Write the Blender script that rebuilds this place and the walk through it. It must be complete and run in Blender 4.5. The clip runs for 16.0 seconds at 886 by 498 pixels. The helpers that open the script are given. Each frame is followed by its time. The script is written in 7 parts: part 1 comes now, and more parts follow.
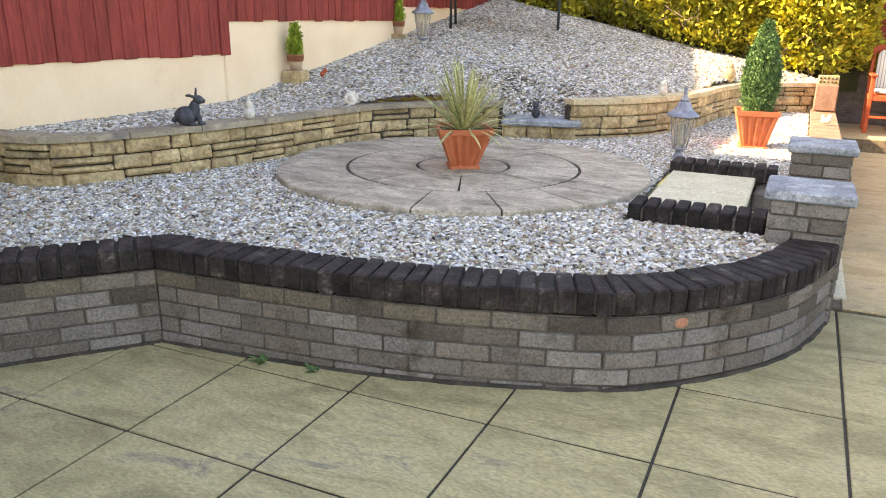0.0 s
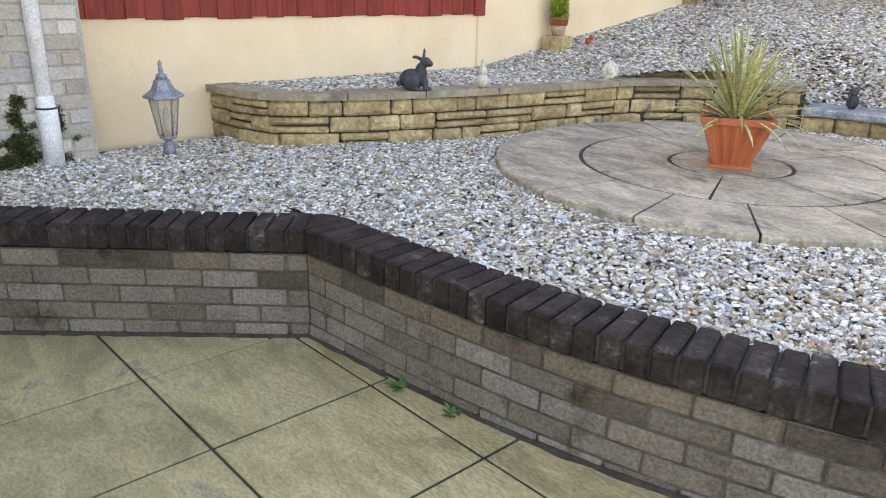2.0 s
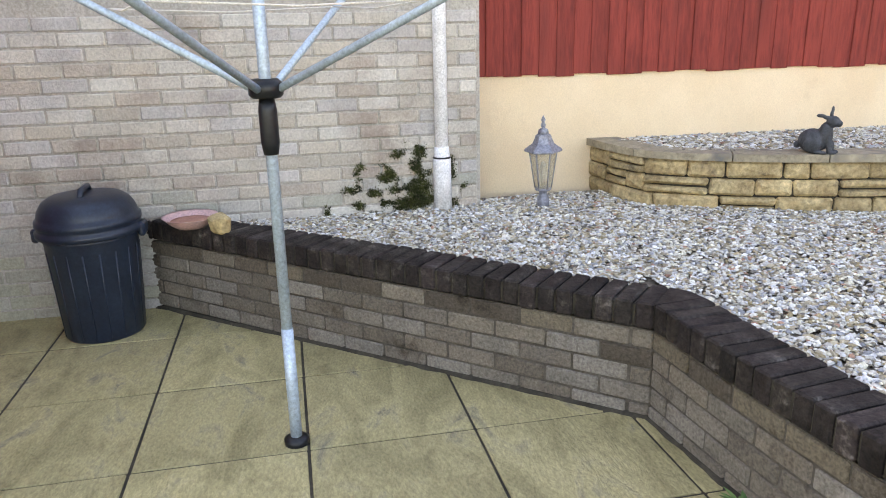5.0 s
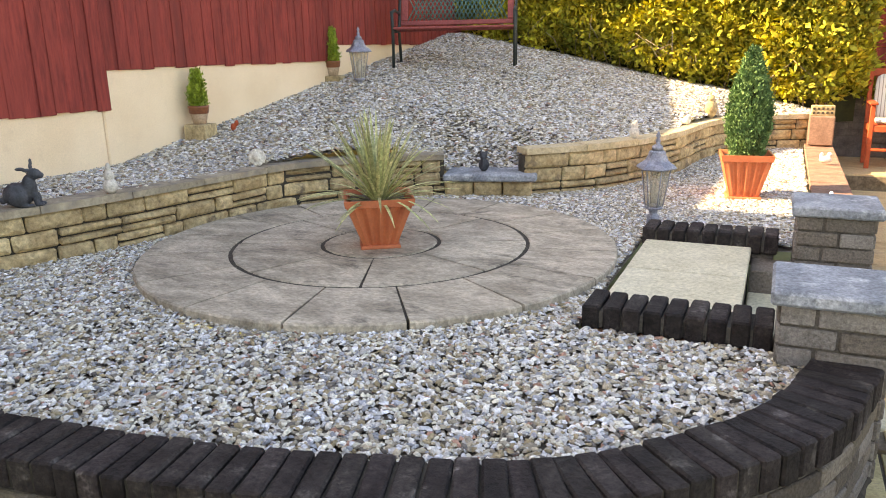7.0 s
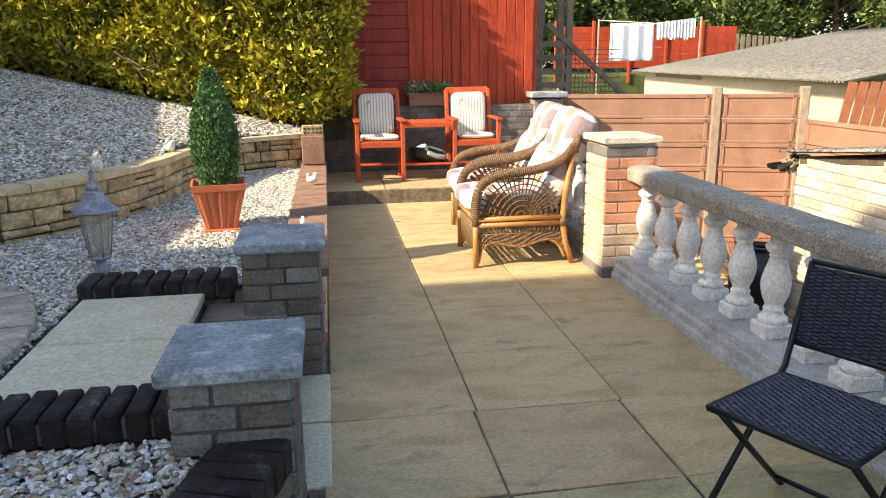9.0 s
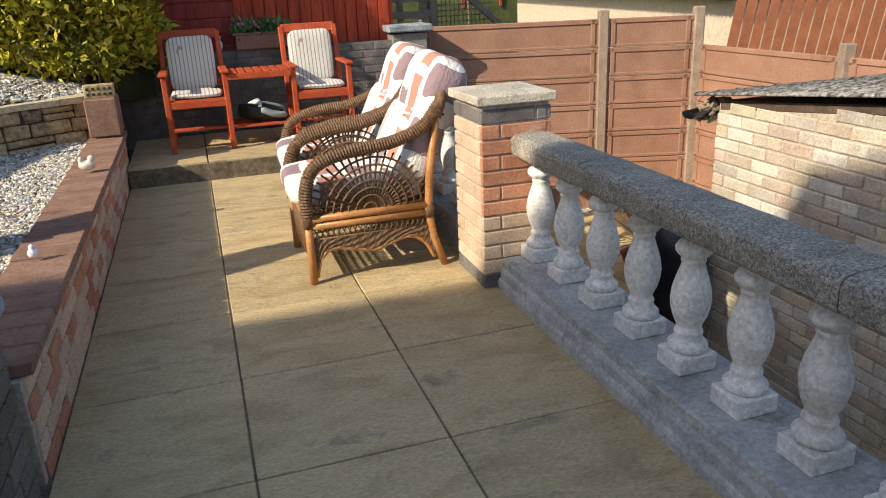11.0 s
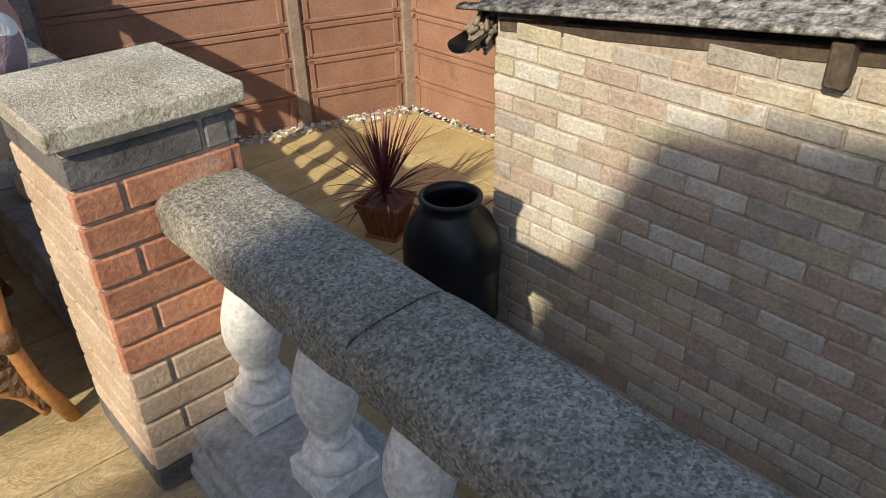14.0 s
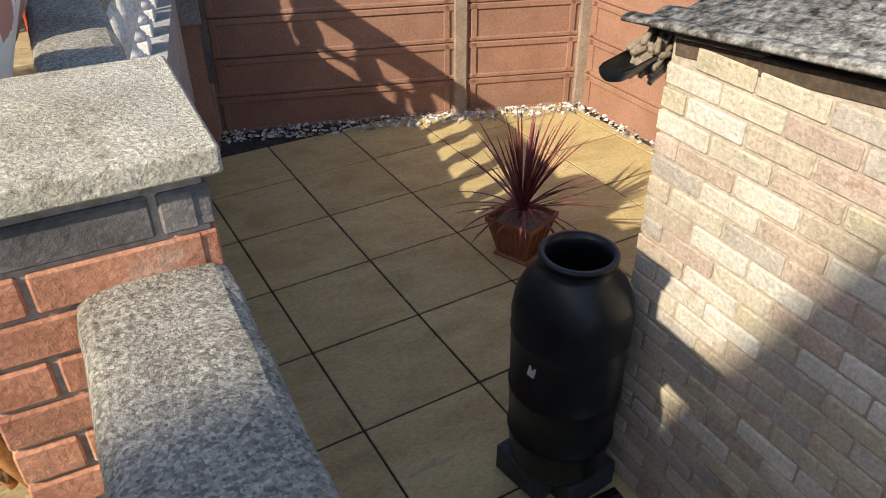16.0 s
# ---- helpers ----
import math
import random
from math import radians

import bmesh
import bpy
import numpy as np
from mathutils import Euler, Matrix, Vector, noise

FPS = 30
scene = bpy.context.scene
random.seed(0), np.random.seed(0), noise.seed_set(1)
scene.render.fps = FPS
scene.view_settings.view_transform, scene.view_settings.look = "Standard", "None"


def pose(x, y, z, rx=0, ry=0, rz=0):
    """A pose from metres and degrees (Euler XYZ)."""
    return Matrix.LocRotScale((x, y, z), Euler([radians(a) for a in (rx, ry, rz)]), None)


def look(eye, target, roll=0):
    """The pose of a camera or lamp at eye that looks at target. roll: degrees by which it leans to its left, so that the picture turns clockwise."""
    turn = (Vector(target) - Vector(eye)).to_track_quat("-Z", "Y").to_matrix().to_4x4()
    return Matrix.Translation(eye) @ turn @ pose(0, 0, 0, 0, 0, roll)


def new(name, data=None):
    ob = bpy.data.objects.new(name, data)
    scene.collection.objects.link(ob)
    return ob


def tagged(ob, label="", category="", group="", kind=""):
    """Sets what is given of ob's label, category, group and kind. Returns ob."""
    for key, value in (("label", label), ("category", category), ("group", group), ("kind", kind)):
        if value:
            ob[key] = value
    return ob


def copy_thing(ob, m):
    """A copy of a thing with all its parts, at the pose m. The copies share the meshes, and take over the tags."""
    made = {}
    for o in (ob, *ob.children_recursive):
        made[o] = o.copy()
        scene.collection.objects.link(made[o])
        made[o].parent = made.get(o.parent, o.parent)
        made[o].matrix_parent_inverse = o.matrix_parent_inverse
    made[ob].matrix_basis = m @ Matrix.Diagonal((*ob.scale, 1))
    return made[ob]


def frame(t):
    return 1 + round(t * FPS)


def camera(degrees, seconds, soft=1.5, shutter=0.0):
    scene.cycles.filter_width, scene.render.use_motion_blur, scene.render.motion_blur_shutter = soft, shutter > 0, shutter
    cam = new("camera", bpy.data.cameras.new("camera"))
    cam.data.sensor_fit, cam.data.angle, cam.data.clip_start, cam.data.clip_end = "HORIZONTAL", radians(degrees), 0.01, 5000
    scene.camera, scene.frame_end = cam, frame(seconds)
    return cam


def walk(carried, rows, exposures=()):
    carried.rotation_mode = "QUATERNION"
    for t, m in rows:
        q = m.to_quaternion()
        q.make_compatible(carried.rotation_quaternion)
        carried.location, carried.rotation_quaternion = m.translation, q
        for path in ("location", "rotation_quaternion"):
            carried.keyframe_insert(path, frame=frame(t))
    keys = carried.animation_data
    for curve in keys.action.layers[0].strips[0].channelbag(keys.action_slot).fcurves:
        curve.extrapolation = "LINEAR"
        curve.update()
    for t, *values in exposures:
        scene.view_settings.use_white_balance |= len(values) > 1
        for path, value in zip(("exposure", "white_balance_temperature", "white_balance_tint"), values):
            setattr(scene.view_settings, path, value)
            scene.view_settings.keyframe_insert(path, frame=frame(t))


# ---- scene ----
cam = camera(61.6, 16.0, soft=1.0)
PATH = [
    (0, (-0.018, 0.068, 1.447), (-0.83, 1.794, 0.846), 0.8),
    (0.5, (0.027, 0.33, 1.368), (-0.789, 2.055, 0.769), 0.9),
    (1, (0.016, 0.539, 1.356), (-0.874, 2.176, 0.63), 0.6),
    (1.5, (-0.103, 0.753, 1.341), (-1.11, 2.278, 0.53), 1.2),
    (2, (-0.175, 0.963, 1.357), (-1.57, 2.223, 0.673), 1.4),
    (2.5, (-0.224, 1.053, 1.393), (-2.013, 1.678, 0.754), 1.6),
    (3, (-0.251, 1.035, 1.403), (-2.157, 0.993, 0.8), 0.9),
    (3.2, (-0.263, 1.019, 1.414), (-2.163, 0.786, 0.835), 0.5),
    (5.5, (-0.253, 1.214, 1.43), (-1.988, 2.016, 0.842), -1.7),
    (6, (-0.204, 1.269, 1.453), (-1.646, 2.525, 0.87), -1.8),
    (6.5, (-0.175, 1.281, 1.459), (-1.293, 2.846, 0.909), -1.6),
    (7, (-0.131, 1.313, 1.467), (-0.931, 3.071, 0.948), -1.2),
    (7.5, (-0.079, 1.326, 1.47), (-0.575, 3.201, 0.979), -0.6),
    (8, (0.059, 1.43, 1.469), (-0.17, 3.359, 0.996), -0.1),
    (8.5, (0.249, 1.617, 1.473), (0.293, 3.56, 1.003), -0.1),
    (9, (0.392, 1.963, 1.469), (0.684, 3.88, 0.979), -0.6),
    (9.5, (0.519, 2.287, 1.459), (1.033, 4.149, 0.941), -0.9),
    (9.7, (0.599, 2.423, 1.458), (1.179, 4.261, 0.923), -1.2),
    (11.8, (1.078, 3.979, 1.514), (1.647, 5.739, 0.755), -3.5),
    (12, (1.108, 4.123, 1.525), (1.718, 5.861, 0.746), -3.8),
    (12.5, (1.248, 4.454, 1.515), (2.014, 6.109, 0.693), -4.1),
    (13, (1.426, 4.767, 1.495), (2.432, 6.255, 0.614), -3.8),
    (13.5, (1.624, 5.004, 1.498), (2.809, 6.297, 0.537), -2.6),
    (14, (1.859, 5.174, 1.466), (2.994, 6.449, 0.422), -1.5),
    (14.5, (2.044, 5.363, 1.43), (3.066, 6.679, 0.323), -0.8),
    (15, (2.25, 5.521, 1.402), (3.157, 6.908, 0.283), -0.6),
    (15.5, (2.367, 5.586, 1.395), (3.185, 7.032, 0.28), -0.5),
    (16, (2.391, 5.596, 1.406), (3.152, 7.082, 0.305), -0.4),
]
walk(cam, [(t, look(eye, target, roll)) for t, eye, target, roll in PATH],
     [(0.0, 2.65, 9000, 19), (1.5, 2.65, 9200, 19), (2.5, 2.9, 9200, 18), (3.2, 3.2, 9000, 17), (5.5, 2.8, 9700, 21), (7.0, 2.45, 9400, 19), (8.0, 1.95, 8100, 14), (9.0, 1.42, 7200, 11), (9.5, 1.1, 6900, 10), (12.0, 0.52, 6500, 10), (14.0, 0.28, 6400, 9), (14.7, 0.45, 6400, 8), (15.3, 0.66, 6200, 9), (16.0, 0.66, 6300, 10)])


# ---- world, sun, exposure ----
SUN_TRAVEL = Vector((1.45, 0.50, -1.0)).normalized()
world = bpy.data.worlds.new("sky")
scene.world = world
world.use_nodes = True
wn = world.node_tree.nodes
sky = wn.new("ShaderNodeTexSky")
sky.sky_type = 'NISHITA'
sky.sun_disc = False
sky.sun_elevation = math.asin(-SUN_TRAVEL.z)
sky.sun_rotation = math.atan2(-SUN_TRAVEL.x, -SUN_TRAVEL.y)
sky.air_density, sky.dust_density, sky.ozone_density = 1.0, 1.2, 1.0
world.node_tree.links.new(sky.outputs[0], wn["Background"].inputs[0])
wn["Background"].inputs[1].default_value = 0.13
sun = new("sun", bpy.data.lights.new("sun", 'SUN'))
sun.data.energy, sun.data.angle, sun.data.color = 4.2, radians(0.55), (1.0, 0.89, 0.70)
sun.matrix_world = look((-14, -5, 12), Vector((-14, -5, 12)) + SUN_TRAVEL)


# ---- materials ----
def node(nt, kind, **values):
    n = nt.nodes.new(kind)
    for k, v in values.items():
        n.inputs[k].default_value = v
    return n


def M(name, c1, c2, scale=6.0, rough=0.8, bump=0.25, fine=60.0, rand=0.12, stain=None, stain_scale=3.0, stain_at=0.55,
      island=False, metal=0.0, stretch=(1, 1, 1), spec=0.4, bump_scale=None, hue=0.0, contrast=(0.70, 1.28), turn=0.0, agg=0.0, distort=0.0, deep=0.012):
    """A procedural surface: two colours mixed by a coarse noise, darker and lighter grain, stains, relief."""
    m = bpy.data.materials.new(name)
    m.use_nodes = True
    nt = m.node_tree
    L = nt.links.new
    bsdf = nt.nodes["Principled BSDF"]
    geo = nt.nodes.new("ShaderNodeNewGeometry")
    mp = nt.nodes.new("ShaderNodeMapping")
    mp.inputs["Scale"].default_value = stretch
    mp.inputs["Rotation"].default_value = (0, 0, radians(turn))
    L(geo.outputs["Position"], mp.inputs["Vector"])
    n1 = node(nt, "ShaderNodeTexNoise", Scale=scale, Detail=5.0, Roughness=0.6, Distortion=distort)
    L(mp.outputs[0], n1.inputs["Vector"])
    r1 = nt.nodes.new("ShaderNodeValToRGB")
    r1.color_ramp.elements[0].position, r1.color_ramp.elements[1].position = 0.35, 0.66
    r1.color_ramp.elements[0].color, r1.color_ramp.elements[1].color = (*c1, 1), (*c2, 1)
    L(n1.outputs[0], r1.inputs[0])
    col = r1.outputs[0]
    n2 = node(nt, "ShaderNodeTexNoise", Scale=fine, Detail=4.0, Roughness=0.7)
    L(mp.outputs[0], n2.inputs["Vector"])
    if stain:
        n3 = node(nt, "ShaderNodeTexNoise", Scale=stain_scale, Detail=8.0, Roughness=0.7, Distortion=distort)
        L(mp.outputs[0], n3.inputs["Vector"])
        r3 = nt.nodes.new("ShaderNodeValToRGB")
        r3.color_ramp.elements[0].position, r3.color_ramp.elements[1].position = stain_at, stain_at + 0.14
        L(n3.outputs[0], r3.inputs[0])
        mx = nt.nodes.new("ShaderNodeMix")
        mx.data_type = 'RGBA'
        mx.inputs["B"].default_value = (*stain, 1)
        L(r3.outputs[0], mx.inputs["Factor"])
        L(col, mx.inputs["A"])
        col = mx.outputs["Result"]
    hsv = nt.nodes.new("ShaderNodeHueSaturation")
    L(col, hsv.inputs["Color"])
    info = nt.nodes.new("ShaderNodeObjectInfo")
    source = geo.outputs["Random Per Island"] if island else info.outputs["Random"]
    mr = node(nt, "ShaderNodeMapRange")
    mr.inputs["To Min"].default_value, mr.inputs["To Max"].default_value = 1 - rand, 1 + rand
    L(source, mr.inputs["Value"])
    g = node(nt, "ShaderNodeMapRange")
    g.inputs["From Min"].default_value, g.inputs["From Max"].default_value = 0.3, 0.7
    g.inputs["To Min"].default_value, g.inputs["To Max"].default_value = contrast
    L(n2.outputs[0], g.inputs["Value"])
    mu = nt.nodes.new("ShaderNodeMath")
    mu.operation = 'MULTIPLY'
    L(mr.outputs[0], mu.inputs[0])
    L(g.outputs[0], mu.inputs[1])
    value = mu.outputs[0]
    if agg:
        vo = node(nt, "ShaderNodeTexVoronoi", Scale=agg)
        L(geo.outputs["Position"], vo.inputs["Vector"])
        sc = nt.nodes.new("ShaderNodeSeparateColor")
        L(vo.outputs["Color"], sc.inputs[0])
        ma = node(nt, "ShaderNodeMapRange")
        ma.inputs["To Min"].default_value, ma.inputs["To Max"].default_value = 0.55, 1.55
        L(sc.outputs[0], ma.inputs["Value"])
        m2 = nt.nodes.new("ShaderNodeMath")
        m2.operation = 'MULTIPLY'
        L(value, m2.inputs[0])
        L(ma.outputs[0], m2.inputs[1])
        value = m2.outputs[0]
    L(value, hsv.inputs["Value"])
    if hue:
        wh = nt.nodes.new("ShaderNodeTexWhiteNoise")
        wh.noise_dimensions = '1D'
        L(source, wh.inputs["W"])
        mh = node(nt, "ShaderNodeMapRange")
        mh.inputs["To Min"].default_value, mh.inputs["To Max"].default_value = 0.5 - hue, 0.5 + hue
        L(wh.outputs["Value"], mh.inputs["Value"])
        L(mh.outputs[0], hsv.inputs["Hue"])
    L(hsv.outputs[0], bsdf.inputs["Base Color"])
    bsdf.inputs["Roughness"].default_value = rough
    bsdf.inputs["Metallic"].default_value = metal
    bsdf.inputs["Specular IOR Level"].default_value = spec
    if bump:
        b = nt.nodes.new("ShaderNodeBump")
        b.inputs["Strength"].default_value = bump
        b.inputs["Distance"].default_value = deep
        n4 = node(nt, "ShaderNodeTexNoise", Scale=bump_scale or fine, Detail=6.0, Roughness=0.65, Distortion=distort)
        L(mp.outputs[0], n4.inputs["Vector"])
        L(n4.outputs[0], b.inputs["Height"])
        L(b.outputs[0], bsdf.inputs["Normal"])
    return m


def gravel(name, k):
    """Mixed chips, each one of several stone colours."""
    m = M(name, (0.8, 0.8, 0.8), (1, 1, 1), 30, 0.8, 0.2, 120, 0.25, island=True, spec=0.3)
    nt = m.node_tree
    base = nt.nodes["Principled BSDF"].inputs["Base Color"].links[0].from_socket
    geo = nt.nodes.new("ShaderNodeNewGeometry")
    wh = nt.nodes.new("ShaderNodeTexWhiteNoise")
    wh.noise_dimensions = '1D'
    nt.links.new(geo.outputs["Random Per Island"], wh.inputs["W"])
    r = nt.nodes.new("ShaderNodeValToRGB")
    r.color_ramp.interpolation = 'CONSTANT'
    tones = ((0.0, (0.74, 0.71, 0.64)), (0.17, (0.46, 0.39, 0.28)), (0.31, (0.55, 0.53, 0.49)), (0.45, (0.36, 0.31, 0.235)), (0.55, (0.70, 0.655, 0.53)),
             (0.67, (0.34, 0.35, 0.37)), (0.76, (0.39, 0.31, 0.185)), (0.83, (0.78, 0.78, 0.79)), (0.92, (0.17, 0.15, 0.13)), (0.975, (0.44, 0.25, 0.18)))
    for i, (p, c) in enumerate(tones):
        e = r.color_ramp.elements[i] if i < 2 else r.color_ramp.elements.new(p)
        e.position = p
        e.color = (c[0] * k, c[1] * k, c[2] * k, 1)
    nt.links.new(wh.outputs["Value"], r.inputs[0])
    mx = nt.nodes.new("ShaderNodeMix")
    mx.data_type, mx.blend_type = 'RGBA', 'MULTIPLY'
    mx.inputs["Factor"].default_value = 1.0
    nt.links.new(base, mx.inputs["A"])
    nt.links.new(r.outputs[0], mx.inputs["B"])
    nt.links.new(mx.outputs["Result"], nt.nodes["Principled BSDF"].inputs["Base Color"])
    return m


def mixed(name, tones, amount=1.0, **settings):
    """A brick surface whose single bricks take one of several fired colours."""
    m = M(name, (0.80, 0.80, 0.80), (1, 1, 1), **settings)
    nt = m.node_tree
    bsdf = nt.nodes["Principled BSDF"]
    base = bsdf.inputs["Base Color"].links[0].from_socket
    info = nt.nodes.new("ShaderNodeObjectInfo")
    wh = nt.nodes.new("ShaderNodeTexWhiteNoise")
    wh.noise_dimensions = '1D'
    nt.links.new(info.outputs["Random"], wh.inputs["W"])
    r = nt.nodes.new("ShaderNodeValToRGB")
    r.color_ramp.interpolation = 'CONSTANT'
    for i, c in enumerate(tones):
        e = r.color_ramp.elements[i] if i < 2 else r.color_ramp.elements.new(i / len(tones))
        e.position = i / len(tones)
        e.color = (*c, 1)
    nt.links.new(wh.outputs["Value"], r.inputs[0])
    mx = nt.nodes.new("ShaderNodeMix")
    mx.data_type, mx.blend_type = 'RGBA', 'MULTIPLY'
    mx.inputs["Factor"].default_value = amount
    nt.links.new(base, mx.inputs["A"])
    nt.links.new(r.outputs[0], mx.inputs["B"])
    nt.links.new(mx.outputs["Result"], bsdf.inputs["Base Color"])
    return m


def plain(name, c, rough=0.5, metal=0.0, spec=0.4):
    return M(name, tuple(v * 0.9 for v in c), tuple(min(1, v * 1.08) for v in c), 12, rough, 0.08, 90, 0.04, metal=metal, spec=spec)


SLAB = M("riven_slab", (0.275, 0.235, 0.118), (0.50, 0.425, 0.222), 2.4, 0.70, 0.9, 50, 0.10, stain=(0.195, 0.178, 0.128), stain_scale=2.4, stain_at=0.55, bump_scale=4.5, stretch=(1, 2.2, 1), turn=38, contrast=(0.68, 1.30), distort=0.8, deep=0.024)
SLABT = M("terrace_slab", (0.385, 0.286, 0.148), (0.575, 0.446, 0.245), 2.6, 0.72, 0.9, 50, 0.09, stain=(0.265, 0.208, 0.132), stain_scale=2.6, stain_at=0.55, bump_scale=4.5, stretch=(1, 2.2, 1), turn=-30, contrast=(0.70, 1.28), distort=0.7, deep=0.022)
YARD = M("yard_slab", (0.43, 0.325, 0.145), (0.60, 0.47, 0.225), 2.4, 0.70, 0.7, 50, 0.08, stain=(0.33, 0.265, 0.165), stain_scale=2.4, stain_at=0.58, bump_scale=4, stretch=(1, 2.0, 1), turn=25, contrast=(0.76, 1.22), distort=0.5, deep=0.016)
STEP = M("step_slab", (0.55, 0.50, 0.345), (0.64, 0.59, 0.43), 5, 0.75, 0.25, 60, 0.05, stain=(0.46, 0.42, 0.30), stain_scale=4, stain_at=0.60, bump_scale=14)
TJOINT = M("terrace_joint", (0.09, 0.07, 0.045), (0.20, 0.16, 0.11), 14, 0.95, 0.5)
JOINT = M("joint_mortar", (0.03, 0.026, 0.02), (0.07, 0.06, 0.045), 10, 0.95, 0.4)
GREY_SETTINGS = dict(scale=7, rough=0.92, bump=0.9, fine=85, rand=0.10, stain=(0.38, 0.34, 0.29), stain_scale=4.0, stain_at=0.55, contrast=(0.58, 1.38), spec=0.25)
GREYB = mixed("grey_brick", ((0.235, 0.207, 0.176), (0.20, 0.172, 0.145), (0.275, 0.247, 0.216), (0.175, 0.149, 0.122), (0.225, 0.19, 0.155), (0.25, 0.226, 0.20)), **GREY_SETTINGS)
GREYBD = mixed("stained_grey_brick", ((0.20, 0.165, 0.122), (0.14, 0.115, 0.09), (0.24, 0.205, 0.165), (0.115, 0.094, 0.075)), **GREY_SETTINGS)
GMORT = M("grey_mortar", (0.075, 0.064, 0.052), (0.155, 0.135, 0.112), 8, 0.95, 0.6, 80, stain=(0.04, 0.034, 0.027), stain_scale=4)
BLUEB = M("engineering_brick", (0.014, 0.010, 0.009), (0.045, 0.036, 0.033), 9, 0.75, 0.8, 70, 0.4, stain=(0.15, 0.135, 0.12), stain_scale=9, stain_at=0.58, contrast=(0.45, 1.7), spec=0.25, hue=0.02)
HOUSE_SETTINGS = dict(scale=4, rough=0.9, bump=0.6, fine=70, rand=0.07, stain=(0.66, 0.61, 0.60), stain_scale=1.7, stain_at=0.53, contrast=(0.78, 1.18))
HOUSEB = mixed("buff_brick", ((0.58, 0.535, 0.47), (0.54, 0.485, 0.415), (0.64, 0.605, 0.55), (0.51, 0.445, 0.385), (0.60, 0.555, 0.50), (0.54, 0.51, 0.49)), **HOUSE_SETTINGS)
HOUSED = mixed("damp_brick", ((0.47, 0.46, 0.40), (0.42, 0.41, 0.35), (0.50, 0.48, 0.44), (0.44, 0.43, 0.34)), **HOUSE_SETTINGS)
HMORT = M("pale_mortar", (0.42, 0.385, 0.34), (0.53, 0.49, 0.45), 6, 0.95, 0.4, stain=(0.33, 0.32, 0.27), stain_scale=1.7, stain_at=0.55)
GARB = mixed("garage_brick", ((0.64, 0.565, 0.44), (0.57, 0.475, 0.36), (0.66, 0.60, 0.50), (0.54, 0.435, 0.335), (0.61, 0.535, 0.385), (0.69, 0.64, 0.55), (0.57, 0.445, 0.36), (0.50, 0.445, 0.375)), scale=9, rough=0.92, bump=0.9, fine=75, rand=0.08, stain=(0.72, 0.60, 0.50), stain_scale=7, stain_at=0.56, contrast=(0.74, 1.22), bump_scale=45)
GAMORT = M("garage_mortar", (0.42, 0.35, 0.27), (0.53, 0.45, 0.36), 8, 0.95, 0.6)
REDB = M("red_brick", (0.40, 0.17, 0.10), (0.52, 0.25, 0.15), 7, 0.88, 0.5, 80, 0.13, stain=(0.50, 0.34, 0.25), stain_scale=6, stain_at=0.58)
PALEB = M("washed_or_lit_brick", (0.50, 0.36, 0.25), (0.60, 0.46, 0.34), 6, 0.9, 0.5, 80, 0.12)
DARKB = M("dark_brick", (0.10, 0.09, 0.085), (0.19, 0.17, 0.16), 8, 0.85, 0.5, 80, 0.18)
REDMORT = M("pillar_mortar", (0.40, 0.33, 0.26), (0.50, 0.43, 0.36), 8, 0.95, 0.5)
CAPST = M("pier_cap_stone", (0.17, 0.188, 0.205), (0.34, 0.365, 0.39), 6, 0.85, 0.7, 60, 0.06, stain=(0.52, 0.54, 0.55), stain_scale=9, stain_at=0.54, contrast=(0.58, 1.42))
LICHEN = M("lichened_concrete", (0.50, 0.445, 0.345), (0.70, 0.64, 0.53), 5, 0.94, 1.0, 130, 0.05, stain=(0.25, 0.205, 0.13), stain_scale=7, stain_at=0.57, contrast=(0.50, 1.42), bump_scale=120)
RAILM = M("pebbled_concrete", (0.255, 0.228, 0.185), (0.385, 0.352, 0.295), 7, 0.9, 0.8, 90, 0.05, stain=(0.47, 0.395, 0.27), stain_scale=4, stain_at=0.58, bump_scale=130, contrast=(0.62, 1.36), agg=210)
PLINTH = M("plinth_concrete", (0.32, 0.325, 0.315), (0.46, 0.465, 0.45), 7, 0.9, 0.7, 60, 0.05, stain=(0.19, 0.19, 0.17), stain_scale=5, stain_at=0.56)
BALU = M("cast_stone", (0.66, 0.645, 0.605), (0.80, 0.785, 0.755), 7, 0.88, 0.4, 60, 0.06, stain=(0.42, 0.39, 0.34), stain_scale=6, stain_at=0.60)
STONE = M("split_sandstone", (0.33, 0.235, 0.12), (0.54, 0.42, 0.235), 7, 0.9, 1.0, 35, 0.18, stain=(0.14, 0.11, 0.08), stain_scale=6, stain_at=0.55, bump_scale=20, contrast=(0.55, 1.4))
STONEC = M("sandstone_coping", (0.26, 0.22, 0.16), (0.40, 0.34, 0.24), 6, 0.92, 0.8, 40, 0.10, stain=(0.14, 0.13, 0.12), stain_scale=5, stain_at=0.52, bump_scale=22)
STONEY = M("clean_sandstone_coping", (0.48, 0.38, 0.22), (0.58, 0.48, 0.31), 6, 0.92, 0.8, 40, 0.08, bump_scale=22)
CIRC = M("circle_stone", (0.30, 0.255, 0.19), (0.54, 0.465, 0.36), 4, 0.85, 1.0, 40, 0.10, stain=(0.13, 0.113, 0.088), stain_scale=3.2, stain_at=0.545, bump_scale=9, contrast=(0.6, 1.35), stretch=(1, 1.8, 1), turn=20, distort=0.5, deep=0.018)
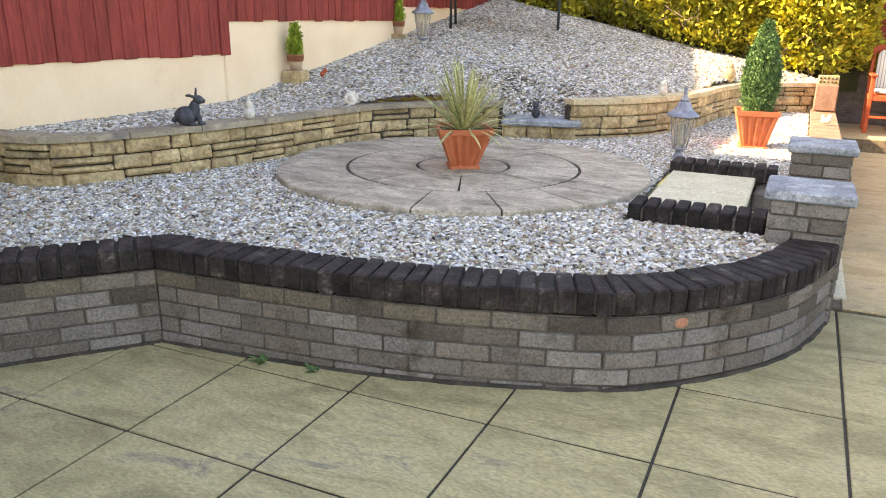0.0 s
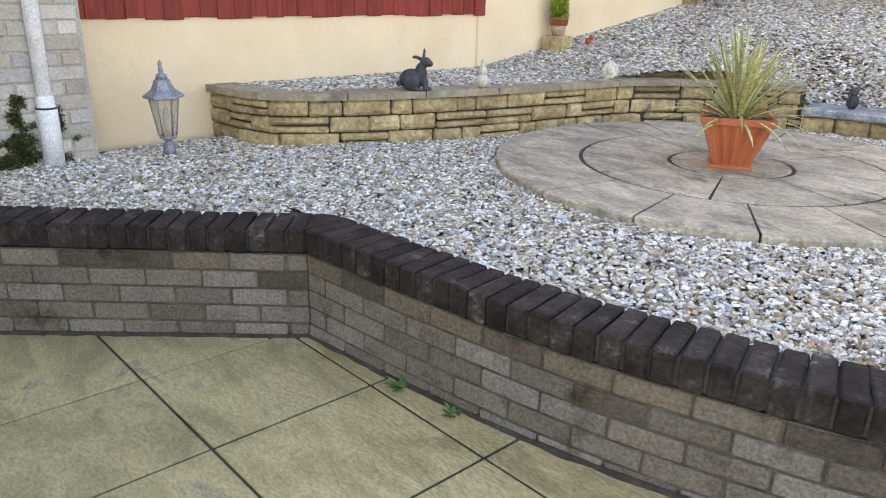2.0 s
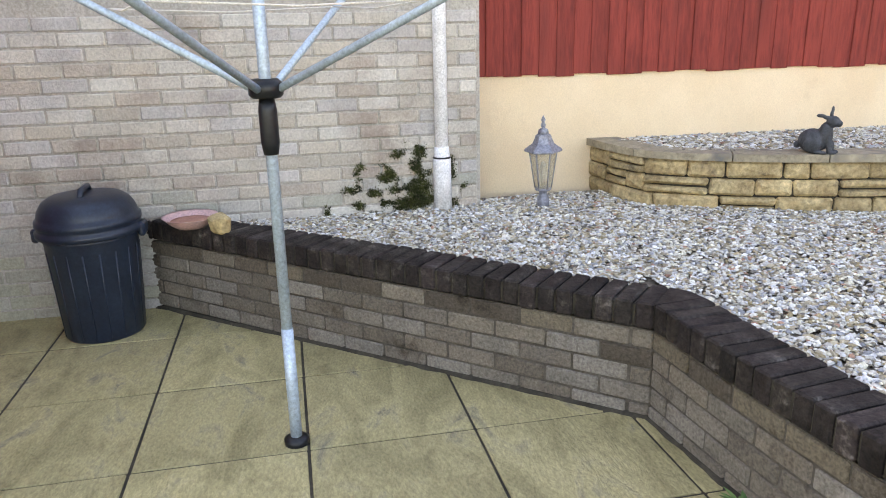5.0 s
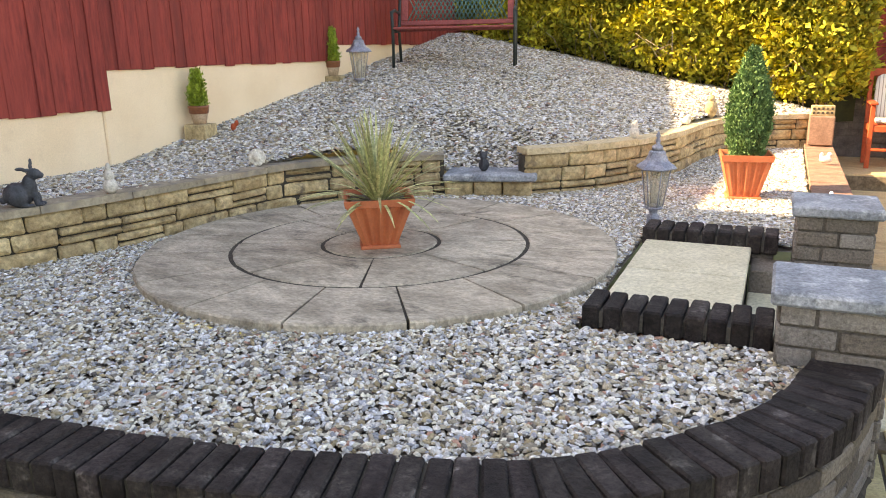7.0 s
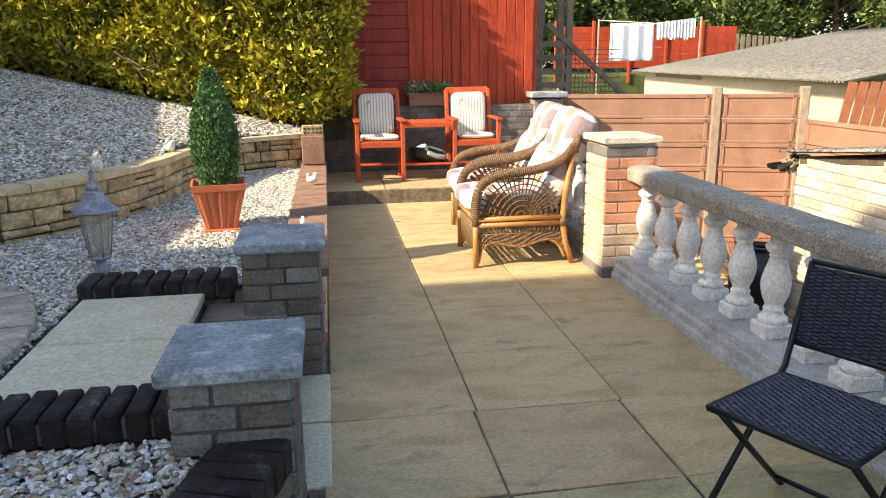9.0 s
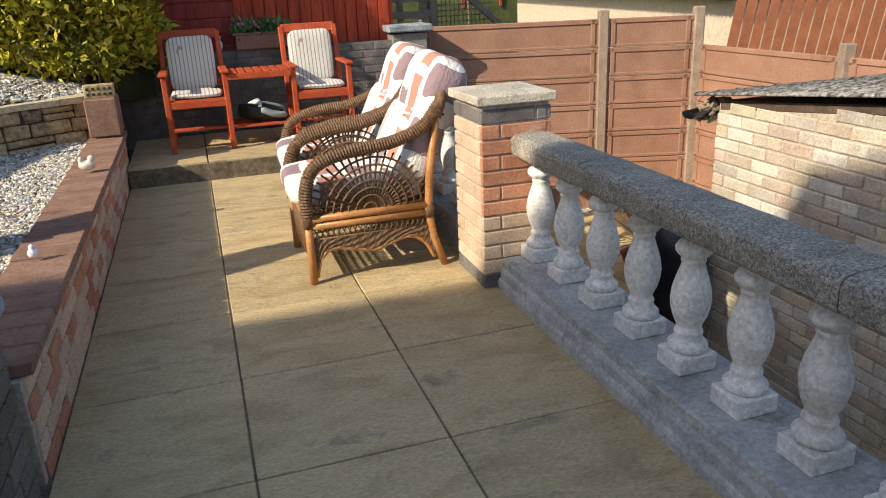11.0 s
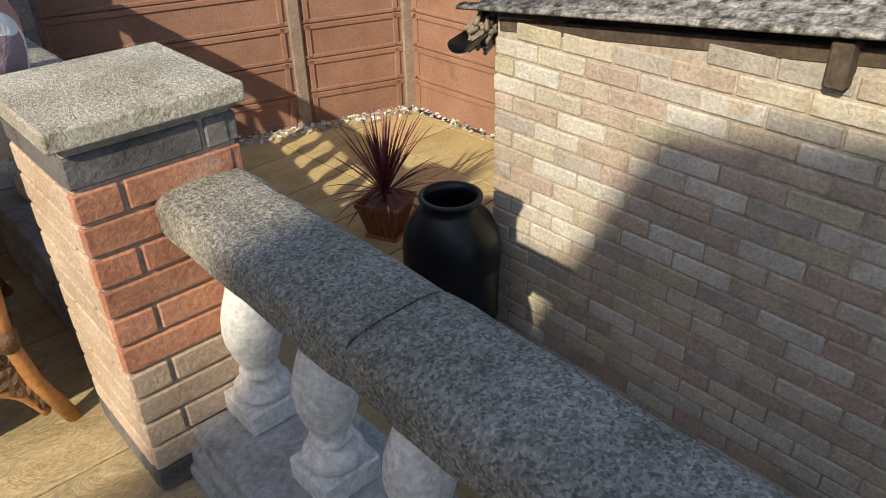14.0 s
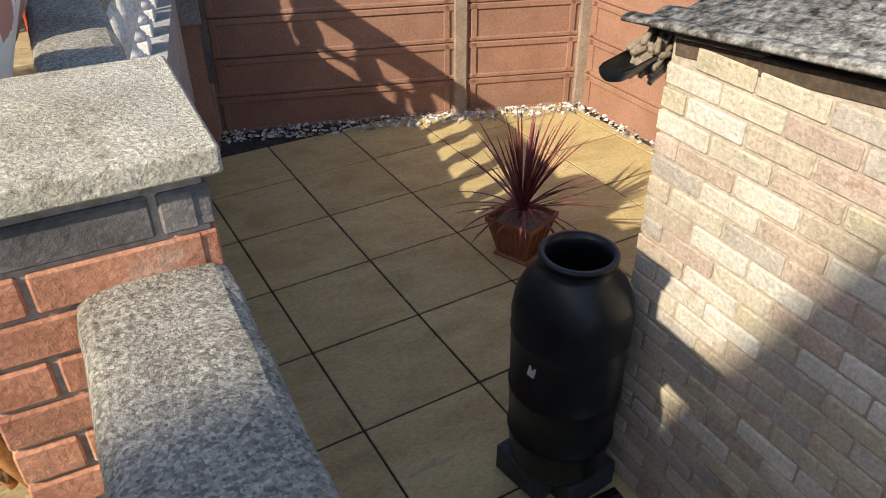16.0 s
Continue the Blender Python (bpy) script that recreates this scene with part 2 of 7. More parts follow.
CREAM = M("cream_render", (0.77, 0.60, 0.41), (0.83, 0.67, 0.48), 2.0, 0.9, 0.3, 120, 0.02, stain=(0.66, 0.50, 0.34), stain_scale=1.6, stain_at=0.60, contrast=(0.90, 1.07))
REDF = M("red_stained_board", (0.20, 0.028, 0.022), (0.30, 0.046, 0.034), 5, 0.8, 0.5, 40, 0.12, stain=(0.13, 0.022, 0.018), stain_scale=5, stretch=(1, 1, 0.12))
REDS = M("red_shed_board", (0.31, 0.037, 0.015), (0.43, 0.060, 0.024), 5, 0.7, 0.4, 40, 0.10, stretch=(1, 1, 0.15), spec=0.3)
REDW = M("red_painted_timber", (0.37, 0.058, 0.02), (0.46, 0.085, 0.03), 9, 0.6, 0.25, 60, 0.06, spec=0.3)
BENCHR = M("dull_red_slat", (0.24, 0.05, 0.045), (0.33, 0.075, 0.065), 9, 0.65, 0.25, 60, 0.06)
SOIL = M("soil_fabric", (0.12, 0.10, 0.08), (0.20, 0.17, 0.13), 12, 0.95, 0.5)
PEBBLE = gravel("gravel_chips", 1.0)
PEBBLEU = gravel("grey_gravel_chips", 0.93)
TERRA = M("orange_plastic_pot", (0.50, 0.135, 0.06), (0.60, 0.18, 0.08), 6, 0.45, 0.05, 60, 0.05, contrast=(0.88, 1.1))
BROWNPOT = M("brown_plastic_pot", (0.22, 0.08, 0.04), (0.30, 0.11, 0.05), 6, 0.4, 0.05, 60, 0.04)
PANEL = M("brown_fence_panel", (0.262, 0.138, 0.090), (0.338, 0.186, 0.124), 3, 0.72, 0.25, 80, 0.06, stain=(0.18, 0.094, 0.064), stain_scale=2.5, stain_at=0.60)
POSTM = M("concrete_post", (0.25, 0.185, 0.135), (0.35, 0.268, 0.20), 8, 0.9, 0.5, 80, 0.06)
MOSS = M("mossy_sheet", (0.07, 0.062, 0.05), (0.50, 0.475, 0.43), 26, 0.97, 1.0, 70, 0.05, stain=(0.028, 0.025, 0.02), stain_scale=16, stain_at=0.52, bump_scale=26, contrast=(0.5, 1.5), spec=0.05)
OLDROOF = M("weathered_sheet", (0.10, 0.097, 0.088), (0.20, 0.193, 0.175), 8, 0.95, 0.8, 40, 0.05, stain=(0.055, 0.052, 0.045), stain_scale=10, stain_at=0.52, contrast=(0.5, 1.5))
BLACKP = M("black_plastic", (0.006, 0.0075, 0.010), (0.012, 0.014, 0.018), 8, 0.36, 0.05, 60, 0.05, spec=0.35)
BLUEBIN = M("dark_blue_plastic", (0.011, 0.019, 0.036), (0.019, 0.030, 0.052), 8, 0.36, 0.05, 60, 0.05)
WHITEP = plain("white_plastic", (0.80, 0.80, 0.82), 0.4)
ALU = plain("pale_blue_tube", (0.42, 0.52, 0.62), 0.4, 0.3)
IRON = plain("dark_iron", (0.02, 0.03, 0.028), 0.5)
GREYPIPE = plain("dark_grey_pipe", (0.05, 0.055, 0.065), 0.45)
LANT = M("lantern_metal", (0.17, 0.18, 0.225), (0.30, 0.31, 0.36), 20, 0.42, 0.2, 80, 0.05, metal=0.2, stain=(0.50, 0.49, 0.50), stain_scale=16, stain_at=0.62)
RATTAN = M("rattan", (0.11, 0.058, 0.028), (0.20, 0.115, 0.058), 40, 0.5, 0.5, 140, 0.12)
CANE = M("cane_pole", (0.36, 0.16, 0.05), (0.48, 0.23, 0.08), 12, 0.38, 0.15, 80, 0.06)
CANVAS = M("cushion_cotton", (0.66, 0.62, 0.58), (0.74, 0.70, 0.66), 10, 0.95, 0.3, 200, 0.03)
TERRAC = M("rust_patch", (0.42, 0.20, 0.15), (0.50, 0.25, 0.19), 14, 0.95, 0.3, 200, 0.03)
MAUVE = M("mauve_patch", (0.26, 0.18, 0.20), (0.33, 0.24, 0.25), 14, 0.95, 0.3, 200, 0.03)
BLACKW = M("black_woven_plastic", (0.036, 0.044, 0.068), (0.090, 0.105, 0.145), 60, 0.34, 0.5, 160, 0.05)
HEDGE = M("golden_conifer", (0.14, 0.15, 0.018), (0.54, 0.475, 0.055), 2.4, 0.75, 0.0, 30, 0.5, island=True, hue=0.02, spec=0.2)
MOSSG = M("dark_moss", (0.02, 0.026, 0.008), (0.07, 0.08, 0.022), 14, 0.95, 0.0, 40, 0.4, island=True)
# near-black colour painted in for the shade inside foliage
HEDGESHADE = M("foliage_shade", (0.02, 0.025, 0.008), (0.04, 0.045, 0.012), 5, 0.9, 0.0)
CONIF = M("green_conifer", (0.055, 0.12, 0.045), (0.15, 0.26, 0.09), 12, 0.8, 0.0, 40, 0.35, island=True, spec=0.2)
LIMEC = M("lime_conifer", (0.16, 0.24, 0.02), (0.34, 0.42, 0.05), 12, 0.7, 0.0, 40, 0.3, island=True)
YUCCA = M("variegated_blade", (0.24, 0.27, 0.10), (0.62, 0.58, 0.28), 40, 0.5, 0.0, 60, 0.35, island=True, hue=0.02)
CORDY = M("purple_blade", (0.10, 0.020, 0.028), (0.26, 0.065, 0.065), 16, 0.42, 0.0, 60, 0.35, island=True)
TREEL = M("tree_leaves", (0.03, 0.06, 0.012), (0.13, 0.17, 0.035), 0.9, 0.75, 0.0, 20, 0.35, island=True, hue=0.02)
BARK = M("bark", (0.07, 0.05, 0.035), (0.14, 0.10, 0.07), 10, 0.9, 0.5)
OLDWOOD = M("weathered_timber", (0.18, 0.14, 0.10), (0.28, 0.23, 0.17), 6, 0.85, 0.4, 50, 0.12)
GRASS = M("rough_ground", (0.05, 0.07, 0.02), (0.11, 0.12, 0.04), 2, 0.95, 0.3)
STATUE = M("dark_resin", (0.03, 0.034, 0.04), (0.07, 0.075, 0.085), 20, 0.55, 0.3, 90)
PALEST = M("pale_resin", (0.50, 0.46, 0.38), (0.66, 0.62, 0.54), 20, 0.7, 0.3, 90)
TILEB = M("brown_coping_tile", (0.20, 0.11, 0.075), (0.29, 0.17, 0.12), 9, 0.8, 0.4, 60, 0.10)
GREENP = plain("green_plastic", (0.02, 0.36, 0.10), 0.4)
HOSE = plain("teal_hose", (0.03, 0.42, 0.34), 0.4)
PINK = plain("pink_ceramic", (0.66, 0.42, 0.42), 0.35)
CLOTH = M("white_sheet", (0.80, 0.80, 0.82), (0.88, 0.88, 0.9), 8, 0.95, 0.1)


def glass_material():
    m = bpy.data.materials.new("clear_pane")
    m.use_nodes = True
    nt = m.node_tree
    clear = nt.nodes.new("ShaderNodeBsdfTransparent")
    clear.inputs["Color"].default_value = (0.93, 0.93, 0.91, 1)
    gloss = nt.nodes["Principled BSDF"]
    gloss.inputs["Base Color"].default_value = (0.52, 0.46, 0.36, 1)
    gloss.inputs["Roughness"].default_value = 0.12
    mx = nt.nodes.new("ShaderNodeMixShader")
    mx.inputs[0].default_value = 0.42
    nt.links.new(clear.outputs[0], mx.inputs[1])
    nt.links.new(gloss.outputs[0], mx.inputs[2])
    nt.links.new(mx.outputs[0], nt.nodes["Material Output"].inputs["Surface"])
    return m


GLASS = glass_material()


# ---- mesh helpers ----
def mesh_of(name, verts, faces, material, smooth=False):
    me = bpy.data.meshes.new(name)
    me.from_pydata([tuple(v) for v in verts], [], faces)
    if len(faces) < 3000:
        bm = bmesh.new()
        bm.from_mesh(me)
        bmesh.ops.recalc_face_normals(bm, faces=bm.faces)
        bm.to_mesh(me)
        bm.free()
    me.materials.append(material)
    if smooth:
        for p in me.polygons:
            p.use_smooth = True
    me.update()
    return me


def ob_of(name, me, parent=None, m=None, label=""):
    ob = new(name, me)
    if parent is not None:
        ob.parent = parent
    if m is not None:
        ob.matrix_basis = m
    if label:
        ob["label"] = label
    return ob


def part(name, bm, material, parent=None, label="", smooth=False, m=None):
    me = bpy.data.meshes.new(name)
    bm.to_mesh(me)
    bm.free()
    me.materials.append(material)
    if smooth:
        for p in me.polygons:
            p.use_smooth = True
    return ob_of(name, me, parent, m, label)


def thing(name, m, label, category, group="", kind=""):
    e = new(name)
    e.matrix_basis = m
    e.empty_display_size = 0.05
    return tagged(e, label, category, group, kind)


def chamfer_points(lx, ly, lz, c, jitter=0.0, rng=None):
    pts = []
    for sx in (-1, 1):
        for sy in (-1, 1):
            for sz in (-1, 1):
                h = Vector((sx * lx / 2, sy * ly / 2, sz * lz / 2))
                if jitter:
                    h += Vector([rng.uniform(-jitter, jitter) for _ in range(3)])
                for ax in range(3):
                    q = h.copy()
                    for o in range(3):
                        if o != ax:
                            q[o] -= c * (sx, sy, sz)[o]
                    pts.append(q)
    return pts


BLOCKS = {}


def block_mesh(lx, ly, lz, material, c=0.006, name="block"):
    key = (round(lx, 3), round(ly, 3), round(lz, 3), material.name, c)
    if key not in BLOCKS:
        bm = bmesh.new()
        for q in chamfer_points(lx, ly, lz, c):
            bm.verts.new(q)
        bmesh.ops.convex_hull(bm, input=bm.verts)
        me = bpy.data.meshes.new(name)
        bm.to_mesh(me)
        bm.free()
        me.materials.append(material)
        BLOCKS[key] = me
    return BLOCKS[key]


def rough_block(lx, ly, lz, material, seed, jitter=0.008, c=0.012):
    rng = random.Random(seed)
    bm = bmesh.new()
    for q in chamfer_points(lx, ly, lz, c, jitter, rng):
        bm.verts.new(q)
    for _ in range(4):
        bm.verts.new((rng.uniform(-.4, .4) * lx, -ly / 2 - rng.uniform(0.004, 0.016), rng.uniform(-.35, .35) * lz))
    bmesh.ops.convex_hull(bm, input=bm.verts)
    me = bpy.data.meshes.new("stone")
    bm.to_mesh(me)
    bm.free()
    me.materials.append(material)
    return me


def put_box(bm, centre, size, c=0.004, turn=None):
    start = len(bm.verts)
    vs = []
    mat = Matrix.Translation(centre) @ (turn or Matrix.Identity(4))
    for q in chamfer_points(*size, min(c, min(size) * 0.3)):
        vs.append(bm.verts.new(mat @ q))
    bmesh.ops.convex_hull(bm, input=vs)
    return bm


def boxes(name, material, parent, items, label="", c=0.004, m=None):
    bm = bmesh.new()
    for it in items:
        put_box(bm, it[0], it[1], c, it[2] if len(it) > 2 else None)
    return part(name, bm, material, parent, label, m=m)


def box(name, material, parent, centre, size, label="", c=0.004, turn=None):
    return boxes(name, material, parent, [(centre, size, turn)], label, c)


def lathe(profile, n=24, squash=(1, 1)):
    """Verts and faces of a turned shape from (radius, height) pairs, closed at both ends."""
    verts, faces = [], []
    for r, z in profile:
        for k in range(n):
            a = 2 * math.pi * k / n
            verts.append((r * math.cos(a) * squash[0], r * math.sin(a) * squash[1], z))
    for i in range(len(profile) - 1):
        for k in range(n):
            k2 = (k + 1) % n
            faces.append((i * n + k, i * n + k2, (i + 1) * n + k2, (i + 1) * n + k))
    faces.append(tuple(reversed(range(n))))
    faces.append(tuple((len(profile) - 1) * n + k for k in range(n)))
    return verts, faces


def turned(name, profile, material, parent=None, m=None, n=24, label="", smooth=True):
    v, f = lathe(profile, n)
    return ob_of(name, mesh_of(name, v, f, material, smooth), parent, m, label)


def tube_data(points, r, n=8, r2=None):
    """A tube along points, tapering from r to r2."""
    pts = [Vector(p) for p in points]
    verts, faces = [], []
    for i, p in enumerate(pts):
        d = (pts[min(i + 1, len(pts) - 1)] - pts[max(i - 1, 0)]).normalized()
        up = Vector((0, 0, 1)) if abs(d.z) < 0.9 else Vector((1, 0, 0))
        a = d.cross(up).normalized()
        b = d.cross(a)
        rr = r if r2 is None else r + (r2 - r) * i / (len(pts) - 1)
        for k in range(n):
            t = 2 * math.pi * k / n
            verts.append(p + a * rr * math.cos(t) + b * rr * math.sin(t))
    for i in range(len(pts) - 1):
        for k in range(n):
            k2 = (k + 1) % n
            faces.append((i * n + k, i * n + k2, (i + 1) * n + k2, (i + 1) * n + k))
    faces.append(tuple(range(n)))
    faces.append(tuple((len(pts) - 1) * n + k for k in reversed(range(n))))
    return verts, faces


def tubes(name, material, parent, lines, r, n=8, label="", r2=None, m=None):
    verts, faces = [], []
    for line in lines:
        v, f = tube_data(line, r, n, r2)
        o = len(verts)
        verts += v
        faces += [tuple(i + o for i in q) for q in f]
    return ob_of(name, mesh_of(name, verts, faces, material, True), parent, m, label)


def arc_pts(f, n):
    return [f(i / (n - 1)) for i in range(n)]


class Curve:
    """A smooth plan curve through a few points, walked by its length."""

    def __init__(self, pts, straight=False):
        p = [Vector((x, y, 0)) for x, y in pts]
        q = []
        for i in range(len(p) - 1):
            a, b, c, d = p[max(i - 1, 0)], p[i], p[i + 1], p[min(i + 2, len(p) - 1)]
            for k in range(16):
                t = k / 16
                if straight:
                    q.append(b.lerp(c, t))
                else:
                    q.append(0.5 * (2 * b + (c - a) * t + (2 * a - 5 * b + 4 * c - d) * t * t + (3 * b - a - 3 * c + d) * t ** 3))
        q.append(p[-1])
        self.q = q
        self.s = [0.0]
        for a, b in zip(q, q[1:]):
            self.s.append(self.s[-1] + (b - a).length)
        self.length = self.s[-1]

    def at(self, s):
        s = min(max(s, 0), self.length)
        i = max(0, min(len(self.s) - 2, next((k for k, v in enumerate(self.s) if v > s), len(self.s) - 1) - 1))
        t = (s - self.s[i]) / max(1e-9, self.s[i + 1] - self.s[i])
        a, b = self.q[max(i - 1, 0)], self.q[min(i + 2, len(self.q) - 1)]
        d = (b - a).normalized()
        return self.q[i].lerp(self.q[i + 1], t), d

    def place(self, s, z, off=0.0):
        """A pose at length s: x along the curve, y to its left, moved off to the left."""
        p, d = self.at(s)
        n = Vector((-d.y, d.x, 0))
        p = p + n * off
        return pose(p.x, p.y, z, 0, 0, math.degrees(math.atan2(d.y, d.x)))


def strip(name, curve, z0, z1, o0, o1, material, parent=None, step=0.08, s0=0.0, s1=None, label=""):
    """A solid wall along a curve between two heights and two offsets."""
    s1 = curve.length if s1 is None else s1
    n = max(2, int((s1 - s0) / step))
    verts, faces = [], []
    for i in range(n + 1):
        p, d = curve.at(s0 + (s1 - s0) * i / n)
        nn = Vector((-d.y, d.x, 0))
        for o, z in ((o0, z0), (o1, z0), (o1, z1), (o0, z1)):
            q = p + nn * o
            verts.append((q.x, q.y, z))
    for i in range(n):
        for k in range(4):
            k2 = (k + 1) % 4
            faces.append((i * 4 + k, i * 4 + k2, i * 4 + 4 + k2, i * 4 + 4 + k))
    faces.append((3, 2, 1, 0))
    faces.append(tuple(n * 4 + k for k in range(4)))
    return ob_of(name, mesh_of(name, verts, faces, material), parent, None, label)


def sheet(name, zf, x0, x1, y0, y1, n, material, inside=None):
    verts, faces, ids = [], [], {}
    for i in range(n + 1):
        for j in range(n + 1):
            x, y = x0 + (x1 - x0) * i / n, y0 + (y1 - y0) * j / n
            ids[i, j] = len(verts)
            verts.append((x, y, zf(x, y)))
    for i in range(n):
        for j in range(n):
            cx, cy = x0 + (x1 - x0) * (i + .5) / n, y0 + (y1 - y0) * (j + .5) / n
            if inside is None or inside(cx, cy):
                faces.append((ids[i, j], ids[i + 1, j], ids[i + 1, j + 1], ids[i, j + 1]))
    return ob_of(name, mesh_of(name, verts, faces, material, True))


def chips(name, count, x0, x1, y0, y1, zf, inside, material, size, seed, lift=0.004):
    """Loose angular chips lying on a surface, one mesh."""
    rng = np.random.default_rng(seed)
    base = np.array([(math.cos(1.257 * i), math.sin(1.257 * i), -0.4) for i in range(5)] + [(0.62 * math.cos(2.094 * i + .4), 0.62 * math.sin(2.094 * i + .4), 0.8) for i in range(3)], float)
    tri = [(0, 1, 5), (1, 6, 5), (1, 2, 6), (2, 3, 6), (3, 7, 6), (3, 4, 7), (4, 0, 7), (0, 5, 7), (5, 6, 7)]
    xs, ys = rng.uniform(x0, x1, count), rng.uniform(y0, y1, count)
    step = 0.03
    nx, ny = int((x1 - x0) / step) + 1, int((y1 - y0) / step) + 1
    mask = np.array([[inside(x0 + (i + .5) * step, y0 + (j + .5) * step) for j in range(ny)] for i in range(nx)])
    keep = mask[((xs - x0) / step).astype(int), ((ys - y0) / step).astype(int)]
    xs, ys = xs[keep], ys[keep]
    n = len(xs)
    sc = rng.uniform(0.65, 1.5, (n, 1)) * size * np.stack([rng.uniform(0.9, 1.75, n), rng.uniform(0.6, 1.0, n), rng.uniform(0.32, 0.55, n)], 1)
    v = base[None] * sc[:, None, :] * rng.uniform(0.8, 1.2, (n, 8, 1))
    a, b = rng.uniform(0, 2 * math.pi, n), rng.normal(0, 0.28, n)
    ca, sa, cb, sb = np.cos(a)[:, None], np.sin(a)[:, None], np.cos(b)[:, None], np.sin(b)[:, None]
    x, y, z = v[..., 0], v[..., 1], v[..., 2]
    x, z = x * cb - z * sb, x * sb + z * cb
    x, y = x * ca - y * sa, x * sa + y * ca
    zs = np.array([zf(p, q) for p, q in zip(xs, ys)]) + lift + rng.uniform(0, 0.012, n)
    verts = np.stack([x + xs[:, None], y + ys[:, None], z + zs[:, None]], -1).reshape(-1, 3)
    tris = (np.arange(n)[:, None, None] * 8 + np.array(tri)[None]).reshape(-1, 3)
    return ob_of(name, mesh_of(name, verts.tolist(), tris.tolist(), material))


def blades(name, material, parent, specs, m=None, w=0.02, seg=6, label=""):
    """Arching strap leaves: specs of azimuth, lean, length, droop."""
    verts, faces = [], []
    for az, lean, length, droop, base_r in specs:
        d = Vector((math.cos(az), math.sin(az), 0))
        side = Vector((-d.y, d.x, 0))
        p = d * base_r
        ang = lean
        o = len(verts)
        for i in range(seg + 1):
            t = i / seg
            ww = w * (0.55 + 0.9 * t) * (1 - t) ** 0.7 * 1.15 + 0.0008
            lift = Vector((0, 0, 1)) * math.sin(ang) * -0.0 + Vector((0, 0, 0.15 * ww))
            verts += [p - side * ww + lift, p + Vector((0, 0, -0.15 * ww)), p + side * ww + lift]
            ang += droop / seg
            p = p + (d * math.sin(ang) + Vector((0, 0, math.cos(ang)))) * (length / seg)
        for i in range(seg):
            a = o + 3 * i
            faces += [(a, a + 1, a + 4, a + 3), (a + 1, a + 2, a + 5, a + 4)]
    return ob_of(name, mesh_of(name, verts, faces, material), parent, m, label)


def sprigs(name, material, parent, centres, size, seed, per=10, m=None, flat=0.5):
    """Feathery clumps: many small pointed leaflets around given centres, pushed along given normals."""
    rng = np.random.default_rng(seed)
    c = np.array([list(p) for p, _ in centres], float)
    nrm = np.array([list(q) for _, q in centres], float)
    n = len(c) * per
    c, nrm = np.repeat(c, per, 0), np.repeat(nrm, per, 0)
    d = rng.normal(0, 0.62, (n, 3)) + nrm
    d[:, 2] += 0.22
    d /= np.linalg.norm(d, axis=1, keepdims=True)
    ln = size * rng.uniform(0.6, 1.5, (n, 1))
    root = c + rng.normal(0, size * 0.6, (n, 3))
    s = np.cross(d, rng.normal(0, 1, (n, 3)))
    s /= np.linalg.norm(s, axis=1, keepdims=True)
    wd = ln * rng.uniform(0.14, 0.30, (n, 1))
    tip = root + d * ln
    mid = root + d * ln * 0.45
    verts = np.stack([root, mid + s * wd, tip, mid - s * wd], 1).reshape(-1, 3)
    k = np.arange(n)[:, None] * 4
    faces = k + np.array([[0, 1, 2, 3]])
    return ob_of(name, mesh_of(name, verts.tolist(), faces.tolist(), material), parent, m)


def brick_courses(curve, z0, courses, mats, parent, L=0.215, H=0.065, W=0.1025, joint=0.010, off=0.0, s0=0.0, s1=None, name="brick", seed=1, c=0.005, upto=9999, proud=0.004):
    """Stretcher-bond bricks along a curve, each an object; its outer face lies at off to the right."""
    rng = random.Random(seed)
    s1 = curve.length if s1 is None else s1
    made = 0
    for k in range(courses):
        s = s0 - (0.5 * (L + joint) if k % 2 else 0)
        z = z0 + k * (H + joint) + H / 2
        while s < s1 - 0.03:
            a, b = max(s, s0), min(s + L, s1)
            if b - a > 0.035:
                mt = mats(k, rng)
                me = block_mesh(round((b - a) / 0.02) * 0.02 - 0.005, W, H, mt, c, "brick")
                m = curve.place((a + b) / 2, z, off + W / 2 - proud + rng.uniform(-0.002, 0.002))
                ob_of(name, me, parent, m @ pose(0, 0, 0, rng.uniform(-.5, .5), rng.uniform(-.5, .5), rng.uniform(-.5, .5)))
                made += 1
            s += L + joint
    return made


# ---- ground ----
def patio_z(x, y):
    return 0.019 * (x + 0.9)


def step01(a, b, v):
    t = min(1, max(0, (v - a) / (b - a)))
    return t * t * (3 - 2 * t)


LEFT_WALL = Curve([(-4.66, 3.00), (-4.15, 3.12), (-3.85, 3.55), (-3.65, 4.1), (-3.52, 4.6), (-3.42, 5.13), (-3.31, 5.6), (-3.07, 5.96), (-2.8, 6.2), (-2.42, 6.40)])
RIGHT_WALL = Curve([(-1.84, 6.58), (-1.41, 6.98), (-1.15, 7.4), (-0.93, 8.0), (-0.80, 8.8), (-0.62, 9.4), (-0.35, 9.72), (0.19, 9.98)])
PLANTER_A = Curve([(-4.42, 0.33), (-2.56, 2.40)], True)
PLANTER_B = Curve([(-2.56, 2.40), (-2.0, 2.45), (-1.39, 2.54), (-0.94, 2.66), (-0.5, 2.83), (-0.12, 3.17), (0.10, 3.50), (0.24, 3.94)])
CIRCLE = (-2.11, 4.83)


def wall_y(x):
    """Where the bank begins, by its distance across the garden."""
    pts = ((-4.7, 5.2), (-3.3, 5.45), (-2.0, 6.6), (-1.2, 7.35), (-0.9, 8.1), (-0.7, 9.2), (0.0, 9.9), (0.4, 10.0))
    for (a, b), (c, d) in zip(pts, pts[1:]):
        if x <= c:
            return b + (d - b) * max(0, (x - a) / (c - a))
    return 10.0


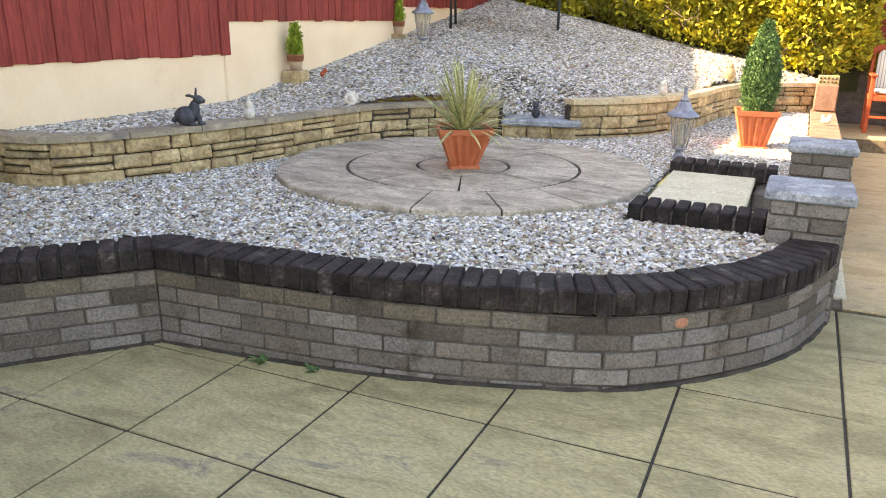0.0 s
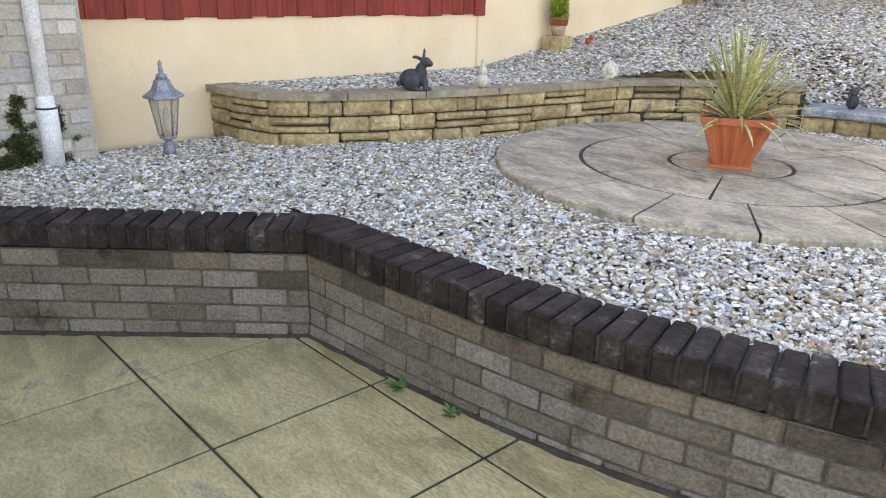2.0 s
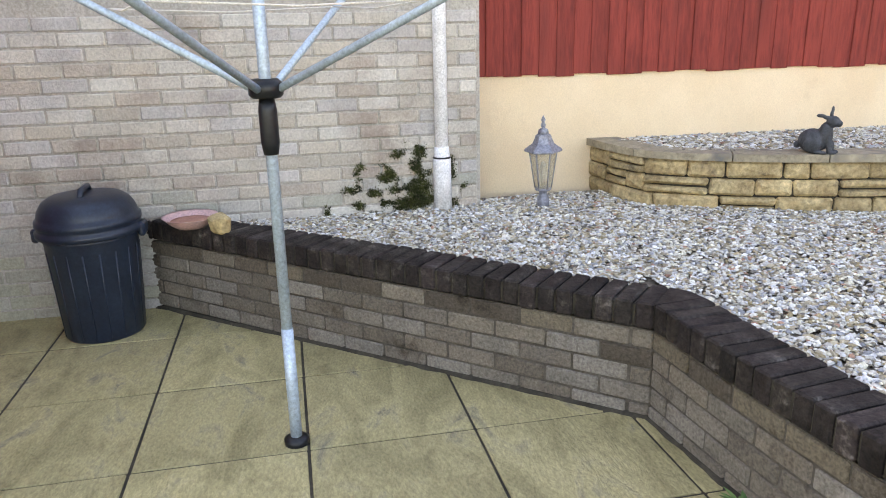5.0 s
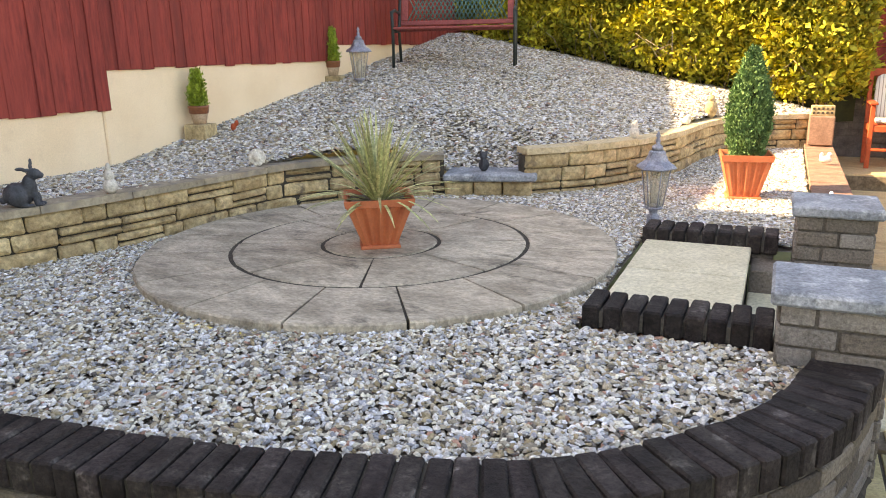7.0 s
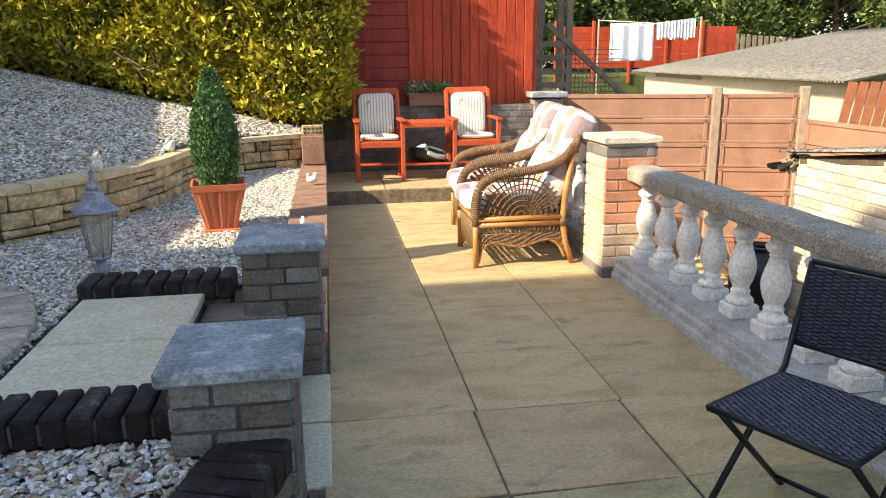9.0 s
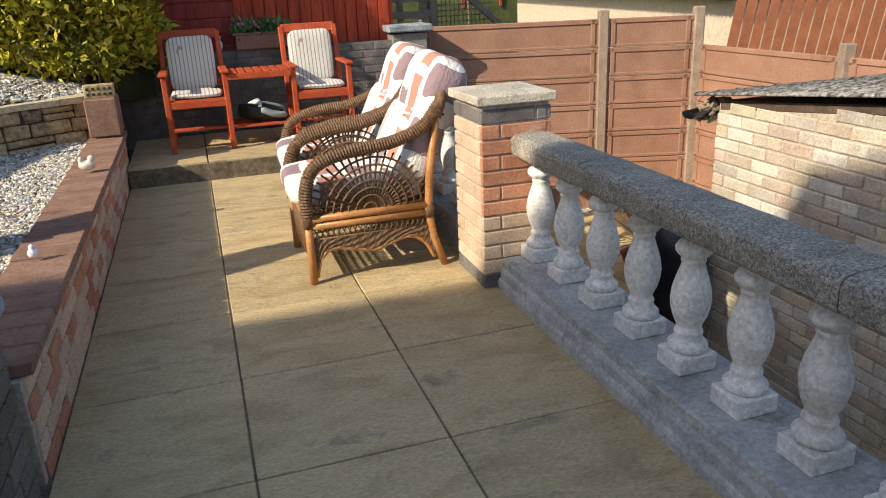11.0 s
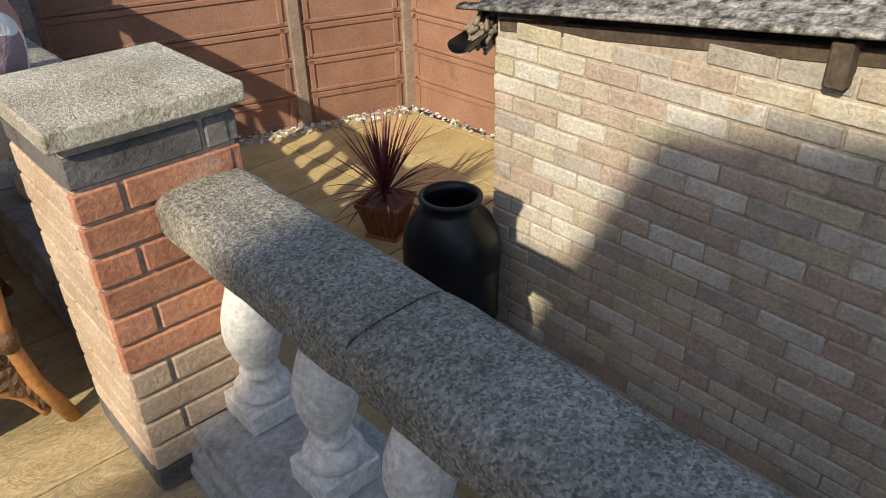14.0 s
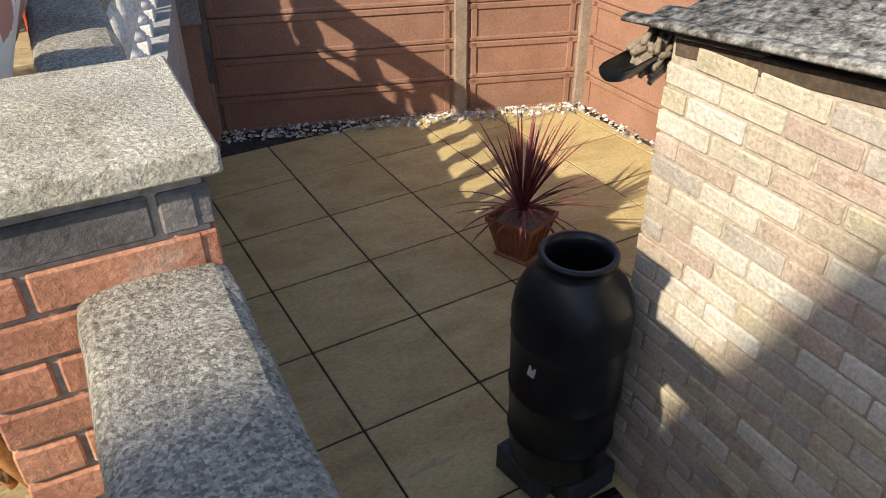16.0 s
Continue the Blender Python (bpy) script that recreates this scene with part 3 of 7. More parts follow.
def upper_z(x, y):
    rise = 0.9 * min(1.02, max(0.0, (0.45 - x) / 4.4))
    w = wall_y(x)
    z = 0.685 + rise * min(1.05, max(0.0, (y - w) / (10.3 - w)))
    u, v = step_offset(x, y)
    d = math.hypot(max(0, abs(u) - 0.30), max(0, v - 0.17))
    return min(z, 0.556 + 0.42 * d)


def step_offset(x, y):
    """Place across and along the grey stone step between the curved walls."""
    c, s = math.cos(radians(14)), math.sin(radians(14))
    return (x + 2.12) * c + (y - 6.62) * s, -(x + 2.12) * s + (y - 6.62) * c


UPPER_EDGE = [v for v in LEFT_WALL.q] + [v for v in RIGHT_WALL.q]


def in_upper(x, y):
    """Behind the curved stone walls."""
    if x < -4.62 or y > 12.2 or x > 0.25:
        return False
    if y > 10.0:
        return True
    u, v = step_offset(x, y)
    if abs(u) < 0.33 and v < 0.16:
        return False
    best, side = 9e9, True
    for a, b in zip(UPPER_EDGE[::4], UPPER_EDGE[4::4]):
        mx, my = (a.x + b.x) / 2, (a.y + b.y) / 2
        d = (x - mx) ** 2 + (y - my) ** 2
        if d < best:
            best = d
            side = ((b.x - a.x) * (y - a.y) - (b.y - a.y) * (x - a.x)) / max(math.hypot(b.x - a.x, b.y - a.y), 1e-6) > 0.10
    return side


PLAN_EDGE = PLANTER_A.q + PLANTER_B.q


def in_bed(x, y):
    """The lower gravel bed, inside the planter's walls."""
    if x < -4.42 and y < 2.2 or x < -4.62 or x > 0.10 or y > 9.9:
        return False
    if (x - CIRCLE[0]) ** 2 + (y - CIRCLE[1]) ** 2 < 1.27 ** 2:
        return False
    if -0.80 < x and 4.05 < y < 5.62:
        return False
    best, side = 9e9, True
    for a, b in zip(PLAN_EDGE[::4], PLAN_EDGE[4::4]):
        mx, my = (a.x + b.x) / 2, (a.y + b.y) / 2
        d = (x - mx) ** 2 + (y - my) ** 2
        if d < best:
            best = d
            ln = math.hypot(b.x - a.x, b.y - a.y)
            side = ((b.x - a.x) * (y - a.y) - (b.y - a.y) * (x - a.x)) / max(ln, 1e-6) > 0.19
    return side and not in_upper(x, y)


def bed_z(x, y):
    return 0.385 + 0.012 * noise.noise(Vector((x * 1.3, y * 1.3, 0)))


ground = sheet("ground", lambda x, y: -1.35 if y < 60 else -1.35, -120, 120, -60, 180, 24, GRASS)
tagged(ground, "rough green ground stretching away beyond the gardens", "ground", kind="structure")
patio = box("patio", JOINT, None, (-1.1, 0.77, -0.2685), (7.0, 6.74, 0.5), c=0.002)
patio.matrix_basis = pose(0, 0, 0, 0, -1.09, 0) @ pose(0.0, 0, 0.03)
tagged(patio, "patio of riven buff stone slabs with dark open joints", "patio", kind="structure")
terrace = box("terrace", TJOINT, None, (1.32, 7.10, -0.625), (2.1, 5.9, 1.318), c=0.002)
tagged(terrace, "raised terrace of riven buff stone slabs in front of seats", "terrace", kind="structure")
bed_soil = sheet("gravel_bed_base", lambda x, y: bed_z(x, y) - 0.012, -4.62, 0.15, 0.3, 10.0, 90, SOIL, lambda x, y: in_bed(x, y))
tagged(bed_soil, "dark soil and fabric under the pale gravel bed", "ground", kind="structure")
upper = sheet("upper_bank", lambda x, y: upper_z(x, y) - 0.012, -4.64, 0.3, 2.9, 12.3, 110, SOIL, in_upper)
tagged(upper, "sloping bank behind the curved stone walls", "ground", kind="structure")
g1 = chips("gravel", 250000, -4.5, 0.1, 0.5, 9.9, bed_z, in_bed, PEBBLE, 0.0100, 3)
tagged(g1, "pale mixed gravel chips covering the raised bed", "gravel", kind="stuff")
g2 = chips("gravel", 135000, -4.62, 0.25, 3.0, 11.0, upper_z, in_upper, PEBBLEU, 0.0140, 4)
tagged(g2, "grey and cream gravel chips on the sloping bank", "gravel", kind="stuff")

# ---- lower yard ----
YZ = -1.07
yard = box("yard", JOINT, None, (4.3, 7.0, YZ - 0.131), (4.6, 9.6, 0.25), c=0.002)
tagged(yard, "sunken yard paved with square buff slabs", "yard", kind="structure")

# ---- planter wall ----
planter = thing("wall_planter", Matrix.Identity(4), "low retaining wall of weathered grey bricks with dark brick coping", "wall", kind="structure")
for cv in (PLANTER_A, PLANTER_B):
    strip("core", cv, -0.10, 0.325, 0.004, 0.20, GMORT, planter)
CO = 0.0755


def coping(curve, top, mat, parent, s0, s1, h=0.103, depth=0.215, seed=2, off=-0.012):
    rng = random.Random(seed)
    n = int((s1 - s0) / CO)
    me = block_mesh(0.066, depth, h, mat, 0.007, "coping_brick")
    for k in range(n):
        s = s0 + (k + 0.5) * (s1 - s0) / n
        m = curve.place(s, top - h / 2 + rng.uniform(-.003, .002), off + depth / 2 + rng.uniform(-.004, .004))
        ob_of("coping_brick", me, parent, m @ pose(0, 0, 0, rng.uniform(-1, 1), rng.uniform(-1, 1), rng.uniform(-1.2, 1.2)))
    strip("coping_mortar", curve, top - h + 0.004, top - 0.016, off + 0.012, off + depth - 0.012, JOINT, parent, s0=s0, s1=s1)


# ---- cream wall, fence and house on the boundary ----
def bound_x(y):
    return -4.68 + 0.055 * (y - 2.25)


cream = thing("wall_cream", Matrix.Identity(4), "smooth cream rendered boundary wall rising in steps", "wall", kind="structure")
for y0, y1, z1 in ((2.22, 5.20, 1.13), (5.20, 8.05, 1.405), (8.05, 12.4, 1.56)):
    xm = bound_x((y0 + y1) / 2)
    a = math.degrees(math.atan(-0.055))
    boxes("render_panel", CREAM, cream, [((xm - 0.12, (y0 + y1) / 2, z1 / 2 - 0.2), (0.24, y1 - y0, z1 + 0.4), pose(0, 0, 0, 0, 0, a))], c=0.012)
fence = thing("wall_fence", Matrix.Identity(4), "tall fence of dark red stained boards above the cream wall", "fence", kind="structure")
y = 2.28
rng = random.Random(5)
while y < 12.2:
    z0 = 1.10 if y < 5.23 else (1.375 if y < 8.08 else 1.53)
    z1 = 3.10
    me = block_mesh(0.016, 0.118, round(z1 - z0, 2), REDF, 0.003, "board")
    ob_of("board", me, fence, pose(bound_x(y) + 0.010 + rng.uniform(-.003, .003), y, (z0 + z1) / 2 + rng.uniform(-.008, .008), 0, 0, -3 + rng.uniform(2.5, 4.5)))
    y += 0.108
for z in (1.6, 2.2, 2.7):
    boxes("rail", REDF, fence, [((bound_x(7.3) - 0.05, 7.3, z + 0.3), (0.06, 10.0, 0.09), pose(0, 0, 0, 0, 0, -3.15))])

house = thing("wall_house", Matrix.Identity(4), "pale buff brick house wall, mossy and damp near the gravel", "wall", kind="structure")
HX = -4.42
box("core", HMORT, house, (HX - 0.127, 0.55, 2.9), (0.33, 3.34, 6.2), c=0.002)
HOUSE_LINE = Curve([(HX, 2.2), (HX, -1.12)], True)


# ---- unseen neighbouring house, its roof added and shaped to shade the near garden ----
neighbour = thing("neighbouring_house", pose(-8.0, 0, 0), "unseen house beyond the boundary, its pitched roof shaped to shade the garden", "house")
box("wall", HOUSEB, neighbour, (-2.73, -2.03, 3.5), (6.0, 8.4, 9.6), c=0.01)
roof_v = [(x, y, z) for x in (-6.1, 0.33) for y, z in ((2.42, 8.50), (2.42, 8.28), (-6.4, 8.28), (-6.4, 8.5), (-2.03, 9.72))]
ob_of("roof", mesh_of("roof", roof_v, [(0, 1, 2, 3, 4), (5, 6, 7, 8, 9), (0, 1, 6, 5), (1, 2, 7, 6), (2, 3, 8, 7), (3, 4, 9, 8), (4, 0, 5, 9)], OLDROOF), neighbour)
# ---- terrace side wall, piers, steps ----
SIDE = Curve([(0.345, 9.95), (0.345, 5.66)], True)
side = thing("wall_terrace_side", Matrix.Identity(4), "low washed brick wall beside the terrace with brown tile coping", "wall", kind="structure")
box("core", REDMORT, side, (0.226, 7.8, 0.17), (0.21, 4.3, 0.46), c=0.002)
pier_tops = ((3.93, 0.665, 0.09), (5.24, 0.70, 0.155))


def pier(y, top, x):
    t = thing("brick_pier", pose(x, y + 0.18, 0), "square weathered grey brick pier with a blue-grey stone cap", "pier", "piers beside the steps")
    box("core", GMORT, t, (0, 0, (top - 0.05) / 2), (0.325, 0.325, top - 0.06), c=0.003)
    rng = random.Random(int(y * 10))
    z, k = top - 0.055 - 0.0325, 0
    while z > -0.02:
        for f in range(4):
            q = pose(0, 0, z, 0, 0, 90 * f)
            if (k + f) % 2:
                spans = ((-0.0775, 0.175), (0.092, 0.140))
            else:
                spans = ((-0.112, 0.105), (0.058, 0.21))
            for cx, ln in spans:
                me = block_mesh(ln, 0.02, 0.065, GREYB, 0.004, "brick")
                ob_of("brick", me, t, q @ pose(cx, -0.163 - rng.uniform(0, 0.003), 0))
        z -= 0.075
        k += 1
    cap = box("cap", CAPST, t, (0, 0, top - 0.026), (0.40, 0.40, 0.052), c=0.010, label="blue-grey weathered stone cap")
    return t


for yy, tp, xx in pier_tops:
    pier(yy, tp, xx)
for yy in (4.165, 5.56):
    row = thing("brick_edging", pose(-0.44, yy, 0.49), "row of dark engineering bricks edging the garden steps", "edging", "edgings of the steps")
    me = block_mesh(0.067, 0.215, 0.103, BLUEB, 0.008, "brick")
    n = 9
    rng = random.Random(int(yy * 7))
    for k in range(n):
        ob_of("brick", me, row, pose(-0.31 + k * 0.0785, rng.uniform(-.005, .005), -0.055 + rng.uniform(-.003, .003), rng.uniform(-2, 2), 0, rng.uniform(-2, 2)))
    box("mortar", GMORT, row, (0, 0, -0.065), (0.68, 0.18, 0.07))
    me = block_mesh(0.21, 0.17, 0.065, REDB if yy < 5 else GREYB, 0.006, "brick")
    for k in range(3):
        ob_of("brick", me, row, pose(-0.22 + k * 0.225, 0, -0.145))
for k, (x0, y0, x1, y1) in enumerate(((-0.76, 4.29, -0.215, 4.84), (-0.76, 4.855, -0.215, 5.43))):
    s = box("step_slab", STEP, None, ((x0 + x1) / 2, (y0 + y1) / 2, 0.405), (x1 - x0, y1 - y0, 0.04), c=0.006)
    tagged(s, "smooth pale yellow stone slab at the top of the steps", "slab", "slabs of the steps")
    if k == 0:
        box("joint_filling", JOINT, s, ((x0 + x1) / 2, 4.8475, 0.40), (x1 - x0 - 0.01, 0.0148, 0.034), c=0.002)
for k, (y0, y1) in enumerate(((4.30, 4.76), (4.775, 5.22))):
    s = box("step_slab", STEP, None, (-0.0, (y0 + y1) / 2, 0.225), (0.42, y1 - y0, 0.04), c=0.006)
    tagged(s, "smooth pale yellow stone slab on the lower step", "slab", "slabs of the steps")
riser = thing("step_riser", Matrix.Identity(4), "brick risers under the garden step slabs", "riser", kind="structure")
box("core", GMORT, riser, (-0.44, 4.85, 0.19), (0.44, 1.2, 0.38), c=0.003)
box("core", GMORT, riser, (-0.02, 4.77, 0.1), (0.36, 0.92, 0.20), c=0.003)
box("cheek", GREYB, riser, (-0.02, 5.345, 0.16), (0.38, 0.24, 0.40), c=0.006)
box("cheek", GREYB, riser, (-0.02, 4.25, 0.16), (0.36, 0.10, 0.40), c=0.006)
for yy in (4.53, 5.02):
    s = box("step_slab", STEP, None, (0.27, yy, 0.03), (0.16, 0.47, 0.04), c=0.005)
    tagged(s, "narrow pale yellow slab at the foot of the steps", "slab", "slabs of the steps")

# ---- stone circle ----
circle = thing("paving_circle", pose(*CIRCLE, 0.385), "round paving circle of weathered stone segments set in gravel", "paving")


def segment(r0, r1, a0, a1, h, seed):
    rng = random.Random(seed)
    n = max(3, int((a1 - a0) / 0.07))
    verts, faces = [], []
    for i in range(n + 1):
        a = a0 + (a1 - a0) * i / n
        j = rng.uniform(-.003, .003)
        for r, z in ((r0, 0), (r1 + j, 0), (r1 + j, h - 0.008), (r1 - 0.008 + j, h), (r0 + 0.006, h), (r0, h - 0.006)):
            verts.append((r * math.cos(a), r * math.sin(a), z))
    for i in range(n):
        for k in range(6):
            k2 = (k + 1) % 6
            faces.append((i * 6 + k, i * 6 + k2, i * 6 + 6 + k2, i * 6 + 6 + k))
    faces.append((5, 4, 3, 2, 1, 0))
    faces.append(tuple(n * 6 + k for k in range(6)))
    return mesh_of("segment", verts, faces, CIRC)


gap = 0.006
for k in range(16):
    a0 = radians(-79 + 22.5 * k)
    ob_of("segment", segment(0.825, 1.29, a0 + gap / 1.1, a0 + radians(22.5) - gap / 1.1, 0.05, k), circle)
for k in range(8):
    a0 = radians(-68 + 45 * k)
    ob_of("segment", segment(0.335, 0.805, a0 + gap / 0.6, a0 + radians(45) - gap / 0.6, 0.05, 40 + k), circle)
ob_of("segment", segment(0.001, 0.315, 0, 2 * math.pi, 0.05, 70), circle)
turned("mortar_bed", [(1.25, 0), (1.25, 0.044)], JOINT, circle, n=48, smooth=False)


# ---- curved stone walls ----
def stone_wall(curve, z0, z1, name, label, cap_mat, seed, cap_z):
    w = thing(name, Matrix.Identity(4), label, "wall", kind="structure")
    rng = random.Random(seed)
    strip("core", curve, z0 - 0.15, z1 - 0.01, 0.022, 0.13, JOINT, w)
    n = max(2, round((z1 - z0) / 0.10))
    h = (z1 - z0) / n
    for k in range(n):
        s = 0.0
        while s < curve.length - 0.02:
            ln = rng.choice((0.14, 0.2, 0.24, 0.3, 0.36))
            e = min(s + ln, curve.length)
            if e - s > 0.04:
                split = rng.random() < 0.35 and ln > 0.18
                hs = ((0.0, h * 0.46), (h * 0.5, h * 0.5)) if split else ((0.0, h),)
                for zo, hh in hs:
                    me = rough_block(e - s - 0.008, 0.10, hh - 0.008, STONE, rng.random(), 0.004, 0.010)
                    ob_of("stone", me, w, curve.place((s + e) / 2, z0 + k * h + zo + hh / 2, 0.05 + rng.uniform(-.008, .006)))
            s = e
    s = 0.0
    while s < curve.length - 0.02:
        e = min(s + rng.uniform(0.42, 0.55), curve.length)
        strip("capstone", curve, z1, cap_z + rng.uniform(-.004, .004), -0.025, 0.17, cap_mat, w, s0=s + 0.003, s1=e - 0.003, step=0.1)
        s = e
    return w


stone_wall(LEFT_WALL, 0.37, 0.665, "wall_stone_left", "curved low wall of split sandstone blocks with weathered grey coping", STONEC, 11, 0.705)
stone_wall(RIGHT_WALL, 0.37, 0.70, "wall_stone_right", "curved low wall of split golden sandstone with clean sandstone coping", STONEY, 12, 0.745)
mid = thing("wall_stone_step", Matrix.Identity(4), "low sandstone course carrying a grey stone step", "wall", kind="structure")
for k in range(3):
    ob_of("stone", rough_block(0.21, 0.12, 0.12, STONE, 300 + k, 0.004, 0.01), mid, pose(-2.33 + 0.215 * k, 6.48 + 0.05 * k, 0.44, 0, 0, 14))
slab = box("step_stone", CAPST, None, (-2.12, 6.62, 0.535), (0.70, 0.40, 0.055), c=0.012, turn=pose(0, 0, 0, 0, 0, 14))
tagged(slab, "flat grey stone step set between the curved walls", "step")

# ---- terrace end: step, back wall, red shed ----
upstep = box("terrace_step", TJOINT, None, (1.35, 10.25, 0.08), (2.0, 1.35, 0.2), c=0.003)
tagged(upstep, "raised step of slabs at the far end of the terrace", "step", kind="structure")
back = thing("wall_back", Matrix.Identity(4), "dark weathered brick wall behind the red seats", "wall", kind="structure")
box("core", DARKB, back, (1.7, 11.05, 0.2), (3.2, 0.2, 1.5), c=0.003)

# ---- pillar and balustrade ----
PX0, PX1, PY0, PY1 = 2.165, 2.515, 6.55, 6.92
pillar = thing("brick_pillar", pose((PX0 + PX1) / 2, (PY0 + PY1) / 2, 0.03), "square red and buff brick pillar with lichened concrete cap", "pillar")
pw, pd = PX1 - PX0, PY1 - PY0
box("core", REDMORT, pillar, (0, 0, 0.43), (pw - 0.012, pd - 0.012, 0.97), c=0.003)
for k in range(12):
    mt = DARKB if k in (0, 11) else (PALEB if k < 5 else REDB)
    z = 0.0165 + k * 0.0735 + 0.0325
    for f in range(4):
        q = pose(0, 0, z, 0, 0, 90 * f)
        ln, dp = (pw, pd) if f % 2 == 0 else (pd, pw)
        cut = 0.10 if (k + f) % 2 else -0.10 + 0.02
        for a, b in ((-ln / 2, cut - 0.005), (cut + 0.005, ln / 2 - 0.02)):
            # The sun-facing left face gets paler brick, its light put into the colour.
            mm = PALEB if (f == 3 and mt is REDB) else mt
            ob_of("brick", block_mesh(round(b - a, 3), 0.03, 0.064, mm, 0.004, "brick"), pillar, q @ pose((a + b) / 2, -dp / 2 + 0.012, 0))
box("cap", LICHEN, pillar, (0, 0, 0.931), (pw + 0.045, pd + 0.045, 0.043), "pale concrete cap blotched with lichen", c=0.005)
bm = bmesh.new()
vs = [bm.verts.new(v) for v in ((-pw / 2, -pd / 2, 0), (pw / 2, -pd / 2, 0), (pw / 2, pd / 2, 0), (-pw / 2, pd / 2, 0), (0, 0, 0.022))]
for a, b in ((0, 1), (1, 2), (2, 3), (3, 0)):
    bm.faces.new((vs[a], vs[b], vs[4]))
part("cap_crown", bm, LICHEN, pillar, m=pose(0, 0, 0.9522))

BX = 2.415
BAL = [(0.060, 0.0), (0.068, 0.010), (0.068, 0.026), (0.058, 0.036), (0.050, 0.044), (0.045, 0.060), (0.049, 0.066), (0.047, 0.074), (0.040, 0.080), (0.044, 0.098), (0.056, 0.125), (0.065, 0.160), (0.068, 0.190), (0.064, 0.225),
       (0.054, 0.262), (0.043, 0.295), (0.037, 0.318), (0.041, 0.323), (0.041, 0.331), (0.036, 0.336), (0.050, 0.345), (0.060, 0.358), (0.062, 0.372), (0.054, 0.386), (0.043, 0.392), (0.043, 0.410), (0.052, 0.432)]
RAIL_SECTION = [(-0.100, 0), (0.100, 0), (0.107, 0.012), (0.109, 0.066), (0.103, 0.083), (0.086, 0.094), (0.045, 0.100), (-0.045, 0.100), (-0.086, 0.094), (-0.103, 0.083), (-0.109, 0.066), (-0.107, 0.012)]
PLINTH_SECTION = [(-0.185, -0.56), (0.17, -0.56), (0.17, 0.19), (-0.146, 0.19), (-0.152, 0.183), (-0.154, 0.146), (-0.163, 0.140), (-0.170, 0.130), (-0.172, 0.092), (-0.180, 0.086), (-0.185, 0.074)]


def extruded(name, section, length, material, wear=0.0, seed=0):
    """A profile of (across, up) pairs drawn along y, its faces slightly uneven where worn."""
    k = max(1, int(length / 0.05)) if wear else 1
    n = len(section)
    verts, faces = [], []
    for i in range(k + 1):
        yy = -length / 2 + length * i / k
        end = 0.97 if wear and i in (0, k) else 1.0
        for x, z in section:
            d = wear * noise.noise(Vector((x * 14 + seed, yy * 14, z * 14)))
            verts.append((x * end + d, yy, z + d * 0.6))
    for i in range(k):
        for q in range(n):
            q2 = (q + 1) % n
            faces.append((i * n + q, i * n + q2, (i + 1) * n + q2, (i + 1) * n + q))
    faces += [tuple(reversed(range(n))), tuple(k * n + q for q in range(n))]
    return mesh_of(name, verts, faces, material)


def balustrade(x0, y0, x1, y1, first, cuts):
    """Plinth, balusters and handrail from a far end back to a near end."""
    far, near = Vector((x0, y0, 0)), Vector((x1, y1, 0))
    L = (far - near).length
    turn = -math.degrees(math.atan2(far.x - near.x, far.y - near.y))
    c = (far + near) / 2
    t = thing("balustrade", pose(c.x, c.y, 0, 0, 0, turn), "weathered concrete balustrade with turned balusters and pebbled handrail", "balustrade", "balustrades of the terrace")
    ob_of("plinth", extruded("plinth", PLINTH_SECTION, L, PLINTH, 0.003, 3), t)
    ends = [0.0] + list(cuts) + [L]
    for k, (a, b) in enumerate(zip(ends, ends[1:])):
        ob_of("handrail", extruded("handrail", RAIL_SECTION, b - a - 0.005, RAILM, 0.004, k * 7), t, pose(0, L / 2 - (a + b) / 2, 0.70))
    v, f = lathe(BAL, 24)
    me = mesh_of("baluster", v, f, BALU, True)
    s = first
    while s < L - 0.05:
        b = ob_of("baluster", me, t, pose(0.018, L / 2 - s, 0.254))
        box("foot_block", BALU, b, (0, 0, -0.032), (0.15, 0.135, 0.066), c=0.006)
        box("neck_block", BALU, b, (0, 0, 0.441), (0.125, 0.115, 0.022), c=0.004)
        s += 0.292
    return t


balustrade(BX, 6.548, BX, 2.2, 0.068, [0.645 * k for k in range(1, 7)])
balustrade(BX, 8.25, BX, 6.922, 0.11, [0.65])
balustrade(2.93, 10.80, BX + 0.002, 8.253, 0.12, [0.65, 1.3, 1.95])
retain = thing("wall_retaining", Matrix.Identity(4), "brick retaining wall under the balustrade facing the yard", "wall", kind="structure")
box("core", REDB, retain, (2.44, 6.2, -0.63), (0.18, 8.2, 1.0), c=0.003)

# ---- garage ----
GX, GY = 3.97, 7.20
garage = thing("garage", pose(GX, GY, YZ), "old buff brick garage with a moss-covered corrugated roof", "garage")
GTOP = 1.80
bm = bmesh.new()
vs = [bm.verts.new(v) for v in ((0.0, -0.01, 0), (0.0, -6.2, 0), (0.0, -6.2, 2.42), (0.0, -0.01, GTOP), (3.2, -0.01, 0), (3.2, -6.2, 0), (3.2, -6.2, 2.42), (3.2, -0.01, GTOP))]
for q in ((0, 1, 2, 3), (7, 6, 5, 4), (0, 3, 7, 4), (1, 5, 6, 2), (3, 2, 6, 7), (0, 4, 5, 1)):
    bm.faces.new([vs[i] for i in q])
part("wall", bm, GAMORT, garage)


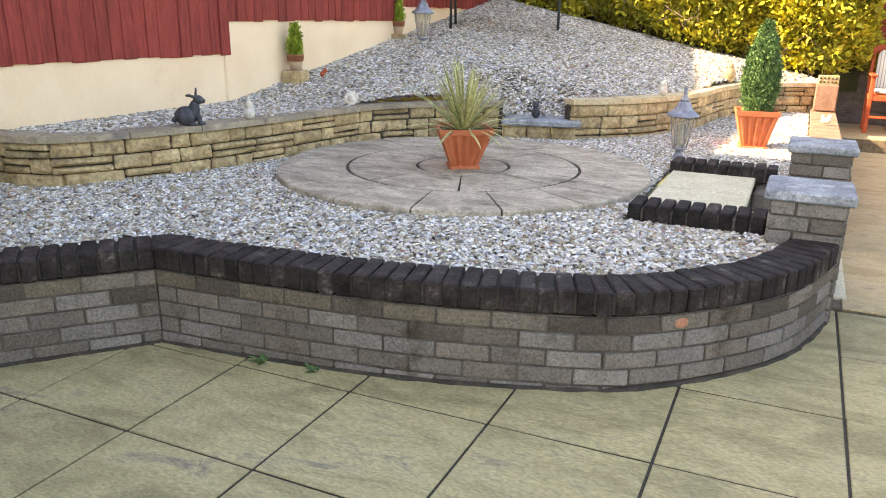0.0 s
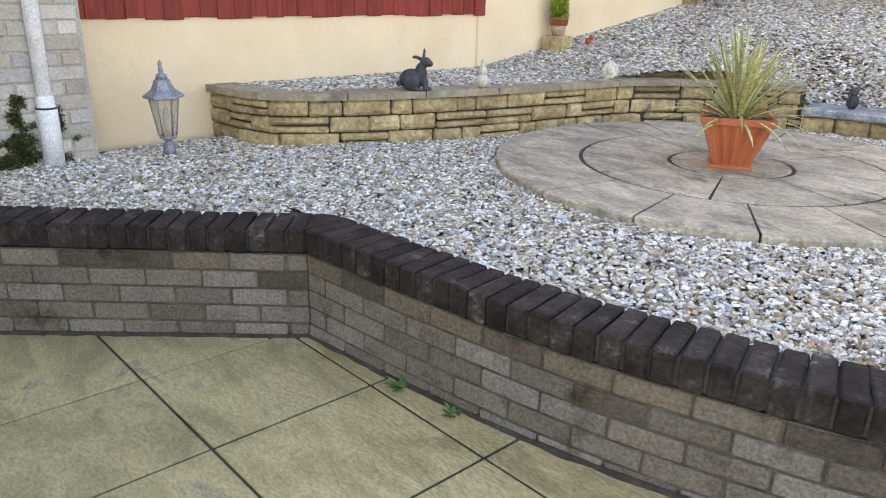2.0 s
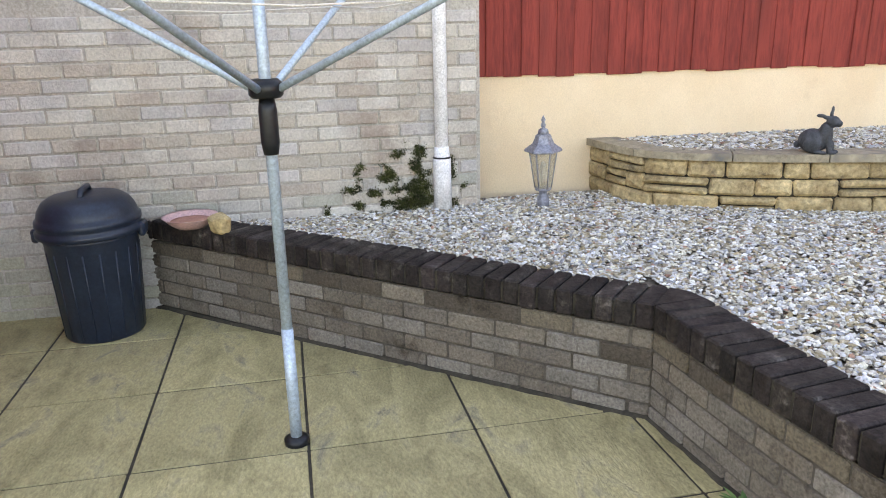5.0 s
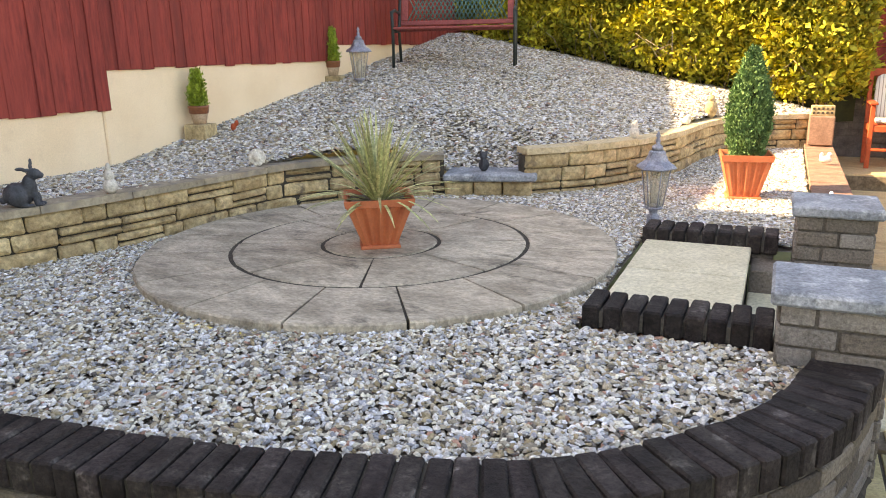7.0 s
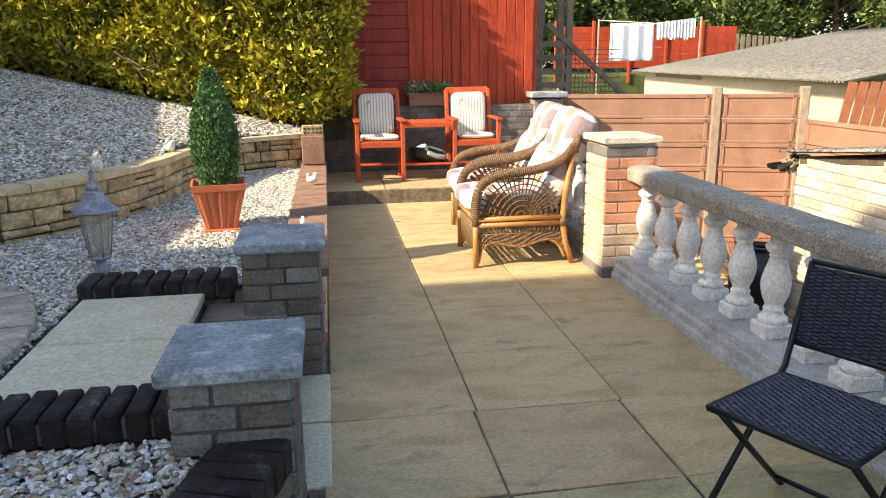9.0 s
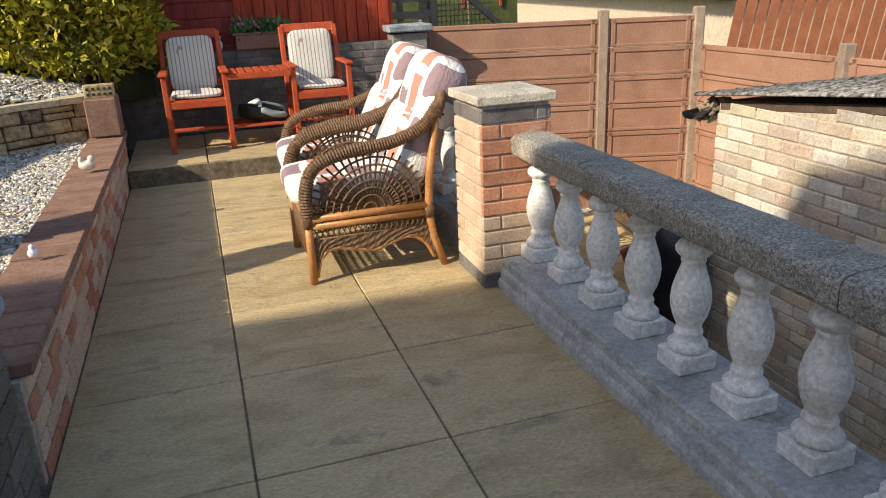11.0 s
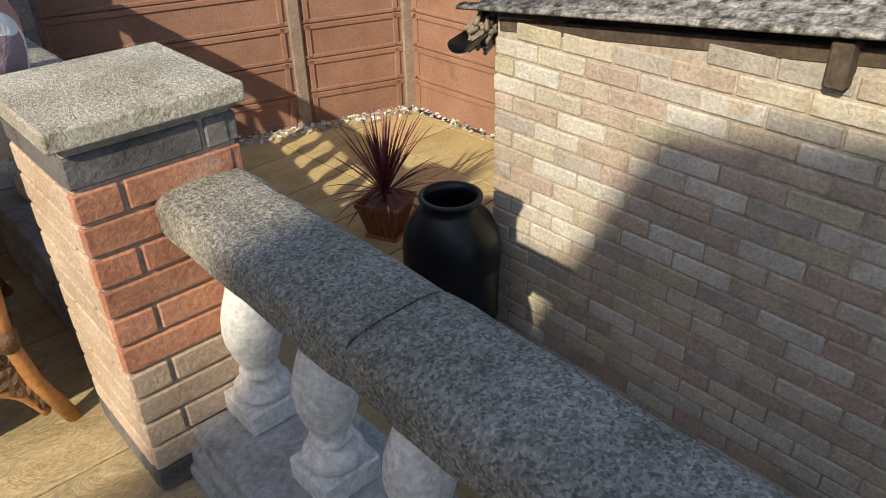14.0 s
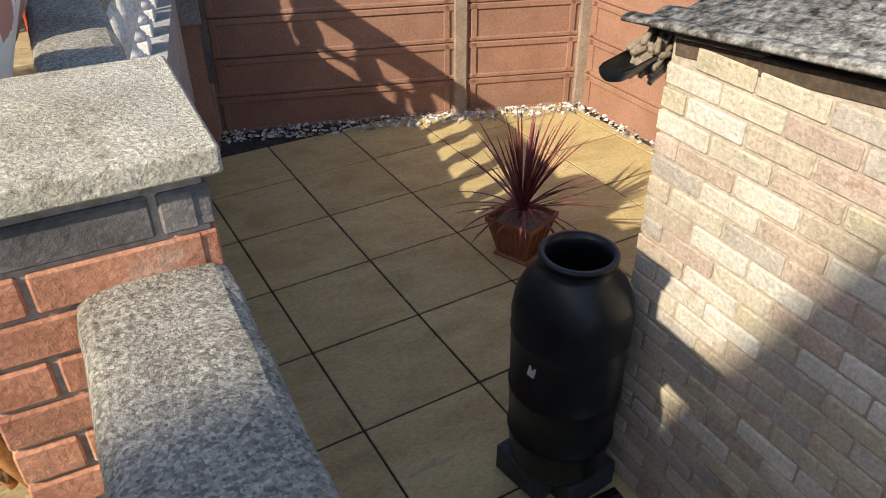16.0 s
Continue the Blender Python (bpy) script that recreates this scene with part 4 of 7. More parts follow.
def corrugated(w, l, pitch, amp, material, name="roof", parent=None, m=None, th=0.012):
    nx, ny = int(w / pitch * 8), 6
    verts, faces = [], []
    for s in (0, -th):
        for j in range(ny + 1):
            for i in range(nx + 1):
                x = w * i / nx
                verts.append((x, l * j / ny, amp * math.sin(2 * math.pi * x / pitch) + s))
    K = (nx + 1) * (ny + 1)
    for j in range(ny):
        for i in range(nx):
            a = j * (nx + 1) + i
            faces.append((a, a + 1, a + nx + 2, a + nx + 1))
            faces.append((K + a, K + a + nx + 1, K + a + nx + 2, K + a + 1))
    for i in range(nx):
        faces.append((i, K + i, K + i + 1, i + 1))
        a = ny * (nx + 1) + i
        faces.append((a, a + 1, K + a + 1, K + a))
    for j in range(ny):
        a = j * (nx + 1)
        faces.append((a, a + nx + 1, K + a + nx + 1, K + a))
        a += nx
        faces.append((a, K + a, K + a + nx + 1, a + nx + 1))
    return ob_of(name, mesh_of(name, verts, faces, material, True), parent, m)


slope = math.degrees(math.atan(0.113))
corrugated(3.4, 6.4, 0.146, 0.010, MOSS, "roof", garage, pose(-0.085, 0.14 - 6.36, GTOP + 0.75, -slope, 0, 0))
box("wall_plate", BARK, garage, (0.02, -3.1, GTOP + 0.32), (0.05, 6.2, 0.05), turn=pose(0, 0, 0, -slope, 0, 0))

# ---- brown panel fence round the yard ----
pf = thing("wall_panel_fence", Matrix.Identity(4), "brown composite panel fence with concrete posts round the yard", "fence", kind="structure")


def panel_run(a, b, z0, rows, h=0.305):
    a, b = Vector(a), Vector(b)
    d = b - a
    ln, ang = d.length, math.degrees(math.atan2(d.y, d.x))
    mid_ = (a + b) / 2
    for k in range(rows):
        q = pose(mid_.x, mid_.y, z0 + (k + 0.5) * h, 0, 0, ang)
        p = boxes("panel", PANEL, pf, [((0, 0, 0), (ln - 0.1, 0.03, h - 0.006)), ((0, -0.012, h / 2 - 0.03), (ln - 0.1, 0.035, 0.05)), ((0, -0.012, -h / 2 + 0.02), (ln - 0.1, 0.035, 0.035)),
                                       ((-ln / 2 + 0.11, -0.012, 0), (0.05, 0.035, h - 0.006)), ((ln / 2 - 0.11, -0.012, 0), (0.05, 0.035, h - 0.006))], c=0.006)
        p.matrix_basis = q


def fence_post(x, y, top):
    box("post", POSTM, pf, (x, y, (YZ - 0.1 + top) / 2), (0.11, 0.11, top - YZ + 0.1), c=0.012, turn=pose(0, 0, 0, 0, 0, -17))


P0, P1, P2 = (3.28, 11.30), (5.20, 10.76), (6.18, 10.45)
panel_run(P0, P1, YZ - 0.02, 7)
panel_run(P1, P2, YZ - 0.02, 7)
panel_run((6.20, 10.43), (6.26, 8.5), YZ - 0.02, 6)
panel_run((6.26, 8.5), (6.32, 6.6), YZ - 0.02, 6)
for (x, yy), tp in ((P0, 1.12), (P1, 1.13), (P2, 1.13), ((6.26, 8.5), 0.85)):
    fence_post(x, yy, tp)
boxes("plain_panel", PANEL, pf, [((2.93, 10.95, -0.38), (0.62, 0.03, 1.46))], c=0.004)


def near_margin(x, y):
    return (-0.28 * (x - 3.3) + 11.17 - y < 0.14 and x < 6.1) or x > 6.08
g3 = chips("gravel_margin", 9000, 3.2, 6.22, 7.2, 11.25, lambda x, y: YZ + 0.0, near_margin, PEBBLE, 0.016, 8)
tagged(g3, "strip of pale gravel along the foot of the panel fence", "gravel", kind="stuff")


# ---- planting ----
def hedge_front(x, z):
    """The hedge's uneven face."""
    n = noise.noise(Vector((x * 1.1, z * 1.1, 3))) * 0.22 + noise.noise(Vector((x * 3.1, z * 3.1, 9))) * 0.12
    end = max(0, x + 0.35) ** 2 * 0.35 - 0.22 * step01(-0.8, 0.1, x)
    low = max(0, 1.25 - z) * 0.35 if x < -0.6 else max(0, 1.0 - z) * 0.3
    return 10.45 - 0.12 * min(0, x + 1.0) - n + end + low


def build_hedge():
    t = thing("conifer_hedge", pose(-1.9, 11.2, 0.7), "tall clipped golden conifer hedge with a dark shaded base", "hedge")
    inv = t.matrix_basis.inverted()
    rng = random.Random(17)
    cs = []
    for _ in range(6400):
        x, z = rng.uniform(-4.5, 0.62), rng.uniform(0.75, 3.2)
        if z < upper_z(max(-4.4, min(x, 0)), 10.3) + 0.08 + 0.1 * rng.random():
            continue
        p = Vector((x, hedge_front(x, z) + rng.uniform(-0.02, 0.10), z))
        cs.append((inv @ p, Vector((0.25 * (x > 0.2), -0.8, 0.1))))
    for _ in range(1500):
        y, z = rng.uniform(10.9, 12.6), rng.uniform(0.8, 3.2)
        x = 0.72 + noise.noise(Vector((y * 1.5, z * 1.5, 1))) * 0.2 - 0.15 * (z > 2.6)
        cs.append((inv @ Vector((x, y, z)), Vector((0.8, -0.3, 0.1))))
    sprigs("foliage", HEDGE, t, cs, 0.082, 5, per=17)
    # Near-black sheet behind the sprigs stands in for the shade inside the hedge.
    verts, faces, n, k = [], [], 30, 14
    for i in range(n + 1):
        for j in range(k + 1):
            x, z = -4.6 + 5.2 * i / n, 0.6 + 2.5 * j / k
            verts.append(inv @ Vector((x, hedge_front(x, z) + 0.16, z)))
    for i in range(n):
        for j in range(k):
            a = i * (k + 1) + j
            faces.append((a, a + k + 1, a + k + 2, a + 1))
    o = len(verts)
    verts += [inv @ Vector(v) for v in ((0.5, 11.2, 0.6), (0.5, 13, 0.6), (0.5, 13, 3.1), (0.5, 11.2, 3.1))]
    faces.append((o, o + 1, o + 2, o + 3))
    ob_of("dark_core", mesh_of("dark_core", verts, faces, HEDGESHADE, True), t)
    lines = []
    for _ in range(90):
        x = rng.uniform(-4.2, 0.3)
        z = upper_z(min(x, 0), 10.3)
        y = hedge_front(x, z + 0.3) + rng.uniform(-.05, .15)
        lines.append([inv @ Vector((x, y + 0.1, z - 0.05)), inv @ Vector((x + rng.uniform(-.15, .15), y - 0.05, z + 0.25)), inv @ Vector((x + rng.uniform(-.3, .3), y - rng.uniform(0, .2), z + rng.uniform(.3, .55)))])
    tubes("twig_litter", OLDWOOD, t, lines, 0.009, 5, r2=0.003)


build_hedge()


def fluted_pot(parent, top, base, h, material, tray=True):
    """A square tapering pot with fluted sides and a rolled rim."""
    n, verts, faces = 28, [], []
    per = 4 * n
    rows = [(0.0, base, 0), (0.03 * h, base, 0.0), (0.1 * h, base + (top - base) * .08, 1), (0.84 * h, base + (top - base) * 0.9, 1), (0.86 * h, base + (top - base) * 0.92, 0), (0.87 * h, top * 1.02, 0), (h, top * 1.05, 0), (h, top * 0.97, 0), (0.88 * h, top * 0.9, 0)]
    for z, r, fl in rows:
        for k in range(per):
            s, u = divmod(k, n)
            u = 2 * (u / n) - 1
            d = 1 + (0.075 * math.cos(u * math.pi * 5.0) - 0.03 if fl and abs(u) < 0.9 else 0)
            x, y = u * r, -r * d
            for _ in range(s):
                x, y = -y, x
            verts.append((x, y, z))
    for i in range(len(rows) - 1):
        for k in range(per):
            k2 = (k + 1) % per
            faces.append((i * per + k, i * per + k2, (i + 1) * per + k2, (i + 1) * per + k))
    faces.append(tuple(reversed(range(per))))
    ob_of("pot", mesh_of("pot", verts, faces, material), parent)
    box("soil", SOIL, parent, (0, 0, 0.86 * h), (top * 1.7, top * 1.7, 0.03), c=0.01)
    if tray:
        box("saucer", material, parent, (0, 0, 0.008), (base * 2.5, base * 2.5, 0.022), c=0.006)


def yucca_pot():
    t = thing("potted_yucca", pose(CIRCLE[0] + 0.02, CIRCLE[1] - 0.05, 0.436, 0, 0, 32), "variegated yucca spilling from a fluted orange plastic pot on paving", "potted plant")
    fluted_pot(t, 0.176, 0.086, 0.28, TERRA)
    rng = random.Random(3)
    sp = [(rng.uniform(0, 6.28), rng.uniform(0.05, 0.85), rng.uniform(0.36, 0.56), rng.uniform(0.1, 0.6), 0.02) for _ in range(84)]
    sp += [(rng.uniform(0, 6.28), rng.uniform(0.9, 1.3), rng.uniform(0.38, 0.50), rng.uniform(0.3, 1.1), 0.02) for _ in range(34)]
    blades("leaves", YUCCA, t, sp, pose(0, 0, 0.235), w=0.0105)


def conifer_pot():
    t = thing("potted_conifer", pose(-0.34, 7.02, 0.392, 0, 0, 8), "upright green dwarf conifer in a fluted orange plastic pot", "potted plant")
    fluted_pot(t, 0.165, 0.094, 0.32, TERRA)
    rng = random.Random(8)
    cs = []
    for _ in range(1500):
        z = rng.uniform(0.0, 0.72)
        r = 0.135 * (1 - (abs(z - 0.26) / 0.47) ** 1.8 if z > 0.26 else 1 - ((0.26 - z) / 0.45) ** 2) * rng.uniform(0.75, 1.05)
        a = rng.uniform(0, 6.28)
        cs.append((Vector((max(r, .01) * math.cos(a), max(r, .01) * math.sin(a), 0.30 + z)), Vector((math.cos(a) * 0.5, math.sin(a) * 0.5, 0.9))))
    sprigs("foliage", CONIF, t, cs, 0.021, 12, per=18)
    tubes("stem", BARK, t, [[(0, 0, 0.26), (0, 0, 0.8)]], 0.02, 6)
    # Dark inner cone stands in for the shade between the sprigs.
    turned("inner_shade", [(0.02, 0.3), (0.085, 0.38), (0.095, 0.55), (0.06, 0.8), (0.01, 0.95)], HEDGESHADE, t, n=12)


def cordyline_pot():
    t = thing("potted_cordyline", pose(4.50, 8.70, YZ, 0, 0, 25), "purple spiky cordyline in a brown square pot on the yard slabs", "potted plant")
    fluted_pot(t, 0.15, 0.095, 0.26, BROWNPOT)
    rng = random.Random(4)
    sp = [(rng.uniform(0, 6.28), rng.uniform(0.03, 0.5), rng.uniform(0.42, 0.62), rng.uniform(0.05, 0.5), 0.012) for _ in range(46)]
    sp += [(rng.uniform(0, 6.28), rng.uniform(0.7, 1.3), rng.uniform(0.38, 0.5), rng.uniform(0.2, 1.0), 0.012) for _ in range(30)]
    blades("leaves", CORDY, t, sp, pose(0, 0, 0.30), w=0.010)
    tubes("stem", BARK, t, [[(0, 0, 0.2), (0, 0, 0.34)]], 0.02, 6)


def small_pot(x, y, z, h, seed):
    b = box("stone_block", STONE, None, (x, y, z + 0.06), (0.19, 0.19, 0.14), c=0.008, turn=pose(0, 0, 0, 0, 0, 12))
    tagged(b, "rough sandstone block carrying a small flower pot", "block", "blocks under small pots")
    t = thing("potted_conifer", pose(x, y, z + 0.13), "lime dwarf conifer in a small clay pot beside the wall", "potted plant", "small pots along the fence")
    turned("pot", [(0.05, 0), (0.066, 0.085), (0.07, 0.11), (0.066, 0.125), (0.06, 0.10)], PALEB, t, n=20)
    turned("rim_band", [(0.068, 0.082), (0.076, 0.09), (0.078, 0.125), (0.082, 0.13), (0.082, 0.145), (0.066, 0.145), (0.064, 0.12)], BROWNPOT, t, n=20, label="glazed brown rim")
    rng = random.Random(seed)
    cs = []
    for _ in range(300):
        q = rng.random()
        r = 0.055 * (1 - q ** 1.6) * rng.uniform(0.6, 1.1)
        a = rng.uniform(0, 6.28)
        cs.append((Vector((r * math.cos(a), r * math.sin(a), 0.14 + q * h)), Vector((math.cos(a) * 0.6, math.sin(a) * 0.6, 0.9))))
    sprigs("foliage", LIMEC, t, cs, 0.024, seed, per=12)


yucca_pot()
conifer_pot()
cordyline_pot()
small_pot(-4.36, 5.98, 0.80, 0.26, 31)
small_pot(-4.34, 7.95, 1.10, 0.30, 32)


# ---- lanterns ----
def lantern(x, y, z, h=0.5, turn=0, foot=False):
    t = thing("garden_lantern", pose(x, y, z, 1.5, 1, turn), "pale metal garden lantern with six tapered glass panes and finial", "lantern", "lanterns in the gravel")
    k = h / 0.5
    turned("stem", [(0.034 * k, -0.03), (0.032 * k, 0.06 * k), (0.022 * k, 0.07 * k), (0.022 * k, 0.09 * k), (0.045 * k, 0.10 * k), (0.045 * k, 0.112 * k)], LANT, t, n=16)
    if foot:
        turned("base_plate", [(0.11, -0.01), (0.11, 0.012), (0.05, 0.03)], STATUE, t, n=18)
    turned("pane", [(0.044 * k, 0.112 * k), (0.074 * k, 0.315 * k)], GLASS, t, n=6, smooth=False)
    for i in range(6):
        a = math.pi / 3 * i
        tubes("glazing_bar", LANT, t, [[(0.045 * k * math.cos(a), 0.045 * k * math.sin(a), 0.112 * k), (0.075 * k * math.cos(a), 0.075 * k * math.sin(a), 0.315 * k)]], 0.0035, 5)
    turned("roof", [(0.098 * k, 0.312 * k), (0.104 * k, 0.318 * k), (0.098 * k, 0.328 * k), (0.06 * k, 0.355 * k), (0.045 * k, 0.385 * k), (0.042 * k, 0.40 * k), (0.028 * k, 0.41 * k)], LANT, t, n=6, smooth=False)
    turned("finial", [(0.03 * k, 0.408 * k), (0.026 * k, 0.43 * k), (0.010 * k, 0.44 * k), (0.014 * k, 0.455 * k), (0.008 * k, 0.47 * k), (0.013 * k, 0.482 * k), (0.002 * k, 0.505 * k)], LANT, t, n=12)
    turned("bulb", [(0.012 * k, 0.13 * k), (0.02 * k, 0.16 * k), (0.016 * k, 0.24 * k), (0.004 * k, 0.26 * k)], PALEST, t, n=10)


lantern(-0.80, 5.91, 0.385, 0.58)
lantern(-4.22, 2.55, 0.392, 0.52, 10)
lantern(-3.98, 7.86, 1.07, 0.62, 20, True)


# ---- statues and small ornaments ----
def blob(parts, name, material, m, label, category="statue"):
    """One plain mesh of overlapping ellipsoids (centre, radii)."""
    verts, faces = [], []
    for c, r in parts:
        n, k = 16, 9
        o = len(verts)
        for i in range(k + 1):
            th = math.pi * i / k
            for j in range(n):
                a = 2 * math.pi * j / n
                verts.append((c[0] + r[0] * math.sin(th) * math.cos(a), c[1] + r[1] * math.sin(th) * math.sin(a), c[2] + r[2] * math.cos(th)))
        for i in range(k):
            for j in range(n):
                j2 = (j + 1) % n
                faces.append((o + i * n + j, o + (i + 1) * n + j, o + (i + 1) * n + j2, o + i * n + j2))
    ob = tagged(ob_of(name, mesh_of(name, verts, faces, material, True), None, m), label, category)
    fuse = ob.modifiers.new("fuse", 'REMESH')
    fuse.mode, fuse.voxel_size, fuse.use_smooth_shade = 'VOXEL', 0.005, True
    return ob


blob([((-0.01, 0, 0.085), (0.10, 0.068, 0.085)), ((0.065, 0, 0.125), (0.05, 0.05, 0.095)), ((0.105, 0, 0.222), (0.046, 0.037, 0.040)), ((0.140, 0, 0.212), (0.026, 0.026, 0.024)),
      ((0.085, 0.022, 0.268), (0.012, 0.016, 0.030)), ((0.088, 0.028, 0.300), (0.010, 0.015, 0.028)), ((0.065, -0.018, 0.250), (0.028, 0.012, 0.014)), ((0.030, -0.028, 0.262), (0.032, 0.014, 0.013)),
      ((0.105, 0.028, 0.045), (0.020, 0.018, 0.05)), ((0.105, -0.028, 0.045), (0.020, 0.018, 0.05)), ((0.125, 0.028, 0.014), (0.03, 0.018, 0.014)), ((0.125, -0.028, 0.014), (0.03, 0.018, 0.014)),
      ((0.0, 0.055, 0.06), (0.06, 0.025, 0.055)), ((0.0, -0.055, 0.06), (0.06, 0.025, 0.055)), ((0.05, -0.06, 0.014), (0.05, 0.018, 0.014)), ((-0.11, 0, 0.05), (0.025, 0.025, 0.025))],
     "rabbit_statue", STATUE, pose(-3.765, 3.92, 0.705, 0, 0, 40) @ Matrix.Diagonal((0.77, 0.77, 0.77, 1)), "dark grey resin rabbit sitting on the sandstone coping")
blob([((0, 0, 0.05), (0.04, 0.045, 0.05)), ((0.01, -0.03, 0.06), (0.022, 0.02, 0.055)), ((0, -0.01, 0.12), (0.032, 0.03, 0.032)), ((0.01, -0.035, 0.112), (0.018, 0.016, 0.014)), ((-0.025, 0, 0.145), (0.01, 0.01, 0.014)), ((0.025, 0, 0.145), (0.01, 0.01, 0.014))],
     "dog_statue", STATUE, pose(-2.17, 6.58, 0.562, 0, 0, -10), "small dark dog figure on the grey stone step")
blob([((0, 0, 0.04), (0.045, 0.04, 0.045)), ((0, 0, 0.10), (0.03, 0.03, 0.032)), ((0, 0, 0.14), (0.016, 0.016, 0.035))], "gnome_ornament", PALEST, pose(-3.60, 4.36, 0.71), "small pale gnome ornament on the coping", "ornament")
blob([((0, 0, 0.058), (0.034, 0.022, 0.034))] + [((0.045 * math.cos(0.628 * i), 0.004, 0.058 + 0.045 * math.sin(0.628 * i)), (0.019, 0.013, 0.019)) for i in range(10)], "flower_ornament", PALEST, pose(-3.45, 5.5, 0.706, -8, 0, 35), "pale stone sunflower ornament on the coping", "ornament")
blob([((0, 0, 0.045), (0.04, 0.04, 0.05)), ((0, 0, 0.10), (0.03, 0.03, 0.03)), ((0.015, -0.01, 0.13), (0.012, 0.012, 0.012))], "owl_ornament", PALEST, pose(-1.20, 7.42, 0.748), "small cream owl ornament on sandstone coping", "ornament")
blob([((0, 0, 0.035), (0.04, 0.04, 0.04)), ((0.02, 0, 0.075), (0.022, 0.022, 0.022))], "frog_ornament", PALEST, pose(-0.93, 8.55, 0.75), "small ochre frog ornament on sandstone coping", "ornament")
blob([((0, 0, 0.09), (0.06, 0.05, 0.09)), ((0, 0, 0.19), (0.035, 0.035, 0.035)), ((-0.01, 0, 0.235), (0.01, 0.01, 0.03))], "hare_ornament", STONE, pose(-0.78, 9.25, 0.75), "weathered brown hare ornament on sandstone coping", "ornament")
blob([((0, 0, 0.03), (0.05, 0.035, 0.032)), ((0.03, 0, 0.07), (0.022, 0.022, 0.022)), ((-0.03, 0, 0.06), (0.018, 0.018, 0.03))], "swan_ornament", PALEST, pose(0.24, 8.4, 0.465), "white ceramic ornament on the brown tile coping", "ornament")
blob([((0, 0, 0.02), (0.022, 0.02, 0.022)), ((0, 0, 0.045), (0.013, 0.013, 0.014))], "bird_ornament", WHITEP, pose(0.21, 6.7, 0.463), "tiny white bird ornament on the tile coping", "ornament")
blob([((0, 0, 0.05), (0.03, 0.03, 0.05)), ((0, 0, 0.12), (0.02, 0.02, 0.025))], "figure_ornament", WHITEP, pose(1.22, 10.98, 0.955), "small white figure on the dark back wall", "ornament")
blob([((0, 0, 0.03), (0.02, 0.025, 0.03)), ((0.02, 0.02, 0.06), (0.015, 0.02, 0.025))], "red_ornament", REDW, pose(-4.2, 6.18, 0.86), "small red ornament in the gravel", "ornament")
airb = box("air_brick", STONE, None, (0.24, 9.75, 0.80), (0.215, 0.10, 0.10), c=0.005)
tagged(airb, "perforated buff air brick standing on the wall corner", "brick")
# Dark blocks on the face stand in for the shade inside its holes.
for i in range(5):
    for j in range(2):
        box("hole", JOINT, airb, (0.24 - 0.08 + 0.04 * i, 9.698, 0.78 + 0.04 * j), (0.022, 0.012, 0.022))
stk = box("stacked_brick", TILEB, None, (0.24, 9.78, 0.605), (0.23, 0.3, 0.29), c=0.01)
tagged(stk, "short stack of brown bricks at the wall corner", "bricks")


# ---- bench ----
def bench():
    t = thing("garden_bench", pose(-3.36, 8.85, 1.29, 0, 0, 17), "garden bench with dull red slats and a green lattice back", "bench")
    for sx in (-0.63, 0.63):
        tubes("end_frame", IRON, t, [[(sx, -0.26, 0), (sx, -0.24, 0.38), (sx, -0.27, 0.55)], [(sx, 0.20, 0), (sx, 0.12, 0.38), (sx, 0.26, 0.80)], [(sx, -0.28, 0.55), (sx, -0.1, 0.58), (sx, 0.17, 0.56)], [(sx, -0.24, 0.37), (sx, 0.12, 0.37)]], 0.016, 8)
    for k in range(5):
        box("seat_slat", BENCHR, t, (0, -0.23 + 0.085 * k, 0.395 - 0.004 * k), (1.24, 0.07, 0.022), c=0.005)
    lean = pose(0, 0, 0, -18, 0, 0)
    for zc, hh in ((0.455, 0.05), (0.76, 0.06)):
        box("back_slat", BENCHR, t, (0, 0.15 + (zc - 0.38) * 0.33, zc), (1.24, 0.022, hh), c=0.005, turn=lean)
    for sx in (-0.575, 0.575):
        box("back_upright", BENCHR, t, (sx, 0.225, 0.607), (0.07, 0.02, 0.26), turn=lean)
    lines = []
    for k in range(-4, 26):
        for sgn in (1, -1):
            x0 = -0.54 + 0.045 * k
            a, b = (x0, 0.183, 0.485), (x0 + sgn * 0.13, 0.262, 0.725)
            if -0.55 < a[0] < 0.55 and -0.55 < b[0] < 0.55:
                lines.append([a, b])
    tubes("lattice", plain("bench_green", (0.05, 0.14, 0.12), 0.5), t, lines, 0.007, 4)


bench()


